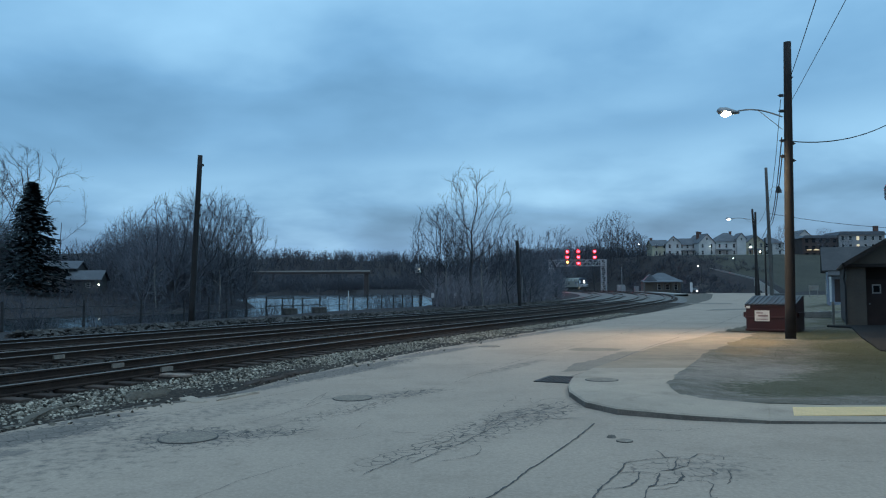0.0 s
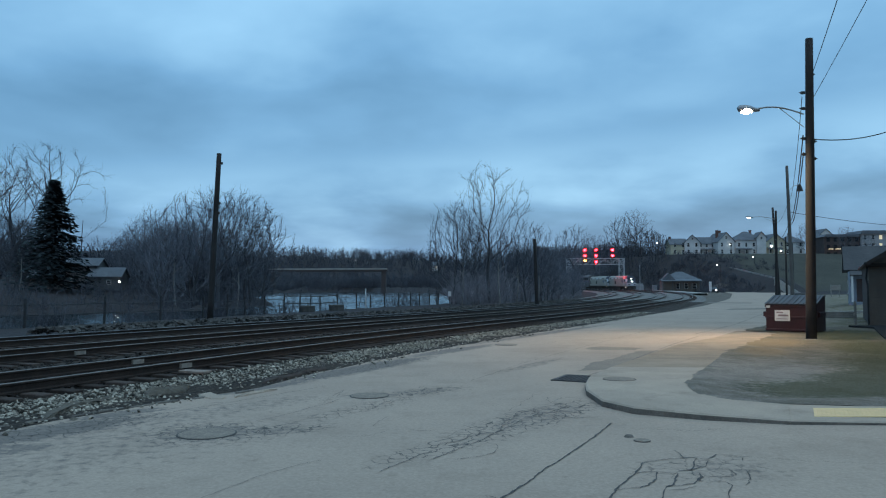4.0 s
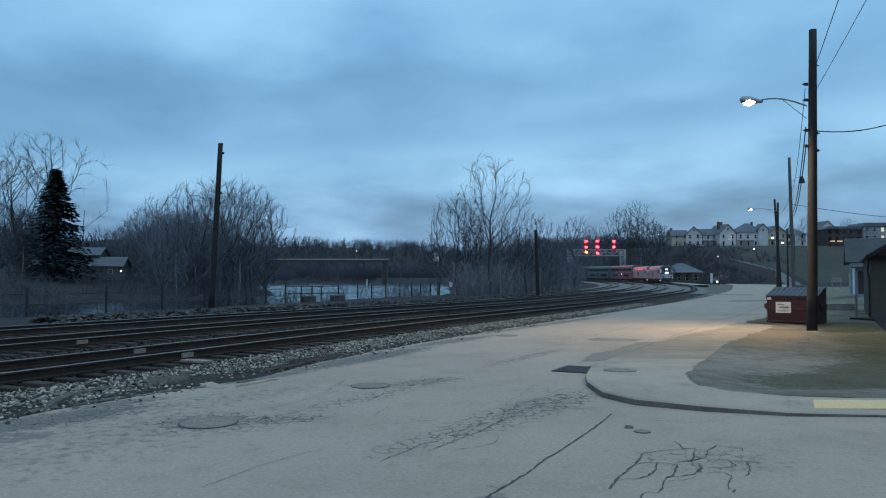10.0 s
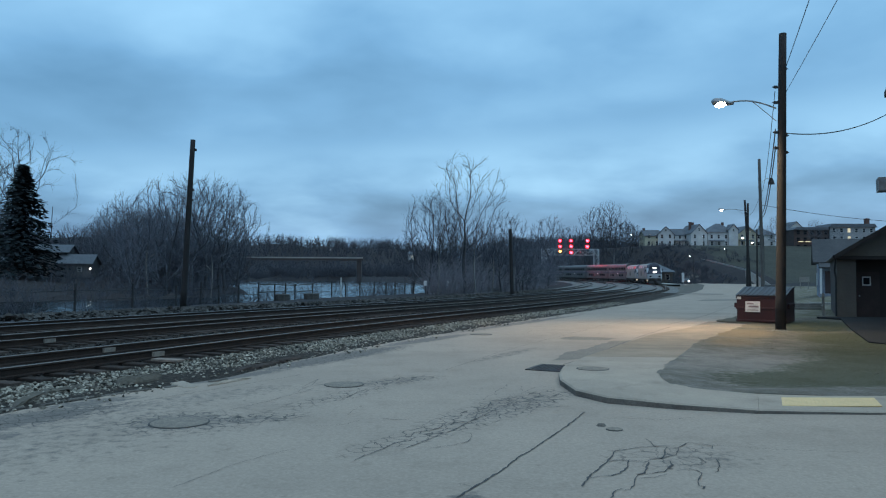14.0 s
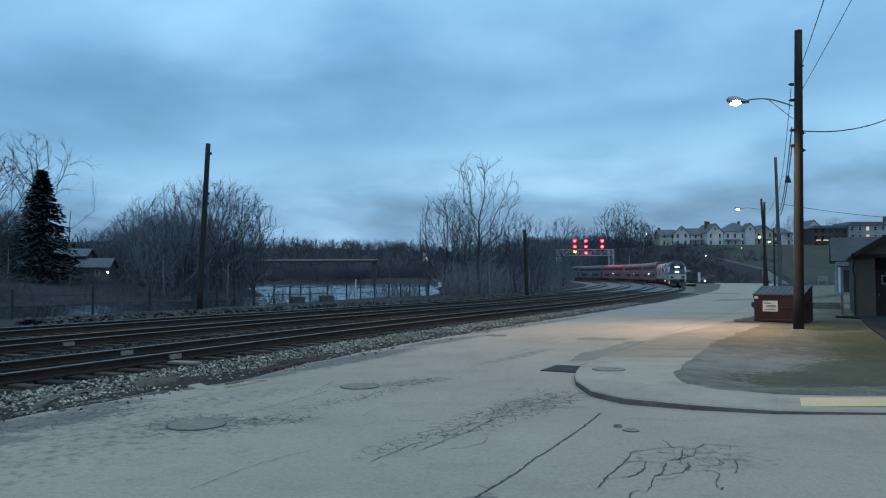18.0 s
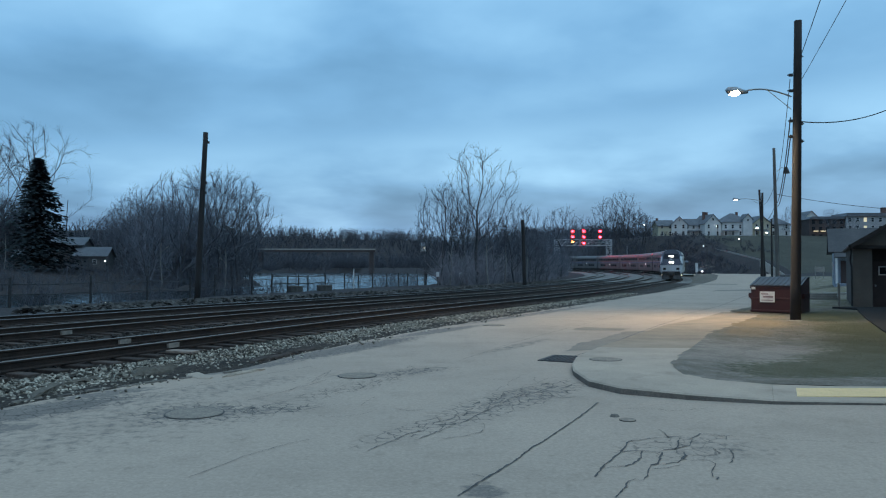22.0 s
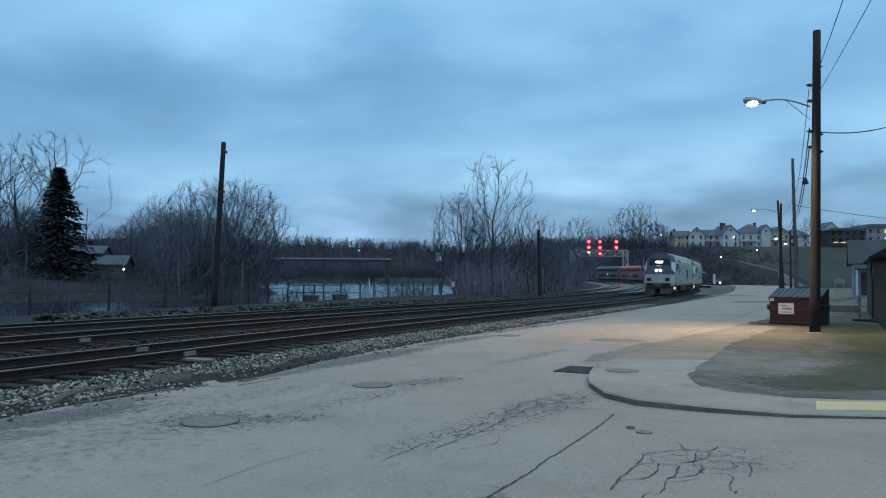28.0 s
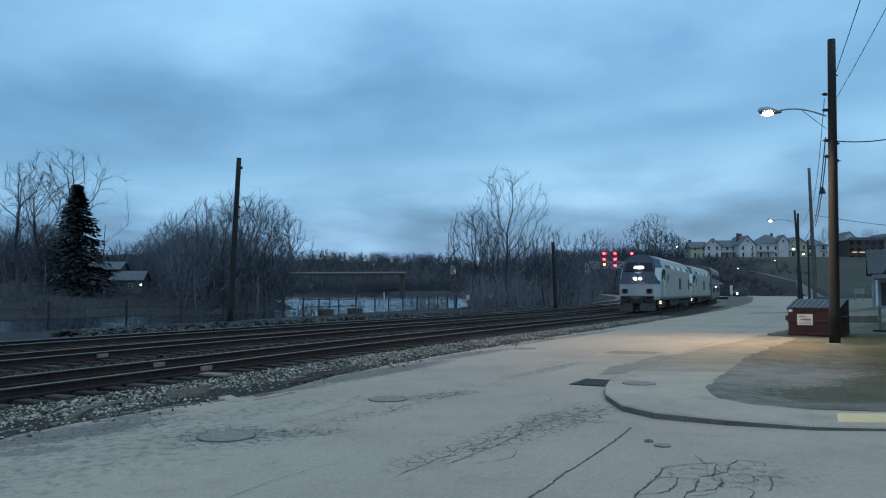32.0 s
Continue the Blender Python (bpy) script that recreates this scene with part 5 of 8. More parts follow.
def bilevel_car():
    ob = thing("passenger_car", "silver double-deck passenger car with two rows of dark windows", "train car", group="train")
    prof = [(1.50, 0.62), (1.55, 0.75), (1.55, 2.7), (1.55, 4.25), (1.3, 4.70), (0.75, 4.9), (0.0, 4.94)]
    b = Build()
    r0, r1 = ring(prof, -12.75, 0, 9), ring(prof, 12.75, 0, 9)
    loft(b, [r0, r1], lambda k: k < 3 or k > 8)
    n = len(r0)
    for r in (r0, r1):
        b.add(r, [tuple(range(n))])
    b.add([r0[0], r1[0], r1[-1], r0[-1]], [(0, 1, 2, 3)])
    part("body", b, STAINLESS, ob)
    b = Build()
    loft(b, [r0, r1], lambda k: 3 <= k <= 8)
    part("roof", b, CAR_ROOF, ob, "dull grey ribbed roof")
    win = Build().box(-0.012, 0.012, -0.75, 0.75, -0.32, 0.32, bev=0.008).mesh("window", GLASS)
    for sx in (-1, 1):
        for k in range(11):
            w = part("window", win, GLASS, ob)
            w.location = (sx * 1.552, -10.6 + k * 2.12, 3.55)
        for k in (1, 2, 3, 7, 8, 9):
            w = part("window", win, GLASS, ob)
            w.location = (sx * 1.552, -10.6 + k * 2.12, 1.75)
        for z, mt, h, nm in ((2.86, STRIPE_R, 0.07, "red_stripe"), (2.74, ROOFP, 0.05, "white_stripe"), (2.6, STRIPE_B, 0.12, "blue_stripe")):
            b = Build()
            b.box(sx * 1.553 - 0.006, sx * 1.553 + 0.006, -12.7, 12.7, z - h / 2, z + h / 2)
            part(nm, b, mt, ob)
        b = Build()
        b.box(sx * 1.553 - 0.01, sx * 1.553 + 0.01, -0.55, 0.55, 0.75, 2.45)
        dr = part("side_door", b, STAINLESS, ob)
        b = Build()
        b.box(sx * 1.567 - 0.008, sx * 1.567 + 0.008, -0.28, 0.28, 1.65, 2.3)
        part("pane", b, GLASS, dr)
        b = Build()
        b.box(sx * 1.56 - 0.03, sx * 1.56 + 0.03, 0.85, 1.1, 2.1, 2.3, bev=0.02)
        part("door_lamp", b, MARKER, ob, "small lit door lamp")
        for k in range(5):
            b = Build()
            b.box(sx * 1.553 - 0.004, sx * 1.553 + 0.008, -12.6, 12.6, 0.85 + k * 0.1, 0.88 + k * 0.1)
            part("flute", b, STAINLESS, ob)
    for y in (-12.85, 12.85):
        b = Build()
        b.box(-0.55, 0.55, y - 0.2, y + 0.2, 2.7, 4.6, bev=0.05)
        part("gangway", b, UNDER, ob, "black gangway bellows")
    b = Build()
    b.box(-1.2, 1.2, -5.5, 5.5, 0.25, 0.72, bev=0.08)
    part("equipment_box", b, UNDER, ob)
    bogie(ob, 9.1, (-1, 1), 2.6, 0.46)
    bogie(ob, -9.1, (-1, 1), 2.6, 0.46)
    return ob


vehicles = [(locomotive(), 10.9, 6.3)]
vehicles.append((copy_thing(vehicles[0][0], Matrix()), 32.4, 6.3))
first_car = bilevel_car()
vehicles.append((first_car, 56.3, 9.1))
for k in range(1, 6):
    vehicles.append((copy_thing(first_car, Matrix()), 56.3 + 26.2 * k, 9.1))
for o in vehicles[1][0].children_recursive:
    if o.name.startswith("headlight") or o.name.startswith("number_board"):
        o.data = o.data.copy()
        o.data.materials[0] = ROOFP
vehicles[1][0]["label"] = "silver diesel passenger locomotive coupled behind the leading one, lamps off"

# ---- poles, lamps and wires ----
LAMP_GLASS = glow("lamp_glass", (1.0, 0.86, 0.62), 60.0)
LAMP_COOL = glow("lamp_glass_cool", (0.85, 0.95, 1.0), 30.0)
RED_LENS = glow("red_signal_lens", (1.0, 0.005, 0.009), 120.0)
AMBER_LENS = glow("amber_signal_lens", (1.0, 0.36, 0.10), 12.0)
WINDOW_LIT = glow("lit_window", (1.0, 0.78, 0.48), 0.6)
CAR_LAMP = glow("car_headlamp", (1.0, 0.97, 0.92), 60.0)


def gz(x, y):
    return float(ground_z(x, y))


def pole_thing(name, label, x, y, height, r0, r1, lean=(0, 0), mat=POLE, base=None):
    z = gz(x, y) if base is None else base
    ob = thing(name, label, "utility pole", pose(x, y, z), group="poles along the street" if x > 10 else "poles beside the river")
    b = Build()
    n = 8
    b.tube([(lean[0] * k / n, lean[1] * k / n, -0.1 + (height + 0.1) * k / n) for k in range(n + 1)], [r0 + (r1 - r0) * k / n for k in range(n + 1)], 14)
    part("shaft", b, mat, ob, smooth=True)
    return ob


def lamp_arm(ob, tip, root, lit=LAMP_GLASS, scale=1.0):
    """A curved bracket with a cobra-head lantern; tip and root in the pole's space."""
    t, r = Vector(tip), Vector(root)
    pts = [r + (t - r) * (k / 8) + Vector((0, 0, math.sin(k / 8 * math.pi * 0.75) * 0.28 * scale)) for k in range(9)]
    pts = [p - Vector((0, 0, (math.sin(0.75 * math.pi) * 0.28 * scale) * k / 8)) for k, p in enumerate(pts)]
    b = Build()
    b.tube(pts, 0.028, 8)
    part("bracket_arm", b, STEEL, ob)
    b = Build()
    b.tube([r - Vector((0, 0, 0.45)), pts[4] - Vector((0, 0, 0.0))], 0.012, 6)
    part("brace", b, STEEL, ob)
    d = (t - r).normalized()
    b = Build()
    b.tube([t - d * 0.2, t, t + d * 0.25, t + d * 0.5, t + d * 0.58], [0.04, 0.09, 0.15, 0.12, 0.03], 10)
    head = part("lantern", b, STEEL, ob, smooth=True)
    b = Build()
    c = t + d * 0.27 - Vector((0, 0, 0.10))
    b.tube([c + Vector((0, 0, 0.06)), c - Vector((0, 0, 0.02)), c - Vector((0, 0, 0.09))], [0.17, 0.19, 0.05], 12)
    part("lamp_glass", b, lit, head, "glowing lamp glass")
    return t + d * 0.27


main_pole = pole_thing("street_lamp_pole", "tall dark wooden pole with a lit street lamp", 11.94, 25.5, 10.45, 0.175, 0.125, (0.21, 0))
tip = lamp_arm(main_pole, (-1.75, 0.0, 7.97), (-0.05, 0.0, 7.8))
lamp_light(11.94 - 2.0, 25.5, 7.72, 3400.0, (1.0, 0.79, 0.5), 0.12, (9.0, 23.6, 0))
for z, s in ((8.55, -1), (8.0, -1), (6.95, -1), (6.85, 1), (6.4, -1), (6.25, 1), (9.2, 1)):
    b = Build()
    b.box(0.1 + s * 0.16 - 0.07, 0.1 + s * 0.16 + 0.07, -0.03, 0.03, z - 0.05, z + 0.05, bev=0.01)
    b.tube([(0.1 + s * 0.18, 0, z), (0.1 + s * 0.28, 0, z)], 0.02, 6)
    part("insulator_bracket", b, DARK_STEEL, main_pole)
b = Build()
b.box(-0.24, 0.2, -0.35, -0.17, 0.0, 0.09, bev=0.01)
thing("timber_offcut", "short pale timber lying at the foot of the pole", "timber", pose(11.75, 25.4, gz(11.75, 25.4)), build=b, mats=POLE_GREY)

second_pole = pole_thing("utility_pole", "slim grey weathered utility pole with a small hood lamp", 24.5, 55.0, 10.95, 0.15, 0.1, (-0.2, 0), POLE_WORN)
b = Build()
b.tube([(0, 0, 9.2), (0.35, 0, 9.5), (0.7, 0, 9.4)], 0.02, 6)
part("bracket_arm", b, STEEL, second_pole)
b = Build()
b.tube([(0.7, 0, 9.55), (0.7, 0, 9.25), (0.7, 0, 9.05)], [0.08, 0.2, 0.24], 10)
part("hood", b, DARK_STEEL, second_pole)
third_pole = pole_thing("street_lamp_pole", "dark wooden pole with a lit lamp on a long bracket", 33.9, 80.0, 10.2, 0.17, 0.11, (0.15, 0), POLE)
lamp_arm(third_pole, (-2.4, 0.2, 9.5), (0.1, 0, 9.25), LAMP_COOL)
lamp_light(31.3, 80.2, 9.25, 500.0, (1.0, 0.85, 0.6), 0.12, (29.5, 76, 0))
fourth_pole = pole_thing("utility_pole", "dark wooden utility pole leaning slightly", 34.9, 81.5, 10.7, 0.16, 0.11, (-0.55, 0), POLE)
fifth_pole = pole_thing("street_lamp_pole", "dark wooden pole with a lit street lamp", 49.0, 112.0, 9.5, 0.16, 0.11, (0, 0), POLE)
lamp_arm(fifth_pole, (-1.9, 0, 8.2), (0, 0, 8.0), LAMP_GLASS)
sixth_pole = pole_thing("street_lamp_pole", "dark wooden pole with a lit street lamp", 62.5, 140.0, 10.0, 0.16, 0.11, (0, 0), POLE)
lamp_arm(sixth_pole, (-1.9, 0, 8.6), (0, 0, 8.4), LAMP_GLASS)
left_pole = pole_thing("utility_pole", "bare dark wooden pole leaning beside the river", -14.9, 43.7, 10.0, 0.185, 0.14, (0.42, 0.0), POLE)
for z, s in ((9.4, 1), (7.0, 1), (6.4, 1)):
    b = Build()
    b.box(0.042 * z + 0.12, 0.042 * z + 0.25, -0.05, 0.05, z - 0.07, z + 0.07, bev=0.01)
    part("insulator_bracket", b, DARK_STEEL, left_pole)
mid_pole = pole_thing("utility_pole", "short dark wooden pole stub beside the tracks", 7.66, 73.9, 6.85, 0.2, 0.16, (-0.2, 0), POLE)


def wire(a, c, sag, r=0.012, label="thin black overhead cable between poles"):
    a, c = Vector(a), Vector(c)
    b = Build()
    n = 14
    b.tube([a + (c - a) * k / n - Vector((0, 0, sag * 4 * (k / n) * (1 - k / n))) for k in range(n + 1)], r, 5)
    return thing("overhead_cable", label, "cable", group="overhead cables", build=b, mats=CABLE)


wire((12.15, 25.5, 6.85), (19.0, 30.4, 8.75), 0.35, 0.02, "thick black service cable from the pole to the building")
wire((12.2, 25.4, 9.15), (-4.3, -18, 10.0), 0.4, 0.012)
wire((12.15, 25.4, 8.2), (-2.4, -18, 9.4), 0.4, 0.009)
wire((11.9, 25.6, 8.35), (24.45, 55, 8.2), 0.7)
wire((11.9, 25.6, 7.0), (24.4, 55, 6.6), 0.8, 0.02)
wire((11.9, 25.6, 6.4), (24.4, 55, 6.5), 0.9, 0.02)
wire((24.45, 55, 7.3), (50, 63, 6.9), 0.7, 0.018)
wire((24.4, 55, 8.2), (34.3, 81, 8.8), 0.6)
wire((24.4, 55, 6.6), (34.3, 81, 7.0), 0.6, 0.02)

# ---- signal gantry over the tracks ----
gantry = thing("signal_gantry", "grey lattice signal bridge over the tracks with lit red signals", "signal gantry", pose(0, 248, gz(54, 248)))
base_z = gz(54, 248)
Z0, Z1 = 9.4 - base_z, 11.5 - base_z


def lattice(b, p, q, width, axis, r=0.06, n=6):
    """A square truss from p to q."""
    p, q, w = Vector(p), Vector(q), Vector(axis).normalized() * width
    d = (q - p).normalized()
    u = d.cross(w).normalized() * width
    chords = [p + w * a / 2 + u * c / 2 for a in (-1, 1) for c in (-1, 1)]
    for c in chords:
        b.tube([c, c + (q - p)], r, 4)
    for k in range(n):
        s0, s1 = (q - p) * (k / n), (q - p) * ((k + 1) / n)
        for i, j in ((0, 1), (2, 3), (0, 2), (1, 3)):
            a, c = (i, j) if k % 2 else (j, i)
            b.tube([chords[a] + s0, chords[c] + s1], r * 0.6, 4)
            b.tube([chords[i] + s1, chords[j] + s1], r * 0.6, 4)


b = Build()
lattice(b, (36.0, 0, (Z0 + Z1) / 2), (54.6, 0, (Z0 + Z1) / 2), 2.0, (0, 1, 0), 0.09, 9)
part("beam", b, PALE_STEEL, gantry, "lattice beam")
b = Build()
lattice(b, (54.0, 0, 0), (54.0, 0, Z1), 1.6, (1, 0, 0), 0.09, 8)
part("tower", b, PALE_STEEL, gantry, "lattice tower")
b = Build()
lattice(b, (36.5, 0, -0.5), (36.5, 0, Z1), 1.6, (1, 0, 0), 0.09, 8)
part("tower", b, PALE_STEEL, gantry, "lattice tower")
b = Build()
b.box(36.5, 54.0, -1.6, -0.9, Z0 - 0.05, Z0 + 0.05)
for k in range(9):
    b.tube([(37 + k * 2, -1.6, Z0), (37 + k * 2, -1.6, Z0 + 1.1)], 0.03, 4)
b.tube([(36.5, -1.6, Z0 + 1.1), (54, -1.6, Z0 + 1.1)], 0.03, 4)
part("walkway", b, PALE_STEEL, gantry)
for x, zs in ((41.65, (14.26, 12.36, 10.7)), (45.35, (14.26, 12.36, 10.3)), (50.8, (14.26, 12.36))):
    b = Build()
    b.tube([(x, -1.0, Z0), (x, -1.0, zs[0] - base_z + 0.9)], 0.08, 6)
    part("signal_mast", b, DARK_STEEL, gantry)
    for k, z in enumerate(zs):
        b = Build()
        b.disc((x, -1.15, z - base_z), (0, 1, 0), 0.75, 0.08, 20)
        hd = part("signal_head", b, DARK_STEEL, gantry, "round black signal backboard")
        b = Build()
        amber = x < 42 and k == 2
        b.disc((x, -1.24, z - base_z), (0, 1, 0), 0.44, 0.1, 16)
        part("signal_lens", b, AMBER_LENS if amber else RED_LENS, hd, "lit amber lens" if amber else "lit red lens")
        b = Build()
        b.tube([(x, -1.2, z - base_z + 0.36), (x, -1.7, z - base_z + 0.40)], [0.2, 0.16], 8)
        part("hood", b, DARK_STEEL, hd)

for x, z in ((43.5, 12.4), (50.8, 13.2)):
    d = bpy.data.lights.new("signal_light", "SPOT")
    d.energy, d.color, d.shadow_soft_size, d.spot_size, d.spot_blend = 950.0, (1.0, 0.03, 0.04), 0.6, radians(120), 1.0
    new("signal_light", d).matrix_world = look((x, 248 - 1.8, z), (30, 150, 2))

# ---- refuse skip beside the street ----
skip = thing("dumpster", "maroon steel dumpster with black plastic lids beside the street", "dumpster", pose(13.6, 30.3, -0.06) @ pose(0, 0, 0, 0, 0, -36))
HW = 0.92
body_b = Build()
prof = [(-0.9, 0.06), (0.9, 0.06), (0.9, 1.46), (0.45, 1.46), (-0.95, 1.16)]
v = [(-HW, y, z) for y, z in prof] + [(HW, y, z) for y, z in prof]
n = len(prof)
body_b.add(v, [tuple(range(n)), tuple(range(2 * n - 1, n - 1, -1))] + [(k, n + k, n + (k + 1) % n, (k + 1) % n) for k in range(n)])
part("bin", body_b, SKIP_RED, skip)
for z in (0.12, 0.62, 1.06):
    b = Build()
    b.box(-HW - 0.03, HW + 0.03, -0.98 if z > 1 else -0.96, -0.90, z - 0.04, z + 0.04, bev=0.01)
    part("rib", b, SKIP_RED, skip)
for sx in (-1, 1):
    b = Build()
    wide = 0.2 if sx < 0 else 0.07
    b.box(min(sx * HW, sx * (HW + wide)), max(sx * HW, sx * (HW + wide)), -0.55, 0.6, 0.62, 0.82, bev=0.015)
    part("fork_pocket", b, SKIP_RED, skip)
    b = Build()
    x0, x1 = (-HW - 0.03, -0.02) if sx < 0 else (0.02, HW + 0.03)
    b.plate([(x0, -1.02, 1.15), (x1, -1.02, 1.15), (x1, 0.45, 1.475), (x0, 0.45, 1.475)], 0.035)
    b.plate([(x0, 0.45, 1.475), (x1, 0.45, 1.475), (x1, 0.93, 1.475), (x0, 0.93, 1.475)], 0.035)
    lid = part("lid", b, SKIP_LID, skip, "black plastic lid")
    for k in range(5):
        b = Build()
        xx = x0 + 0.1 + k * (x1 - x0 - 0.2) / 4
        b.plate([(xx - 0.02, -0.98, 1.185), (xx + 0.02, -0.98, 1.185), (xx + 0.02, 0.43, 1.497), (xx - 0.02, 0.43, 1.497)], 0.03)
        part("rib", b, SKIP_LID, lid)
    b = Build()
    b.box(sx * 0.82 - 0.075, sx * 0.82 + 0.075, -0.985, -0.975, 0.98, 1.08)
    part("reflector", b, PAPER, skip, "pale reflector sticker")
b = Build()
b.box(-0.58, -0.02, -0.972, -0.964, 0.47, 0.90)
sign = part("placard", b, PAPER, skip, "white printed placard")
for z, x0, x1, h in ((0.80, -0.52, -0.26, 0.05), (0.69, -0.46, -0.08, 0.07), (0.55, -0.52, -0.08, 0.03)):
    b = Build()
    b.box(x0, x1, -0.976, -0.973, z - h / 2, z + h / 2)
    part("print_bar", b, PRINT, sign)


# ---- buildings ----
TAN_SIDING = material("tan_lap_siding", (0.17, 0.142, 0.118), 0.8, second=(0.135, 0.114, 0.096), scale=0.8, bump=0.1)
BROWN_WALL = material("dark_brown_boards", (0.052, 0.041, 0.037), 0.85, second=(0.036, 0.029, 0.026), scale=1.2, bump=0.2)
DOOR_BROWN = material("maroon_brown_door", (0.07, 0.04, 0.036), 0.6, scale=2, bump=0.1)
SHINGLE = material("dark_asphalt_shingle", (0.085, 0.08, 0.08), 0.9, second=(0.06, 0.058, 0.06), scale=0.8, fine_scale=10, bump=0.5)
GREY_ROOF = material("grey_slate_roof", (0.14, 0.15, 0.165), 0.8, second=(0.1, 0.108, 0.12), scale=0.5, fine_scale=6, bump=0.3)
WHITE_WALL = material("white_clapboard", (0.62, 0.62, 0.60), 0.75, second=(0.5, 0.5, 0.49), scale=0.4, fine_scale=8, bump=0.1, speckle=0.08)
CREAM_WALL = material("cream_clapboard", (0.50, 0.46, 0.33), 0.75, second=(0.42, 0.38, 0.28), scale=0.4, fine_scale=8, bump=0.1, speckle=0.08)
BLUE_WALL = material("blue_grey_siding", (0.25, 0.28, 0.33), 0.75, second=(0.2, 0.225, 0.27), scale=0.6, fine_scale=10, bump=0.1)
GREY_WALL = material("grey_board_wall", (0.13, 0.127, 0.127), 0.85, second=(0.095, 0.092, 0.092), scale=0.6, bump=0.2)
TRIM = material("white_trim_paint", (0.66, 0.66, 0.65), 0.6, second=(0.55, 0.55, 0.53), scale=2, bump=0, speckle=0.05)
RED_BRICK = material("red_brown_brick", (0.16, 0.085, 0.065), 0.9, second=(0.11, 0.06, 0.05), scale=1.5, fine_scale=12, bump=0.3)
DARK_BRICK = material("dark_brown_brick", (0.085, 0.065, 0.06), 0.9, second=(0.06, 0.045, 0.042), scale=1.5, fine_scale=12, bump=0.3)
PALE_BAND = material("pale_stone_band", (0.36, 0.345, 0.325), 0.85, second=(0.25, 0.24, 0.225), scale=1.2, fine_scale=18, mix=0.8, bump=0.2)
ASPHALT = material("dark_asphalt", (0.026, 0.026, 0.027), 0.97, second=(0.04, 0.039, 0.038), scale=0.8, fine_scale=30, mix=0.9, bump=0.5, spec=0.1)
CONCRETE = material("old_concrete", (0.36, 0.345, 0.31), 0.9, second=(0.27, 0.255, 0.23), scale=0.5, fine_scale=14, bump=0.3)


APT_WALL = material("grey_render", (0.36, 0.36, 0.36), 0.8, second=(0.28, 0.28, 0.28), scale=0.3, fine_scale=6, bump=0.1)


def window_part(parent, m, w, h, lit=False, frame_mat=None):
    """A framed window on a wall; m puts its centre, x along the wall, -y outwards."""
    b = Build()
    for x0, x1, z0, z1 in ((-w / 2, w / 2, h / 2 - 0.08, h / 2), (-w / 2, w / 2, -h / 2, -h / 2 + 0.08), (-w / 2, -w / 2 + 0.08, -h / 2, h / 2), (w / 2 - 0.08, w / 2, -h / 2, h / 2), (-w / 2, w / 2, -0.04, 0.04)):
        b.box(x0, x1, -0.08, 0.03, z0, z1, m=m)
    wn_ = part("window", b, frame_mat or TRIM, parent)
    b = Build()
    b.box(-w / 2 + 0.05, w / 2 - 0.05, -0.02, 0.01, -h / 2 + 0.05, h / 2 - 0.05, m=m)
    part("pane", b, WINDOW_LIT if lit else GLASS, wn_)
    return wn_


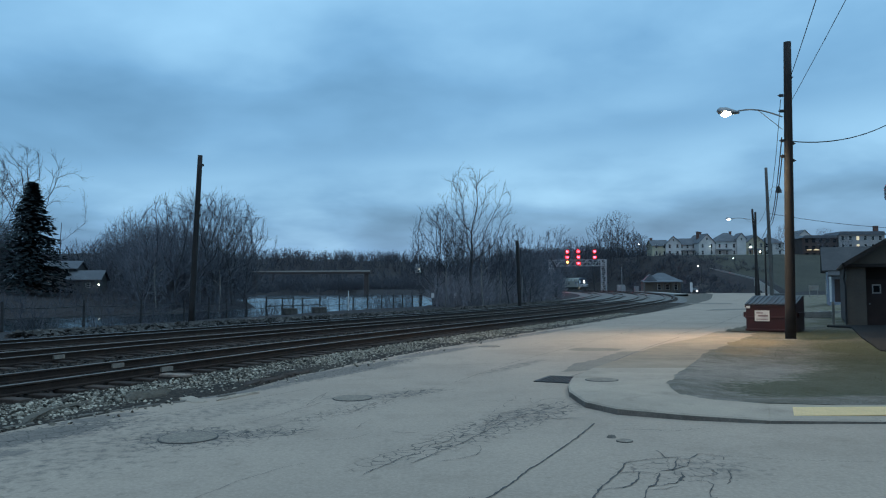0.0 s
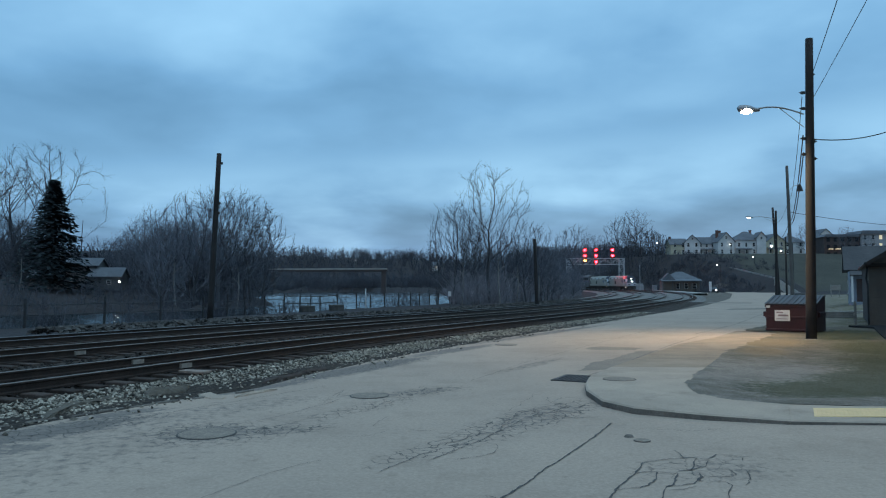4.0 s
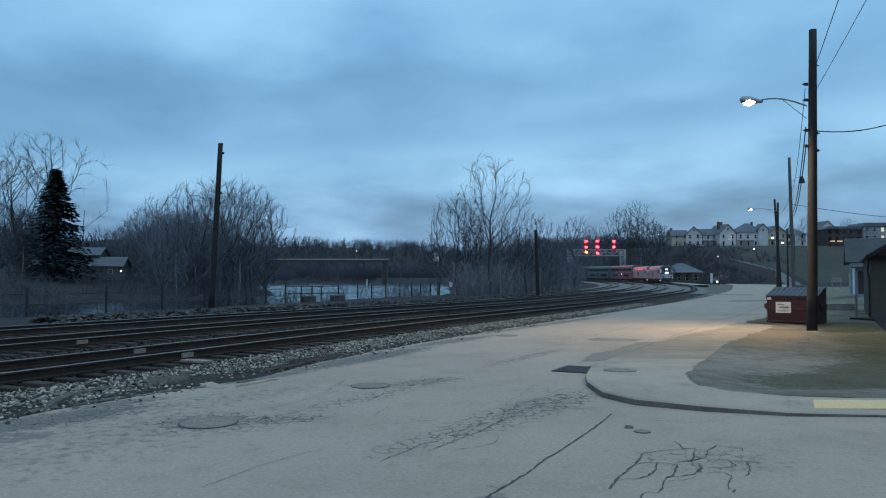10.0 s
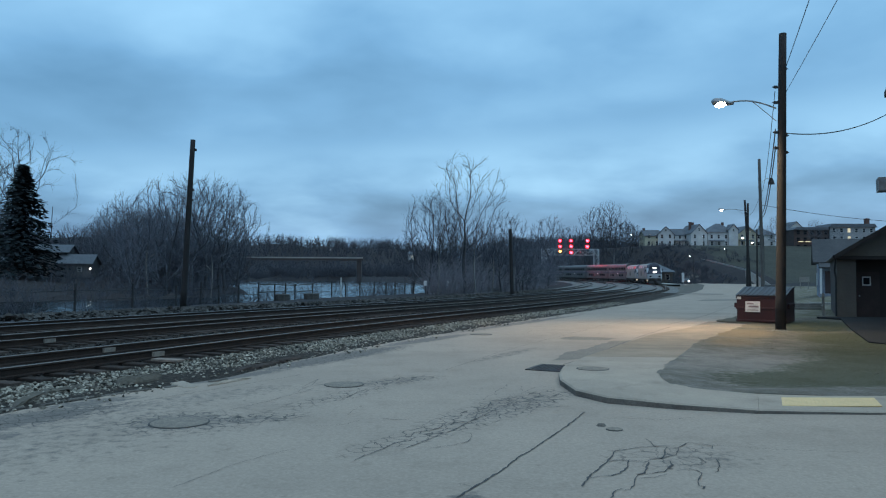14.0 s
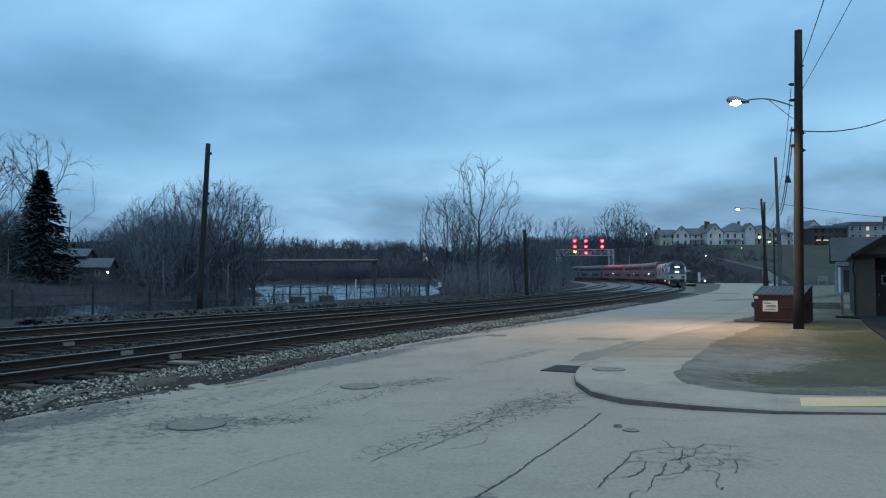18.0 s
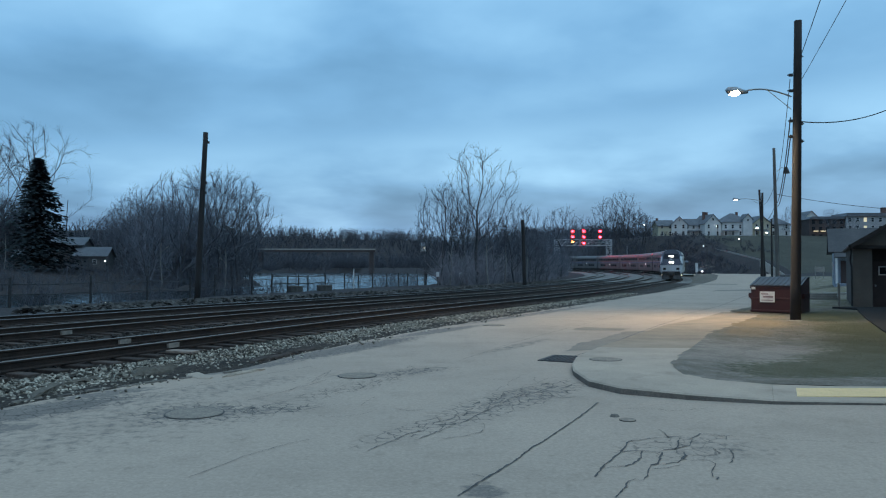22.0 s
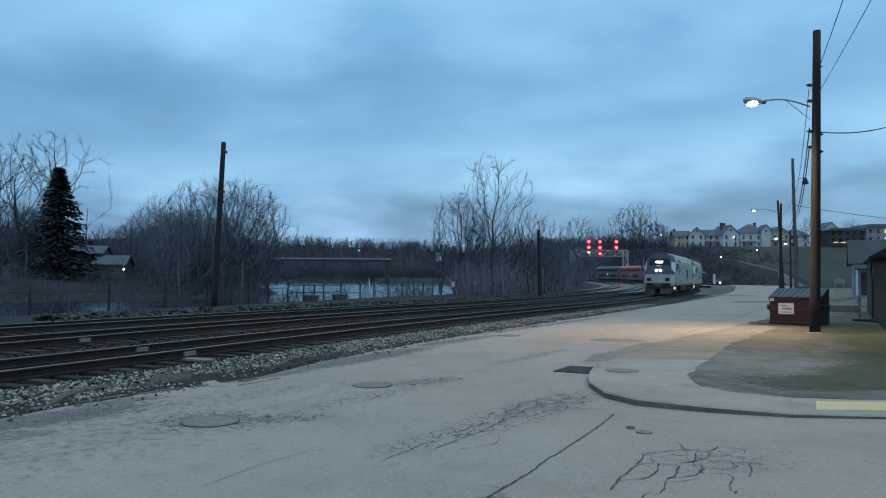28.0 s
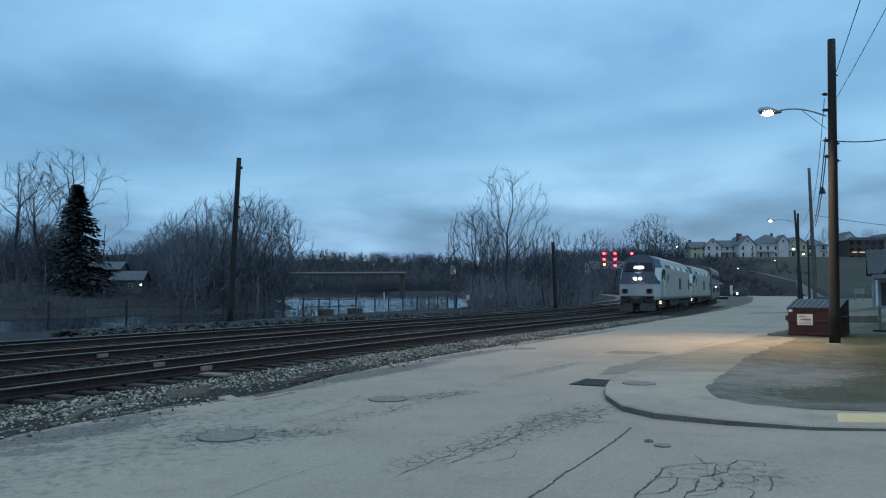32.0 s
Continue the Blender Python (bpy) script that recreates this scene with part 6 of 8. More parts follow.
def house(name, label, x, y, turn, w, d, wall_h, roof_h, wall, roof, kind="gable", windows=(), chimneys=(), porch=None, base=None, door=None, group=""):
    """w along local x, d along local y, front at -y. kind: gable (ridge along x), gable_front (ridge along y), hip."""
    z = gz(x, y) - 0.3 if base is None else base
    ob = thing(name, label, "house", pose(x, y, z) @ pose(0, 0, 0, 0, 0, turn), group=group)
    b = Build()
    W, D = w / 2, d / 2
    if kind == "gable":
        b.prism([(-D, 0), (D, 0), (D, wall_h), (0, wall_h + roof_h), (-D, wall_h)], -W, W, m=pose(0, 0, 0, 0, 0, 90))
    elif kind == "gable_front":
        b.prism([(-W, 0), (W, 0), (W, wall_h), (0, wall_h + roof_h), (-W, wall_h)], -D, D)
    else:
        b.box(-W, W, -D, D, 0, wall_h)
    part("wall", b, wall, ob)
    b, e, t = Build(), 0.45, 0.16
    if kind == "gable":
        k = roof_h / D
        for s in (-1, 1):
            b.plate([(-W - e, s * (D + e), wall_h - e * k + t), (W + e, s * (D + e), wall_h - e * k + t), (W + e, 0, wall_h + roof_h + t), (-W - e, 0, wall_h + roof_h + t)][::-s], t)
    elif kind == "gable_front":
        k = roof_h / W
        for s in (-1, 1):
            b.plate([(s * (W + e), -D - e, wall_h - e * k + t), (s * (W + e), D + e, wall_h - e * k + t), (0, D + e, wall_h + roof_h + t), (0, -D - e, wall_h + roof_h + t)][::s], t)
    else:
        r = max(0.3, W - D)
        top = wall_h + roof_h
        c = [(-W - e, -D - e, wall_h), (W + e, -D - e, wall_h), (W + e, D + e, wall_h), (-W - e, D + e, wall_h), (-r, 0, top), (r, 0, top)]
        b.add(c, [(0, 1, 5, 4), (1, 2, 5), (2, 3, 4, 5), (3, 0, 4), (3, 2, 1, 0)])
    rf = part("roof", b, roof, ob)
    for cx, cy, ch in chimneys:
        b = Build()
        b.box(cx - 0.4, cx + 0.4, cy - 0.4, cy + 0.4, wall_h, wall_h + roof_h + ch)
        b.box(cx - 0.48, cx + 0.48, cy - 0.48, cy + 0.48, wall_h + roof_h + ch - 0.25, wall_h + roof_h + ch)
        part("chimney", b, RED_BRICK, rf)
    for face, u, zc, ww, hh, lit in windows:
        m = pose(u, -D, zc) if face == "front" else pose(-W, u, zc, 0, 0, -90) if face == "left" else pose(W, u, zc, 0, 0, 90)
        window_part(ob, m, ww, hh, lit)
    if door:
        b = Build()
        b.box(door - 0.5, door + 0.5, -D - 0.06, -D + 0.02, 0.3, 2.4)
        part("door", b, DOOR_BROWN, ob)
    if porch:
        px0, px1, pd = porch
        b = Build()
        b.plate([(px0, -D - pd, 2.75), (px1, -D - pd, 2.75), (px1, -D, 3.3), (px0, -D, 3.3)], 0.14)
        pr = part("porch_roof", b, roof, ob)
        n_posts = max(2, int((px1 - px0) / 1.5) + 1)
        for k in range(n_posts):
            xx = px0 + 0.15 + (px1 - px0 - 0.3) * k / (n_posts - 1)
            b = Build()
            b.box(xx - 0.08, xx + 0.08, -D - pd + 0.06, -D - pd + 0.22, 0.0, 2.7)
            part("post", b, TRIM, pr)
        b = Build()
        b.box(px0, px1, -D - pd, -D, 0.0, 0.45)
        part("porch_deck", b, wall, ob)
    return ob


# brown workshop with a porch gable
shop = thing("workshop", "low brown workshop with a tan gable over a dark recessed porch", "building", pose(0, 0, -0.05))
b = Build()
b.box(18.45, 28.2, 34.6, 44.0, 0, 2.85)
part("wall", b, BROWN_WALL, shop, "dark brown boarded wall")
b = Build()
b.box(18.42, 19.28, 33.75, 34.6, 0, 2.75, bev=0.01)
pier = part("corner_wall", b, TAN_SIDING, shop, "tan lap-sided corner wall")
for k in range(17):
    b = Build()
    b.plate([(18.40, 33.73, 0.05 + k * 0.16), (19.30, 33.73, 0.05 + k * 0.16), (19.30, 33.748, 0.20 + k * 0.16), (18.40, 33.748, 0.20 + k * 0.16)], 0.012)
    part("siding_board", b, TAN_SIDING, pier)
b = Build()
b.prism([(18.5, 2.87), (28.1, 2.87), (23.3, 5.6)], 33.68, 33.80)
part("gable", b, TAN_SIDING, shop, "tan gable panel")
b = Build()
b.box(18.3, 28.4, 33.6, 33.85, 2.70, 2.87, bev=0.01)
part("beam", b, BROWN_WALL, shop)
for s in (-1, 1):
    b = Build()
    xe, ze = 23.3 + s * 4.98, 2.9
    pts = [(xe, 33.2, ze), (xe, 44.4, ze), (23.3, 44.4, 5.72), (23.3, 33.2, 5.72)]
    b.plate(pts[::s], 0.16)
    rf = part("roof", b, SHINGLE, shop)
    b = Build()
    pts = [(xe, 33.17, ze - 0.18), (xe, 33.17, ze + 0.02), (23.3, 33.17, 5.74), (23.3, 33.17, 5.52)]
    b.plate(pts[::s], 0.03)
    part("bargeboard", b, BROWN_WALL, rf)
b = Build()
b.box(19.36, 20.46, 34.54, 34.62, 0.02, 2.15, bev=0.01)
dr = part("door", b, DOOR_BROWN, shop, "maroon-brown door with a small square window")
b = Build()
for x0, x1, z0, z1 in ((19.63, 20.05, 1.87, 1.93), (19.63, 20.05, 1.50, 1.56), (19.63, 19.69, 1.56, 1.87), (19.99, 20.05, 1.56, 1.87)):
    b.box(x0, x1, 34.50, 34.545, z0, z1)
part("window_frame", b, TRIM, dr)
b = Build()
b.box(19.68, 20.0, 34.52, 34.55, 1.55, 1.88)
part("pane", b, GLASS, dr)
b = Build()
b.disc((19.5, 34.5, 1.02), (0, 1, 0), 0.04, 0.08, 10)
part("handle", b, STEEL, dr)
b = Build()
b.tube([(18.34, 33.4, 2.74), (18.35, 33.5, 2.6), (18.3, 33.66, 2.2), (18.36, 33.68, 1.9), (18.36, 33.68, 0.1)], 0.05, 8)
part("downpipe", b, DARK_STEEL, shop)
b = Build()
b.tube([(18.27, 33.2, 2.84), (18.27, 44.4, 2.84)], 0.07, 8)
part("gutter", b, DARK_STEEL, shop)
for o in shop.children_recursive:  # the side walls follow the street, the front does not
    for v in o.data.vertices:
        v.co.x += 0.505 * (v.co.y - 33.7)
drive = [(17.4, 33.6), (17.7, 32.1), (14.6, 25.9), (11.95, 20.3), (12.1, 19.7), (25, 19.4), (27, 33.6)]
b = Build()
b.add([(x, y, z) for z in (0.035, -0.16) for x, y in drive], [tuple(range(7)), tuple(range(13, 6, -1))] + [(k, 7 + k, 7 + (k + 1) % 7, (k + 1) % 7) for k in range(7)])
thing("driveway", "dark asphalt driveway before the workshop", "driveway", kind="structure", build=b, mats=ASPHALT)

b = Build()
for k in range(3):
    b.box(0, 2.4, -0.12 + k * 0.004, 0.12 - k * 0.004, 0.012 + k * 0.13, 0.13 + k * 0.13, bev=0.015)
thing("timber_edging", "low stack of pale squared timbers at the edge of the lot", "timber", pose(21.4, 45.9, gz(21.9, 45.6) + 0.02) @ pose(0, 0, 0, 0, 0, -24), build=b, mats=POLE_GREY)

# pale timber handrail beside the workshop
rail_ob = thing("timber_handrail", "short pale timber handrail beside the workshop", "handrail", pose(18.1, 34.3, 0.0) @ pose(0, 0, 0, 0, 0, -26.8))
for k in range(4):
    b = Build()
    b.box(-0.04, 0.04, k * 0.62 - 0.04, k * 0.62 + 0.04, 0, 1.0 + (0.06 if k % 3 == 0 else 0))
    part("post", b, POLE_GREY, rail_ob)
for z in (0.45, 0.95):
    b = Build()
    b.box(-0.06, -0.03, -0.1, 2.0, z - 0.05, z + 0.05)
    part("board", b, POLE_GREY, rail_ob)

# tall banded brick building along the side street
hd = Vector((0.4508, 0.8926, 0))
out = Vector((-0.8926, 0.4508, 0))
striped = thing("brick_building", "tall brick building banded in pale and dark courses", "building", pose(18.93, 30.5, -0.1) @ pose(0, 0, 0, 0, 0, -26.8))
b = Build()
b.box(0, 12, -18.5, 0, 0, 9.55)
part("wall", b, DARK_BRICK, striped, "dark brown brick wall")
for k in range(20):
    z = 0.28 + k * 0.47
    b = Build()
    b.box(-0.012, 12.0, -18.5, 0.012, z, z + 0.22)
    part("band", b, PALE_BAND, striped, "pale stone course")
b = Build()
b.box(-0.12, 12.1, -18.6, 0.12, 9.5, 9.75, bev=0.02)
part("coping", b, DARK_BRICK, striped)
b = Build()
b.box(-0.5, 0.0, -1.05, -0.3, 5.45, 6.02, bev=0.02)
ac = part("air_conditioner", b, STEEL, striped, "grey window air conditioner")
for k in range(5):
    b = Build()
    b.box(-0.515, -0.5, -1.0, -0.35, 5.54 + k * 0.09, 5.57 + k * 0.09)
    part("grille_slat", b, DARK_STEEL, ac)
for row, z in enumerate((8.35, 7.35)):
    for k in range(9):
        b = Build()
        b.box(-0.05, -0.012, -1.2 - k * 0.62 - 0.2, -1.2 - k * 0.62 + 0.2, z, z + 0.62, bev=0.008)
        part("letter_bar", b, PALE_BAND, striped, "pale raised lettering on the wall")
for y in (-1.1, -5.0, -9.0, -13):
    for z in (1.6, 5.0):
        if y == -1.1 and z == 5.0:
            continue
        window_part(striped, pose(-0.01, y, z + 0.5, 0, 0, -90), 1.0, 1.5)

# small blue-grey house and what stands before it
blue = house("cottage", "small blue-grey sided cottage with a white porch", 38.05, 65.6, -26, 7.0, 6.0, 3.3, 1.9, BLUE_WALL, SHINGLE, "gable",
             [("front", 1.6, 1.6, 0.9, 1.2, False), ("left", 0.5, 1.7, 0.9, 1.2, False)], porch=(-3.5, -1.7, 1.2), door=-2.5)
b = Build()
b.box(-0.8, 0.8, -0.6, 0.6, 0, 1.35, bev=0.05)
thing("utility_box", "dark green utility box at the edge of the lot", "utility box", pose(36.2, 78.5, gz(36.2, 78.5)), build=b, mats=GREY_WALL)
for k in range(4):
    b = Build()
    b.prism([(-0.9, 0), (0.9, 0), (0.84, 0.16), (-0.84, 0.16)], -0.14, 0.14)
    ob = thing("parking_block", "pale concrete parking block on the gravel lot", "parking block", pose(24.2 + k * 2.05, 49.6 + 0.45 * k, gz(24.4 + k * 2, 50 + k * 0.4) + 0.02) @ pose(0, 0, 0, 0, 0, 12), group="parking blocks", build=b, mats=CONCRETE)
board = thing("sign_board", "plain pale board on two short posts", "sign", pose(55.2, 110, gz(55, 110)))
b = Build()
b.box(-0.75, 0.75, -0.03, 0.03, 1.0, 1.75)
part("panel", b, POLE_GREY, board)
for x in (-0.6, 0.6):
    b = Build()
    b.box(x - 0.05, x + 0.05, 0.03, 0.1, 0, 1.8)
    part("post", b, POLE_GREY, board)

# houses on the hill
HILL = "houses on the hill"
two = lambda xs, rows=(1.9, 4.6): [("front", x, z, 0.95, 1.6, False) for x in xs for z in rows]
house("hill_house", "small cream clapboard house on the hill", 87.4, 300, 0, 6.5, 8, 4.9, 2.4, CREAM_WALL, GREY_ROOF, "gable", two((-1.6, 1.6)), [(-2.6, 0, 0.9)], base=14.0, group=HILL)
house("hill_house", "white two-storey house with a gable end and porch", 93.2, 299, -12, 6.0, 9, 5.6, 2.9, WHITE_WALL, GREY_ROOF, "gable_front", two((-1.5, 1.5)) + [("front", 0, 7.0, 0.7, 0.9, False)], base=14.0, group=HILL)
house("hill_house", "white house wing with a long grey roof", 98.8, 301, 0, 8.0, 7, 5.3, 2.6, WHITE_WALL, GREY_ROOF, "gable", two((-2.4, 0, 2.4)), porch=(-3.5, 3.0, 2), base=14.0, group=HILL)
house("hill_house", "white gabled house with two chimneys", 104.6, 299, 10, 7.0, 10, 5.9, 3.5, WHITE_WALL, GREY_ROOF, "gable_front", two((-1.9, 1.9)) + [("front", 0, 7.4, 0.9, 1.1, False)], [(-1.8, -1, 1.2), (1.6, 3, 1.4)], base=14.0, group=HILL)
house("hill_house", "large white house with a hipped grey roof and dark porch", 115.0, 300, 0, 11.5, 10, 6.3, 3.9, WHITE_WALL, GREY_ROOF, "hip", two((-4.2, -1.4, 1.6, 4.2)), [(2.5, 1, 0.6)], (-5.6, 0.5, 2.4), base=14.0, group=HILL)
house("dormer", "gabled dormer bay on a hillside house", 119.3, 296.6, 0, 3.6, 5, 7.6, 2.0, WHITE_WALL, GREY_ROOF, "gable_front", [("front", 0, 7.2, 0.8, 1.0, False)], base=14.0, group=HILL)
house("hill_house", "tan two-storey house with a lit porch lamp", 125.5, 300, 0, 8.0, 9, 5.4, 3.4, CREAM_WALL, GREY_ROOF, "gable_front", two((-2.2, 2.2)), base=14.2, group=HILL, porch=(-3.6, 2.0, 2.0))
house("hill_house", "grey-roofed house behind the poles", 133.5, 302, 0, 8.5, 9, 5.4, 3.2, WHITE_WALL, GREY_ROOF, "hip", two((-2.6, 2.6)), [(0, 0, 0.8)], base=14.2, group=HILL)
house("hill_house", "white house with a steep roof at the hill's edge", 160, 330, 0, 9, 9, 6, 4.2, WHITE_WALL, GREY_ROOF, "gable_front", two((-2, 2)), base=17, group=HILL)
apt = thing("apartment_block", "long pale flat-roofed apartment block with lit windows", "apartment block", pose(149.5, 279, 11.6))
b = Build()
b.box(-2, 15, -5, 6, 0, 9.6)
part("wall", b, APT_WALL, apt, "pale rendered wall")
b = Build()
b.box(-15.2, -2, -4, 6, 0, 8.6)
part("wall", b, DARK_BRICK, apt, "dark brick wing")
b = Build()
b.prism([(-15.6, 8.6), (-1.8, 8.6), (-2.2, 9.6), (-14.4, 9.6)], -4.6, 6.3)
b.prism([(-2.5, 9.6), (15.5, 9.6), (14.6, 10.9), (-1.6, 10.9)], -5.5, 6.3)
part("roof", b, GREY_ROOF, apt)
b = Build()
b.box(13.2, 14.6, -2, -0.6, 10.9, 13.2)
part("chimney", b, RED_BRICK, apt)
for k in range(5):
    for j, z in enumerate((2.2, 5.0, 7.6)):
        window_part(apt, pose(-13.6 + k * 2.6, -4.0, z), 1.3, 1.5, False, DARK_STEEL)
for k in range(6):
    for z in (2.4, 5.4, 8.4):
        window_part(apt, pose(-0.6 + k * 2.8, -5.0, z), 1.2, 1.6, (k, z) in ((2, 5.4), (2, 8.4)))
b = Build()
b.box(-13.6, -12.2, -4.9, -4.1, 4.0, 4.3)
part("porch_light_strip", b, WINDOW_LIT, apt, "lit porch strip")
b = Build()
b.box(-11.0, -9.4, -4.9, -4.1, 4.0, 4.3)
part("porch_light_strip", b, WINDOW_LIT, apt, "lit porch strip")

# station
stn = house("station", "small tan railway station with a grey hipped roof and canopy", 61.0, 207, -8, 9.6, 8, 3.1, 2.4, TAN_SIDING, GREY_ROOF, "hip",
            [("front", -1.0, 1.5, 1.0, 1.6, False), ("front", 1.2, 1.5, 1.0, 1.6, False), ("front", 3.4, 1.5, 1.0, 1.6, False)], base=0.62)
b = Build()
b.plate([(-5.6, -6.4, 2.9), (5.0, -6.4, 2.9), (5.0, -3.9, 3.4), (-5.6, -3.9, 3.4)], 0.16)
can = part("canopy", b, GREY_ROOF, stn, "platform canopy")
for k in range(5):
    b = Build()
    b.box(-5.3 + k * 2.5, -5.1 + k * 2.5, -6.2, -6.0, 0, 2.85)
    part("post", b, GREY_WALL, can)
b = Build()
b.prism([(-5.4, 3.1), (-1.6, 3.1), (-3.5, 5.0)], -5.2, -1)
part("cross_gable", b, GREY_ROOF, stn)
s0 = s_at_y(160)
pv, pf = [], []
ss = np.arange(s_at_y(150), s_at_y(214), 2.0)
for s in ss:
    for o, z in ((-1.9, -0.2), (-1.9, 0.32), (-4.6, 0.34), (-4.6, -0.2)):
        p = beside(s, o)
        pv.append((p[0], p[1], float(land(p[1])) + z))
for j in range(len(ss) - 1):
    for k in range(3):
        pf.append((j * 4 + k, j * 4 + k + 1, j * 4 + 5 + k, j * 4 + 4 + k))
b = Build()
b.add(pv, pf)
thing("platform", "low pale concrete station platform", "platform", kind="structure", build=b, mats=CONCRETE)

for x, y, w, h, lab in ((46.9 + 8.5, 228, 1.6, 1.7, "grey railway relay cabinet"), (57.8, 221, 1.2, 1.8, "pale railway relay cabinet"), (59.6, 216, 0.8, 1.5, "small grey trackside cabinet"), (56.8, 236, 2.4, 2.2, "large grey trackside hut")):
    ob = thing("relay_cabinet", lab + " on a plinth", "cabinet", pose(x, y, gz(x, y) + 0.05), group="trackside cabinets")
    b = Build()
    b.box(-w / 2, w / 2, -0.5, 0.5, 0.1, h, bev=0.03)
    part("case", b, STEEL, ob)
    b = Build()
    b.box(-w / 2 + 0.08, -0.02, -0.53, -0.5, 0.2, h - 0.1)
    part("door", b, STEEL, ob)
    b = Build()
    b.box(-w / 2 - 0.08, w / 2 + 0.08, -0.58, 0.58, 0, 0.1)
    part("plinth", b, CONCRETE, ob)

b = Build()
b.tube([(0, 0, 0), (0, 0, 7.6)], [0.12, 0.07], 8)
thing("slender_mast", "slender pale steel mast beside the tracks", "mast", pose(52.3, 216, gz(57, 216)), build=b, mats=STEEL)
post = thing("marker_post", "white station marker post beside the street", "sign post", pose(58.8, 175, gz(58.8, 175)))
b = Build()
b.box(-0.28, 0.28, -0.1, 0.1, 0.6, 2.8, bev=0.02)
part("panel", b, PAPER, post)
b = Build()
b.box(-0.08, 0.08, -0.06, 0.06, 0, 0.6)
part("foot", b, STEEL, post)


def far_lamp(x, y, top, arm, lit, label):
    z = gz(x, y)
    ob = thing("street_lamp", label, "street lamp", pose(x, y, z), group="distant lamps")
    b = Build()
    b.tube([(0, 0, -0.2), (0, 0, top - z)], [0.1, 0.06], 6)
    part("post", b, DARK_STEEL, ob)
    b = Build()
    b.tube([(0, 0, top - z), (-arm, 0, top - z + 0.1)], 0.05, 6)
    part("arm", b, DARK_STEEL, ob)
    b = Build()
    b.tube([(-arm, 0, top - z + 0.12), (-arm, 0, top - z - 0.12)], [0.15, 0.08], 8)
    part("lamp_glass", b, lit, ob, "glowing lamp glass")


LAMP_FAR = glow("distant_lamp_glass", (1.0, 0.95, 0.85), 12.0)
far_lamp(75.3, 215, 8.2, 1.0, LAMP_FAR, "lit street lamp on the hillside")
far_lamp(95, 240, 11.4, 0.6, LAMP_FAR, "lit street lamp on the hillside")
far_lamp(106.9, 293, 18.5, 0.4, LAMP_FAR, "lit lamp before the hill houses")
far_lamp(74.8, 280, 18.4, 0.4, LAMP_FAR, "lit lamp before the hill trees")
far_lamp(-79.4, 560, 22.6, 0.6, LAMP_FAR, "lit lamp on the far bridge")
far_lamp(12.7, 300, 13.0, 0.3, LAMP_FAR, "lit lamp among the far trees")
far_lamp(-62.7, 135, 3.0, 0.3, LAMP_FAR, "lit yard lamp by the river house")

# parked car with its lamps on
PAINT = material("dark_grey_car_paint", (0.06, 0.063, 0.07), 0.3, metal=0.4, scale=1, bump=0, speckle=0.05)
car = thing("parked_car", "dark parked car with bright headlamps near the station", "car", pose(61.6, 181, gz(61.6, 181) + 0.06) @ pose(0, 0, 0, 0, 0, -40))
b = Build()
side = [(-2.2, 0.35), (2.2, 0.35), (2.25, 0.75), (1.2, 0.95), (0.55, 1.42), (-1.1, 1.42), (-1.9, 0.98), (-2.25, 0.9)]
b.prism(side, -0.85, 0.85, m=pose(0, 0, 0, 0, 0, 90))
part("body", b, PAINT, car)
b = Build()
b.prism([(1.22, 0.97), (0.58, 1.38), (-1.08, 1.38), (-1.82, 1.0)], -0.86, 0.86, m=pose(0, 0, 0, 0, 0, 90))
part("windows", b, GLASS, car)
for sx in (-0.78, 0.78):
    for y in (-1.4, 1.4):
        b = Build()
        b.disc((sx, y, 0.32), (1, 0, 0), 0.32, 0.2, 16)
        part("wheel", b, CABLE, car)
for sx in (-0.6, 0.6):
    b = Build()
    b.disc((sx, -2.24, 0.68), (0, 1, 0), 0.13, 0.08, 12)
    part("headlamp", b, CAR_LAMP, car, "bright headlamp")
for y in (2.26,):
    for sx in (-0.6, 0.6):
        b = Build()
        b.disc((sx, y, 0.7), (0, 1, 0), 0.12, 0.06, 12)
        part("tail_lamp", b, STRIPE_R, car)
# give the headlamps to the end that faces the street
car.matrix_basis = car.matrix_basis @ pose(0, 0, 0, 0, 0, 20)

# hillside road with its parapet, and a retaining wall
def hill_wall(name, label, pts, h, mat, drop=1.5):
    b = Build()
    for (x0, y0, z0), (x1, y1, z1) in zip(pts[:-1], pts[1:]):
        b.add([(x0, y0, z0 - drop), (x1, y1, z1 - drop), (x1, y1, z1 + h), (x0, y0, z0 + h), (x0, y0 + 0.4, z0 - drop), (x1, y1 + 0.4, z1 - drop), (x1, y1 + 0.4, z1 + h), (x0, y0 + 0.4, z0 + h)],
              [(0, 1, 2, 3), (5, 4, 7, 6), (3, 2, 6, 7), (0, 3, 7, 4), (1, 5, 6, 2)])
    return thing(name, label, "wall", kind="structure", build=b, mats=mat)


hill_wall("parapet_wall", "pale parapet of the road climbing the hillside", [(88.4, 275, 11.2), (86.5, 250, 9.0), (84.5, 222, 6.6), (82.3, 195, 3.95)], 0.35, CONCRETE, 0.3)
hill_wall("retaining_wall", "pale concrete retaining wall at the foot of the hill", [(71.8, 170, 3.6), (70.2, 160, 1.8), (68.5, 150, 0.0)], 0.5, CONCRETE)

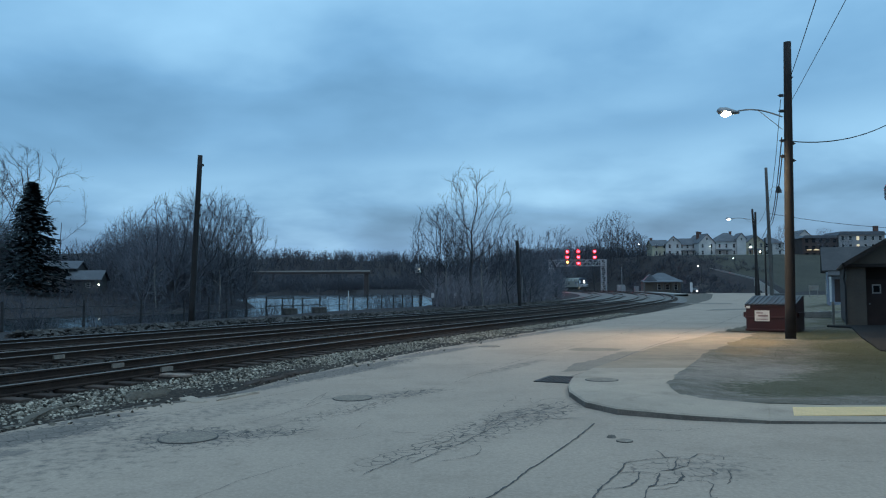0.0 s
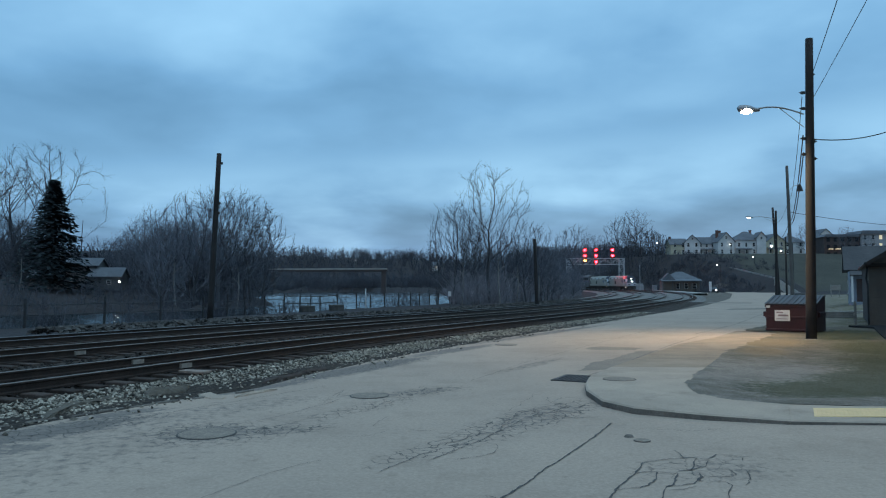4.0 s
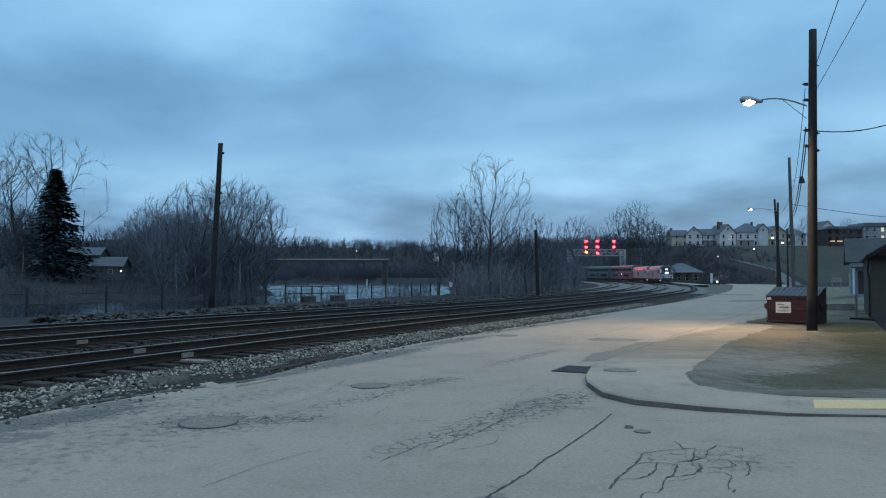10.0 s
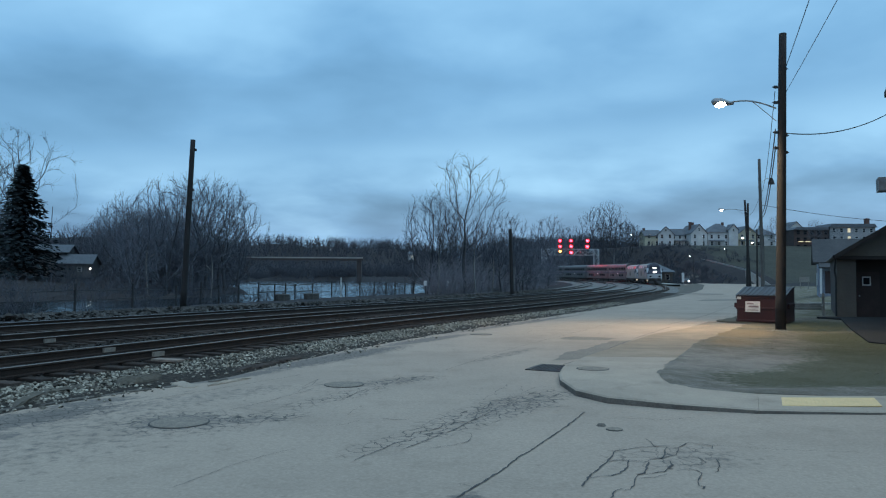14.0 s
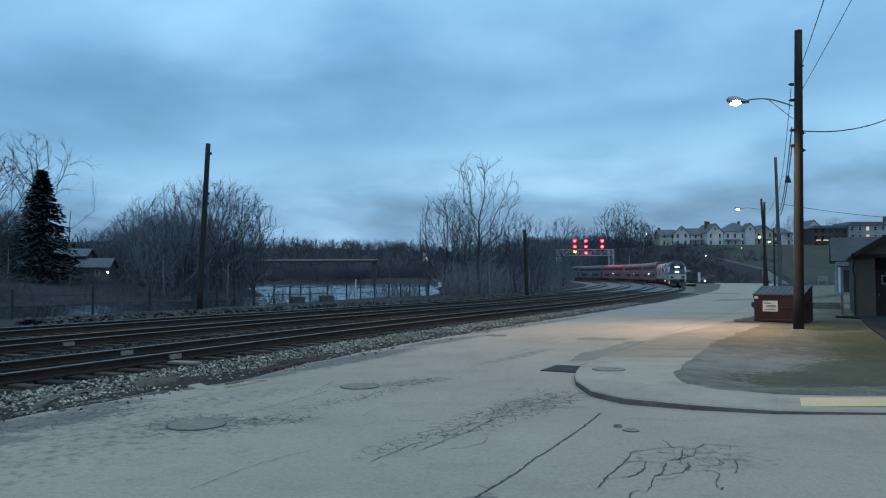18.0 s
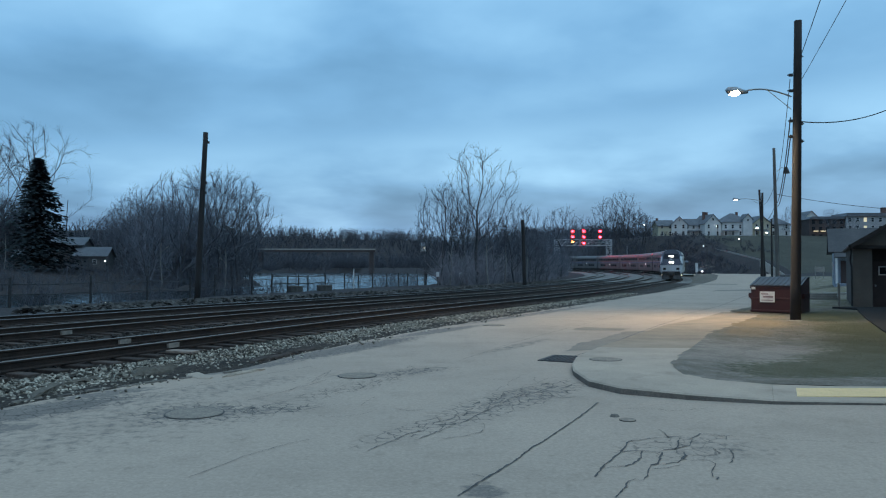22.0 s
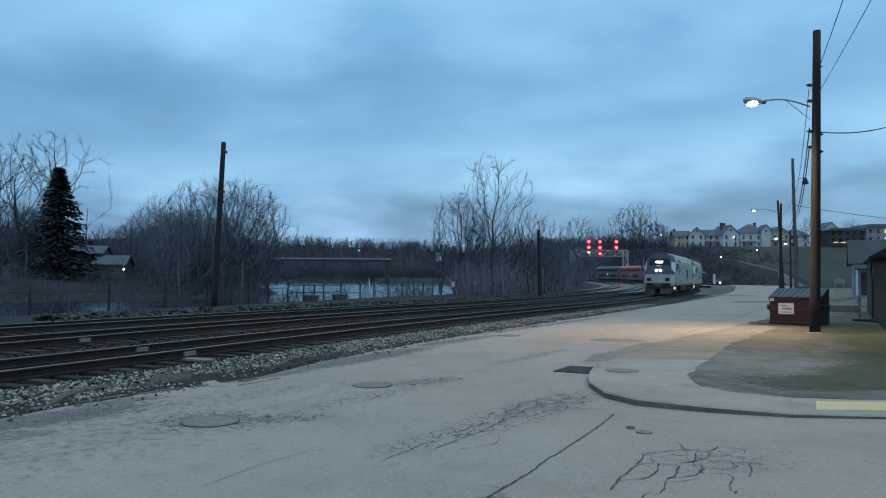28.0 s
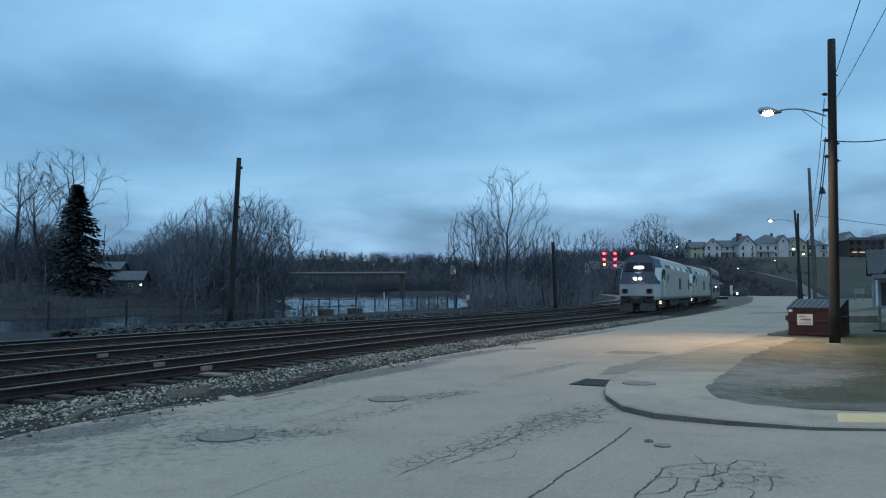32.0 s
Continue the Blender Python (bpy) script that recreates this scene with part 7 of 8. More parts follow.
# ---- across the river ----
house("river_house", "grey two-storey house across the river", -72.3, 141, 12, 5.6, 7, 4.6, 1.4, GREY_WALL, GREY_ROOF, "gable", [("front", 1.2, 4.2, 0.7, 0.9, False), ("front", -1.4, 1.6, 0.9, 1.1, False)], base=1.5)
house("river_house", "low grey wing of the river house with a pitched roof", -66.9, 139, 12, 5.4, 6.5, 2.6, 1.6, GREY_WALL, GREY_ROOF, "gable", [("front", 0.8, 1.5, 0.8, 0.9, False)], base=1.4)
house("river_shed", "long low shed across the river", -79, 143, 8, 8, 6, 2.4, 1.2, GREY_WALL, GREY_ROOF, "gable", base=1.5)
house("far_house", "small white house among far trees", -13.5, 400, 0, 3.2, 5, 3.0, 1.6, WHITE_WALL, GREY_ROOF, "gable", [("front", 0.5, 1.8, 0.8, 1.2, True)], base=11.0)
bridge = thing("river_bridge", "low grey road bridge across the river in the distance", "bridge", pose(0, 560, 0))
# Shade below the parapet is put into the dark deck and pier colour.
b = Build()
b.box(-145, -55, -4, 4, 14.2, 15.6)
part("deck", b, DARK_BRICK, bridge)
b = Build()
b.box(-145, -55, -4.1, -3.8, 15.6, 16.6)
part("parapet", b, CONCRETE, bridge)
for x in (-143, -58):
    b = Build()
    b.box(x - 1.6, x + 1.6, -3, 3, -4, 14.2)
    part("pier", b, DARK_BRICK, bridge)

# ---- fence on the river bank ----
FENCE = [(-30, 10), (-27, 18), (-23, 29), (-19.5, 38.5), (-16.5, 50), (-13.9, 58.6), (-12.5, 66.5), (-10.4, 70), (-8, 75), (-5.2, 80.5), (-2.4, 88)]
fence = thing("bank_fence", "dark metal post-and-rail fence along the river bank", "fence")
fs = spline(FENCE, 0.5)
fl = np.concatenate([[0], np.cumsum(np.linalg.norm(np.diff(fs, axis=0), axis=1))])
fpos = lambda s: (float(np.interp(s, fl, fs[:, 0])), float(np.interp(s, fl, fs[:, 1])))
s = 1.0
posts = []
while s < fl[-1]:
    x, y = fpos(s)
    posts.append((s, x, y))
    tall = 1.45 + random.uniform(-0.15, 0.1)
    b = Build()
    b.tube([(x, y, gz(x, y) - 0.2), (x + random.uniform(-0.05, 0.05), y, gz(x, y) + tall)], 0.07, 6)
    part("post", b, DARK_STEEL, fence)
    s += (2.6 if y > 48 else 4.4) + random.uniform(-0.5, 0.6)
for (a0, x0, y0), (a1, x1, y1) in zip(posts[:-1], posts[1:]):
    pipe = 56.0 < y0 < 68
    for z in (0.72, 1.32) if pipe else (0.6, 1.1):
        b = Build()
        b.tube([(x0, y0, gz(x0, y0) + z), ((x0 + x1) / 2, (y0 + y1) / 2, gz((x0 + x1) / 2, (y0 + y1) / 2) + z - (0 if pipe else 0.05)), (x1, y1, gz(x1, y1) + z)], 0.045 if pipe else 0.022, 5)
        part("rail" if pipe else "strand", b, DARK_STEEL, fence)
b = Build()
b.tube([(0, 0, -0.2), (0, 0, 1.9)], 0.06, 8)
thing("white_marker_post", "slim white marker post by the river fence", "post", pose(-9.3, 72.5, gz(-9.3, 72.5)), build=b, mats=PAPER)
for x, y in ((-1.2, 84), (1.4, 86)):
    ob = thing("trackside_sign", "small white trackside plate on a dark post", "sign", pose(x, y, gz(x, y)), group="trackside signs")
    b = Build()
    b.tube([(0, 0, 0), (0, 0, 1.3)], 0.04, 6)
    part("post", b, DARK_STEEL, ob)
    b = Build()
    b.box(-0.17, 0.17, -0.06, -0.04, 1.0, 1.55)
    part("plate", b, PAPER, ob)
for x, y, w in ((-12.0, 64.3, 1.2), (-13.9, 61.2, 1.1)):
    b = Build()
    b.box(-w / 2, w / 2, -0.35, 0.35, 0, 0.55, bev=0.06)
    thing("concrete_block", "dark stained concrete block by the river fence", "concrete block", pose(x + 1.2, y, gz(x + 1.2, y) - 0.05) @ pose(0, 0, 0, 0, 0, 30), build=b, mats=ROCK, group="blocks by the fence")


# ---- trees ----
def sticks(segs, sides_thick=5):
    """One mesh's verts and faces from (p, q, r0, r1) rods."""
    vs, fs, o = [], [], 0
    for sides, group in ((sides_thick, [s for s in segs if s[2] > 0.05]), (3, [s for s in segs if s[2] <= 0.05])):
        if not group:
            continue
        p = np.array([g[0] for g in group])
        q = np.array([g[1] for g in group])
        r0, r1 = np.array([g[2] for g in group]), np.array([g[3] for g in group])
        d = q - p
        d /= np.linalg.norm(d, axis=1, keepdims=True) + 1e-9
        ref = np.where(np.abs(d[:, 2:3]) < 0.9, np.array([[0, 0, 1.0]]), np.array([[1.0, 0, 0]]))
        u = np.cross(d, ref)
        u /= np.linalg.norm(u, axis=1, keepdims=True)
        w = np.cross(d, u)
        rows = []
        for c, r in ((p, r0), (q, r1)):
            for k in range(sides):
                a = 2 * math.pi * k / sides
                rows.append(c + (u * math.cos(a) + w * math.sin(a)) * r[:, None])
        vs.append(np.stack(rows, 1).reshape(-1, 3))
        base = o + np.arange(len(group))[:, None] * 2 * sides
        for k in range(sides):
            fs.append(np.concatenate([base + k, base + (k + 1) % sides, base + sides + (k + 1) % sides, base + sides + k], 1))
        o += len(group) * 2 * sides
    return np.vstack(vs), np.vstack(fs)


def grow(rng, height, r, crown=(0.25, 0.55, 0.30), count=700, step=0.4, reach=4.0, twig=0.014, lift=0.12, kink=0.12, shell=0.35, lean=0.0, fine=3, low=0.1, keep_on=0.7, cone=0.25):
    """Rods of a bare tree that grows into its crown. crown: where it begins, where it is widest and how wide there, in parts of the height."""
    c0, cw, wide = crown
    pts = []
    while len(pts) < count:
        u = rng.uniform(0, 1)
        h0 = c0 + (1 - c0) * u
        edge = math.sqrt(max(0.0, 1 - ((h0 - cw) / ((1 - cw) if h0 > cw else (cw - c0 + low))) ** 2))
        q = rng.uniform(0, 1) ** (0.5 - 0.3 * shell)
        if rng.random() > edge:
            continue
        a = rng.uniform(0, 2 * math.pi)
        lobe = 1 + 0.22 * math.sin(3 * a + 5 * h0 + lean * 9) + 0.12 * math.sin(7 * a + 11 * h0)
        pts.append((math.cos(a) * q * edge * wide * height * lobe, math.sin(a) * q * edge * wide * height * lobe, h0 * height))
    goal = np.array(pts)
    node, parent = [np.zeros(3)], [-1]
    top = c0 * height * 0.9
    d = np.array([lean * 0.3, 0.0, 1.0])
    while node[-1][2] < top:
        d = d + rng.normal(0, 0.035, 3)
        d[2] = 1.0
        parent.append(len(node) - 1)
        node.append(node[-1] + d / np.linalg.norm(d) * step)
    xyz = np.array(node)
    near, close = np.full(len(goal), 1e9), np.full(len(goal), 1e9)
    who = np.zeros(len(goal), int)
    fresh, stem = 0, len(xyz)
    for _ in range(140):
        way = goal[:, None] - xyz[None, fresh:]
        dist = np.linalg.norm(way, axis=2)
        close = np.minimum(close, dist.min(1))
        along = np.array([xyz[i] - xyz[parent[i]] if i else (0, 0, step) for i in range(fresh, len(xyz))]) / step
        ahead = np.einsum("gnk,nk->gn", way, along) > dist * np.where(np.arange(fresh, len(xyz)) < stem, -0.1, cone)[None]
        dist = np.where(ahead, dist, 1e6)  # no limb turns back on itself
        k = dist.argmin(1)
        dd = dist[np.arange(len(goal)), k]
        better = dd < near
        near[better], who[better] = dd[better], k[better] + fresh
        keep = (close > step * 1.3) & (near < 1e5)
        goal, near, who, close = goal[keep], near[keep], who[keep], close[keep]
        active = near < max(reach, near.min() + 0.01) if len(goal) else []
        if not len(goal) or not active.any():
            break
        fresh = len(xyz)
        grown = []
        for w in np.unique(who[active]):
            pull = goal[active & (who == w)] - xyz[w]
            pull = pull / np.linalg.norm(pull, axis=1, keepdims=True)
            along_ = xyz[w] - xyz[parent[w]] if w else np.array([0, 0, step])
            pull = pull.mean(0)
            pull = pull / (np.linalg.norm(pull) + 1e-6) + along_ / step * keep_on + np.array([0, 0, lift]) + rng.normal(0, kink, 3)
            q = xyz[w] + pull / np.linalg.norm(pull) * step
            if np.linalg.norm(xyz - q, axis=1).min() < step * 0.5:
                far = (who == w) & (rng.random(len(goal)) < 0.34)
                close[far] = 0.0  # give up some of what cannot be reached from here
                continue
            grown.append(q)
            parent.append(int(w))
        if not grown:
            fresh = len(xyz) - 1
            continue
        xyz = np.vstack([xyz, grown])
        if len(xyz) > 3200:
            break
    n = len(xyz)
    kids = [[] for _ in range(n)]
    for i in range(1, n):
        kids[parent[i]].append(i)
    leaves = np.zeros(n)
    for i in range(n - 1, -1, -1):
        leaves[i] = max(1.0, sum(leaves[j] for j in kids[i]))
    e = math.log(leaves[0] + 1) / math.log(r / (twig * 1.15))
    rad = twig * 1.15 * leaves ** (1 / e)
    thick, thin = [], []
    for i in range(1, n):
        p = parent[i]
        r0 = rad[p] if len(kids[p]) == 1 or p == 0 else min(rad[p], rad[i] * 1.15)
        (thick if rad[i] > twig * 3.2 or i < stem else thin).append((xyz[p], xyz[i], r0, rad[i]))
        if rad[i] < twig * 2.4:
            d = xyz[i] - xyz[p]
            d = d / np.linalg.norm(d)
            for _ in range(fine if not kids[i] else 2):
                q, d2 = xyz[p] + (xyz[i] - xyz[p]) * rng.random(), d + rng.normal(0, 0.42, 3) + np.array([0, 0, 0.22])
                ln = step * rng.uniform(1.0, 2.8)
                for j in range(2):
                    d2 = d2 / np.linalg.norm(d2)
                    thin.append((q, q + d2 * ln / 2, twig * (0.8 - 0.25 * j), twig * (0.6 - 0.25 * j)))
                    q = q + d2 * ln / 2
                    d2 = d2 + rng.normal(0, 0.25, 3) + np.array([0, 0, 0.12])
    return thick, thin


def tree_kind(name, label, seed, height, r, bark=BARK, fine_mat=TWIG, **kw):
    rng = np.random.default_rng(seed)
    thick, thin = grow(rng, height, r, **kw)
    ob = thing(name, label, "tree")
    part("trunk", mesh_of("trunk", *sticks(thick), bark, smooth=True), bark, ob)
    part("crown", mesh_of("crown", *sticks(thin), fine_mat), fine_mat, ob, "fine bare branches")
    return ob


tall_a = tree_kind("bare_tree", "tall bare tree with fine upright branches on the river bank", 1, 16.5, 0.2, crown=(0.2, 0.6, 0.26), count=900, step=0.45, twig=0.013, lift=0.3, kink=0.06, shell=0.0, keep_on=0.5, cone=0.4, reach=3.0)
tall_b = tree_kind("bare_tree", "bare tree with spreading branches on the river bank", 2, 13.5, 0.15, crown=(0.2, 0.6, 0.28), count=760, step=0.42, twig=0.012, lift=0.26, kink=0.06, shell=0.0, lean=0.3, keep_on=0.5, cone=0.35, reach=3.0)
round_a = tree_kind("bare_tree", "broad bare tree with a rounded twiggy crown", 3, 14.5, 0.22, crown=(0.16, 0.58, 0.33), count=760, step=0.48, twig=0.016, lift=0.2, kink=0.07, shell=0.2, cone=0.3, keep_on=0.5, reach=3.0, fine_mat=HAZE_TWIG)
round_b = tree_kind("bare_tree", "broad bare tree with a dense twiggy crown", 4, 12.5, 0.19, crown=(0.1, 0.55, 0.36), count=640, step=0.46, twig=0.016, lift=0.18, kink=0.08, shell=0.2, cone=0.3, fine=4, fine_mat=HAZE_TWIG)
pale_a = tree_kind("pale_tree", "slim bare tree with a pale mottled trunk", 5, 9.5, 0.085, PALE_BARK, crown=(0.42, 0.75, 0.17), count=160, step=0.4, twig=0.011, lift=0.3, kink=0.06, lean=0.15, keep_on=0.5, cone=0.3, reach=3.0)
big_c = tree_kind("bare_tree", "very tall bare tree with wide arching limbs", 6, 20.0, 0.34, crown=(0.2, 0.6, 0.34), count=760, step=0.65, twig=0.018, lift=0.16, kink=0.06, shell=0.1, reach=5.0, cone=0.4, fine=4)
dark_d = tree_kind("bare_tree", "dark gnarled bare tree on the hillside", 7, 10.5, 0.28, crown=(0.2, 0.62, 0.38), count=300, step=0.5, twig=0.024, lift=0.08, kink=0.22, shell=0.2, keep_on=0.5, cone=0.1)
KINDS = {"a": tall_a, "b": tall_b, "r": round_a, "s": round_b, "p": pale_a, "c": big_c, "d": dark_d}
used = set()
rng_t = random.Random(11)


def plant(kind, px, d, size, group):
    """A tree at a bearing (hundredths of its distance to the right of north) and distance."""
    x, y = px * d / 100.0, d
    src = KINDS[kind]
    m = pose(x, y, gz(x, y) - 0.15, 0, 0, rng_t.uniform(0, 360)) @ Matrix.Diagonal((size, size, size, 1))
    if kind in used:
        ob = copy_thing(src, m)
        ob.scale = (size,) * 3
        ob.location, ob.rotation_euler = m.translation, m.to_euler()
    else:
        ob = src
        ob.matrix_basis = m
        used.add(kind)
    ob["group"] = group


BANK, FAR, WOOD, SLOPE = "trees on the near bank", "trees across the river", "wood beside the tracks", "trees on the hillside"
for k, px, d, s in (("a", 4.0, 88, 1.03), ("a", 0.4, 92, 0.78), ("b", -1.1, 87, 0.9), ("b", 2.0, 94, 0.75), ("b", 8.9, 93, 0.8), ("p", 5.45, 82, 0.95), ("p", 0.25, 84, 0.85), ("b", 6.4, 96, 0.75), ("b", 11.0, 110, 0.85), ("b", -3.0, 92, 0.62),
                    ("a", 2.2, 95, 0.72), ("s", 2.0, 100, 0.7), ("s", 6.6, 105, 0.75), ("s", 9.5, 104, 0.68), ("b", -3.2, 98, 0.6),
                    ("p", 7.6, 88, 0.8), ("p", 10.5, 100, 0.85)):
    plant(k, px, d, s, BANK)
wood_edge = lambda d: (float(np.interp(d, line[:, 1], line[:, 0])) - 19.5) / d if d > 60 else 0.1
for k in range(60):
    d = rng_t.uniform(100, 240)
    px = rng_t.uniform(2.0, 100 * wood_edge(d)) if k % 2 else 100 * wood_edge(d) - rng_t.uniform(0, 4)
    px = min(px, 15.3)
    plant(rng_t.choice("srsr"), px, d, rng_t.uniform(0.5, 0.74) * (0.7 + d / 520) * (0.62 if px > 13 else 1), WOOD)
for k, px, d, s in (("c", -57.5, 133, 1.35), ("c", -64, 118, 1.1), ("c", -60.5, 130, 1.1), ("r", -49.5, 150, 0.75), ("r", -40.5, 135, 1.15), ("r", -33, 127, 1.45), ("r", -31, 132, 1.5),
                    ("s", -36.5, 124, 1.6), ("r", -28.5, 138, 1.4), ("s", -26.8, 144, 1.35), ("s", -43.6, 150, 1.2), ("r", -42.2, 152, 1.25), ("s", -45.0, 162, 1.1), ("p", -38.8, 118, 1.5), ("p", -30.5, 122, 1.4), ("b", -28.0, 150, 1.15), ("b", -27.0, 165, 1.15), ("p", -60.5, 118, 1.0),
                    ("r", -39, 145, 1.1), ("s", -47, 170, 0.9), ("p", -34.2, 120, 1.2), ("s", -27.5, 185, 1.0)):
    plant(k, px, d, s, FAR)
for k in range(90):
    d = rng_t.uniform(112, 190)
    px = rng_t.uniform(-47.0, -23.5)
    if px < -41 and d < 150:
        continue
    if px * d / 100 > float(far_x(d)) - 2:
        continue
    plant(rng_t.choice("srsrb"), px, d, rng_t.uniform(0.85, 1.25) * (1.05 if px > -41 else 0.88), FAR)
for k in range(14):
    d = rng_t.uniform(105, 190)
    plant(rng_t.choice("srb"), rng_t.uniform(-75.0, -56.0), d, rng_t.uniform(0.8, 1.2), FAR)
for k, px, d, s in (("r", 15.6, 215, 1.42), ("r", 13.2, 230, 1.15), ("d", 20.5, 275, 1.75), ("d", 22.0, 268, 1.5), ("d", 24.6, 272, 1.55), ("d", 26.3, 280, 1.45), ("d", 27.3, 284, 0.8), ("r", 16.5, 310, 1.5), ("r", 18.3, 305, 1.55), ("d", 20.2, 310, 1.8), ("s", 21.5, 315, 1.7), ("d", 22.7, 308, 1.75), ("d", 24.5, 305, 1.6), ("r", 23.6, 318, 1.5), ("d", 25.8, 305, 1.4), ("d", 26.8, 300, 1.2), ("d", 25.4, 262, 1.2), ("d", 19.3, 290, 1.5), ("d", 21.3, 300, 1.5), ("s", 17.0, 280, 1.3), ("r", 15.3, 285, 1.25), ("r", 14.5, 270, 1.0), ("r", 16.2, 300, 1.05), ("s", 18.2, 300, 1.15), ("d", 23.2, 305, 1.1),
                    ("s", 46.5, 285, 1.0), ("r", 51.8, 266, 0.75), ("s", 54.5, 262, 0.62), ("s", 12.6, 262, 1.0), ("r", 12.0, 240, 0.95)):
    plant(k, px, d, s * (0.76 if k == "d" else 0.95), SLOPE)

# spruce across the river
spruce = thing("spruce", "dark dense spruce tree across the river", "tree", pose(-69.5, 124, gz(-69.5, 124) - 0.2))
b = Build()
b.tube([(0, 0, 0), (0, 0, 10), (0, 0, 19)], [0.35, 0.2, 0.04], 8)
part("trunk", b, BARK, spruce)
rng = np.random.default_rng(5)
sv, sf = [], []
for k in range(46):
    z = 1.6 + 17.6 * k / 46
    reach = (8.0 * (1 - k / 47) ** 0.95 + 0.12)
    for j in range(26):
        a = rng.uniform(0, 6.28)
        ln = reach * rng.uniform(0.7, 1.12)
        for q in range(5):
            u = (q + 0.6) / 5
            c = np.array([math.cos(a) * ln * u, math.sin(a) * ln * u, z - ln * 0.28 * u + 0.25 * u * u + rng.uniform(-0.1, 0.1)])
            f_ = np.array([math.cos(a + rng.uniform(-0.7, 0.7)), math.sin(a + rng.uniform(-0.7, 0.7)), rng.uniform(-0.5, 0.1)]) * rng.uniform(0.45, 0.8)
            w_ = np.array([-math.sin(a), math.cos(a), rng.uniform(-0.6, 0.2)]) * rng.uniform(0.2, 0.42)
            o = len(sv)
            sv += [c - f_ * 0.4 - w_ * 0.4, c - w_, c + f_, c + w_]
            sf.append((o, o + 1, o + 2, o + 3))
part("crown", mesh_of("crown", sv, sf, NEEDLE), NEEDLE, spruce, "dark drooping needle sprays")


def thicket(name, label, spots, count, height, seed, stems=7, rod=0.02, mat=BRUSH):
    rng = np.random.default_rng(seed)
    segs = []
    for _ in range(count):
        x, y = spots(rng)
        z = gz(x, y) - 0.1
        h0 = height * rng.uniform(0.5, 1.15)
        for j in range(stems):
            p = np.array([x + rng.normal(0, 0.35), y + rng.normal(0, 0.35), z])
            d = np.array([rng.normal(0, 0.35), rng.normal(0, 0.35), 1.0])
            for q in range(4):
                d = d + rng.normal(0, 0.16, 3)
                d /= np.linalg.norm(d)
                e = p + d * h0 / 4
                segs.append((p, e, rod * (1.3 - 0.25 * q), rod * (1.05 - 0.25 * q)))
                for w in range(2):
                    sd = d + rng.normal(0, 0.7, 3)
                    sd /= np.linalg.norm(sd)
                    g = p + d * h0 / 4 * rng.random()
                    segs.append((g, g + sd * h0 * rng.uniform(0.12, 0.28), rod * 0.6, rod * 0.35))
                p = e
    ob = new(name, mesh_of(name, *sticks(segs), mat))
    return tagged(ob, label, "bushes", kind="stuff")


def near_bank_spot(rng):
    s = rng.uniform(20, fl[-1])
    x, y = fpos(s)
    return x - rng.uniform(0.3, 2.6), y + rng.uniform(-1, 1)


def wood_spot(rng):
    d = rng.uniform(84, 210)
    px = rng.uniform(-0.01, min(0.158, wood_edge(d)))
    return px * d, d


def far_bank_spot(rng):
    y = rng.uniform(85, 230)
    return float(far_x(y)) - rng.uniform(1, 26), y


def slope_spot(rng):
    y = rng.uniform(222, 284)
    return float(np.interp(y, line[:, 1], line[:, 0])) + rng.uniform(14, 46), y


thicket("bank_brush", "thin bare brush along the river fence", near_bank_spot, 120, 2.2, 1, 5, 0.014, TWIG)
thicket("wood_undergrowth", "dense bare undergrowth in the wood beside the tracks", wood_spot, 420, 4.2, 2, 8, 0.024)
thicket("far_bank_brush", "bare brush on the far river bank, haze put into its grey", far_bank_spot, 260, 3.4, 3, 8, 0.03, HAZE_TWIG)
def low_slope_spot(rng):
    y = rng.uniform(188, 268)
    return rng.uniform(63, 78 + (y - 188) * 0.07), y


thicket("hillside_brush", "dark brush on the slope below the houses", slope_spot, 200, 1.6, 4, 7, 0.035, TWIG)
thicket("hillside_brush", "dark dense brush below the climbing road", low_slope_spot, 420, 1.8, 9, 7, 0.04, TWIG)


def ridge_spot(rng):
    if rng.random() < 0.65:
        return rng.uniform(-360, 280), 630 + 300 * rng.random() ** 0.8
    return rng.uniform(-330, -85), rng.uniform(150, 330)


def back_spot(rng):
    y = rng.uniform(330, 640)
    return rng.uniform(0.02, 0.45) * y, y


thicket("far_woods", "leafless woods on the distant ridge", ridge_spot, 3600, 12.0, 5, 3, 0.17, TWIG)
def far_shore_spot(rng):
    y = rng.uniform(190, 600)
    return float(far_x(y)) - 1 - 70 * rng.random() ** 1.5, y


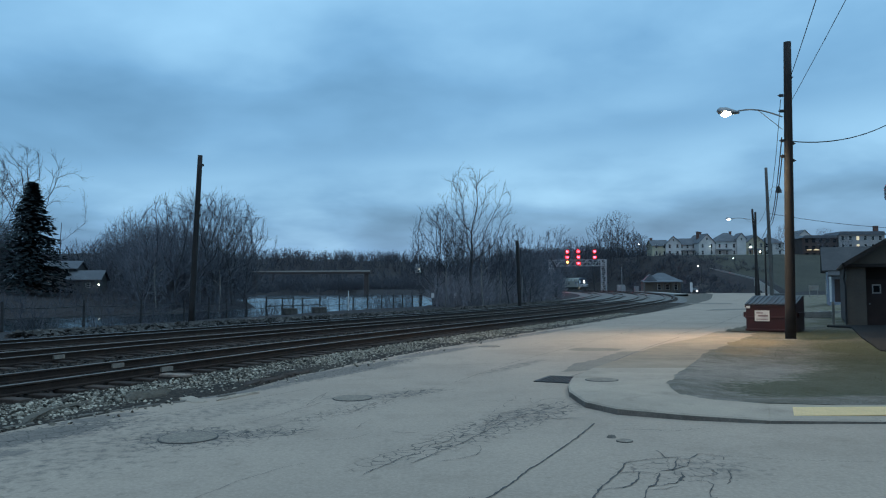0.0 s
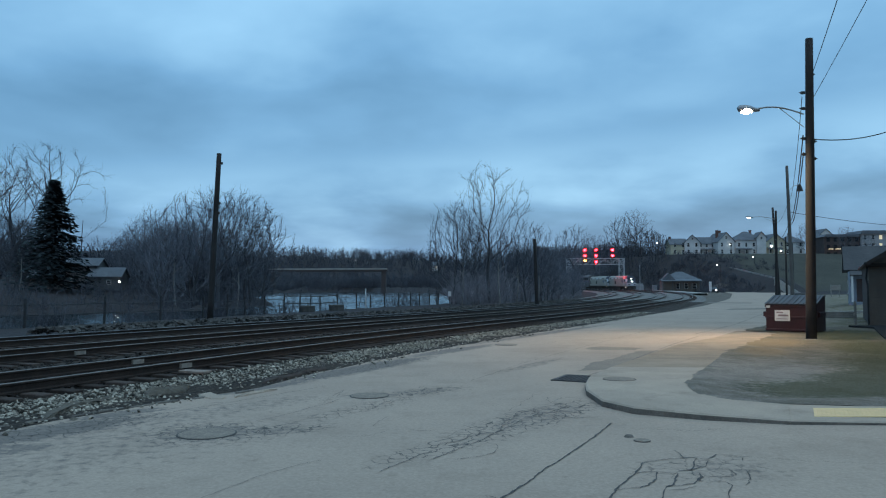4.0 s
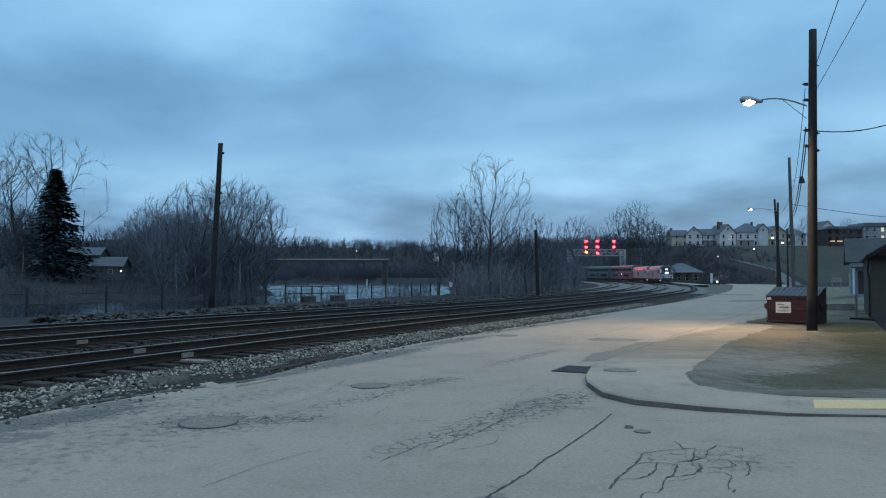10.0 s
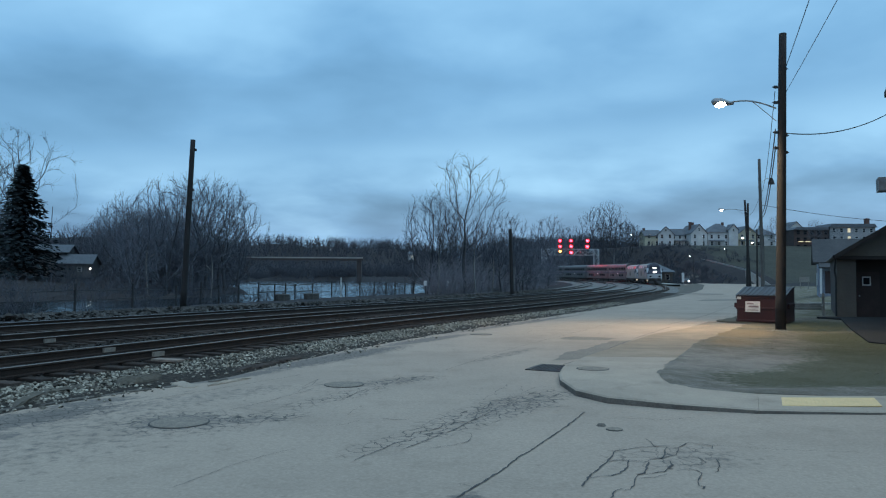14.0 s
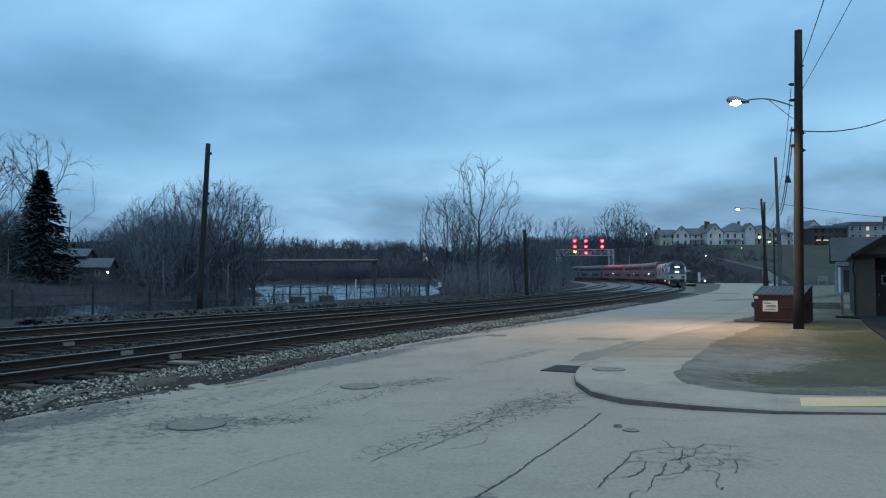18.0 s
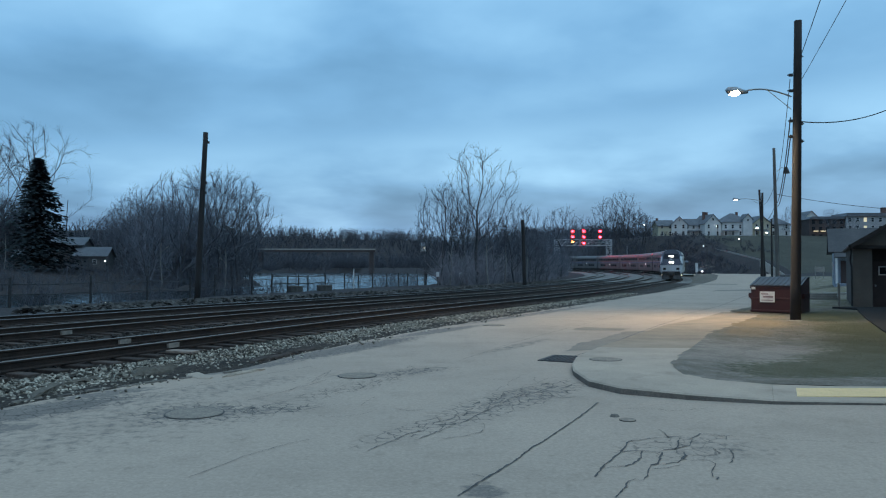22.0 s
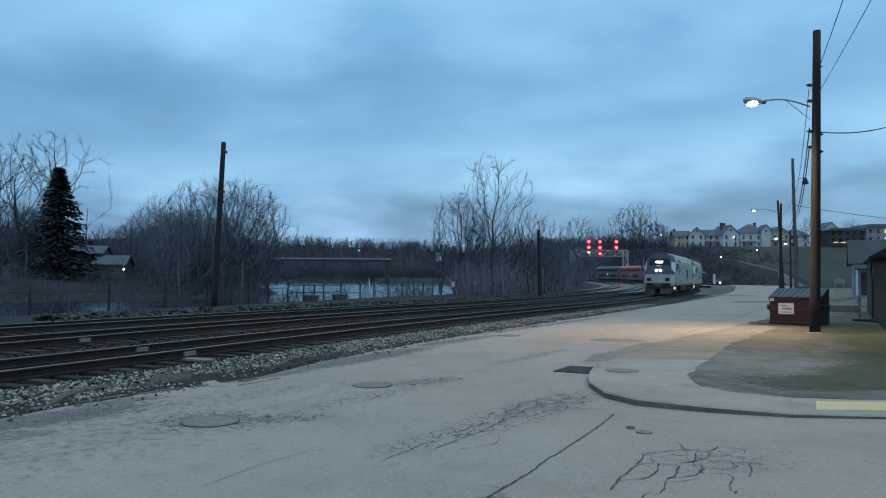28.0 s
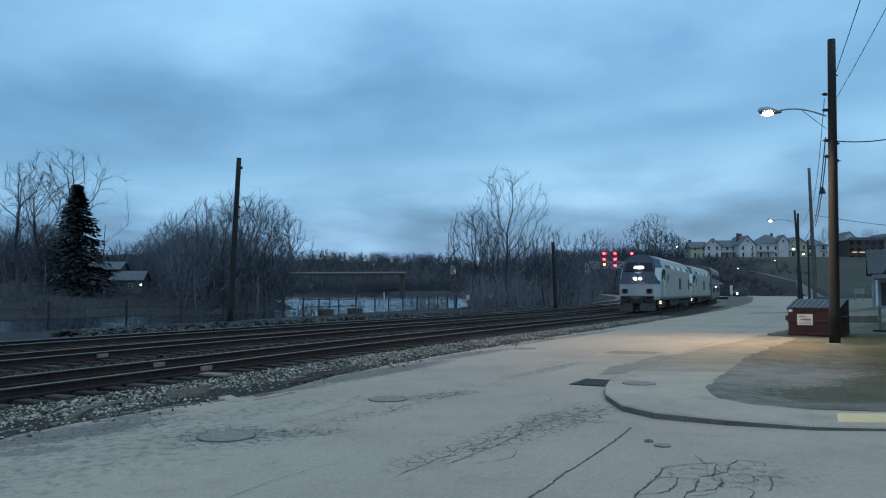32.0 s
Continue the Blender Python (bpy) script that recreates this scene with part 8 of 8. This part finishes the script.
thicket("far_woods", "dark leafless woods along the far shore", far_shore_spot, 900, 8.0, 8, 4, 0.09, TWIG)
def bend_spot(rng):
    return rng.uniform(-230, 60), 605 + 45 * rng.random()


thicket("far_woods", "dark leafless woods where the river bends away", bend_spot, 700, 11.0, 12, 5, 0.12, TWIG)
thicket("far_woods", "leafless woods behind the hill houses", back_spot, 700, 9.0, 6, 4, 0.13, TWIG)


# tufts in the worn lawn
def tufts(count, seed):
    rng = np.random.default_rng(seed)
    vs, fs = [], []
    while len(fs) < count:
        y = 10.9 + 22 * rng.random() ** 1.3
        x = rng.uniform(3.8, 26)
        inner = np.interp(y, [p[1] for p in INNER[4:]], [p[0] for p in INNER[4:]])
        if x < inner + 0.1 or x > 18 or x < 8.0 or noise.noise((x * 0.4, y * 0.4, 9)) < rng.uniform(-0.5, 0.35):
            continue
        z = float(lawn_z(x, y))
        a, h0 = rng.uniform(0, 6.28), rng.uniform(0.010, 0.028)
        dx, dy = math.cos(a) * 0.008, math.sin(a) * 0.008
        lx, ly = rng.normal(0, 0.03), rng.normal(0, 0.03)
        o = len(vs)
        vs += [(x - dx, y - dy, z), (x + dx, y + dy, z), (x + lx, y + ly, z + h0)]
        fs.append((o, o + 1, o + 2))
    ob = new("grass_tufts", mesh_of("grass_tufts", vs, fs, BLADE))
    tagged(ob, "short sparse winter grass blades", "grass", kind="stuff")


tufts(7000, 3)


# ---- what moves ----
def nose_at(t):
    """Distance along the line of the leading coupler at t seconds."""
    y = np.interp(t, np.arange(0, 33), NOSE_Y)
    return s_at_y(y)


NOSE_Y = np.polyval((-1.7747199e-06, 3.4819948e-05, 0.0028751597, -0.017576682, -8.1562084, 263.35624), np.arange(0, 33))


def train_pose(t, back, half):
    s = nose_at(t) + back
    p, q = on_line(s - half), on_line(s + half)
    c, d = (p + q) / 2, (p - q)
    z = float(land(c[1])) + RAIL_Z
    return pose(c[0], c[1], z, math.degrees(math.atan2(float(land(p[1])) - float(land(q[1])), 2 * half)), 0, math.degrees(math.atan2(d[1], d[0])) - 90)


def motions():
    for ob, back, half in vehicles:
        walk(ob, [(t, train_pose(t, back, half)) for t in range(0, 33)])


motions()
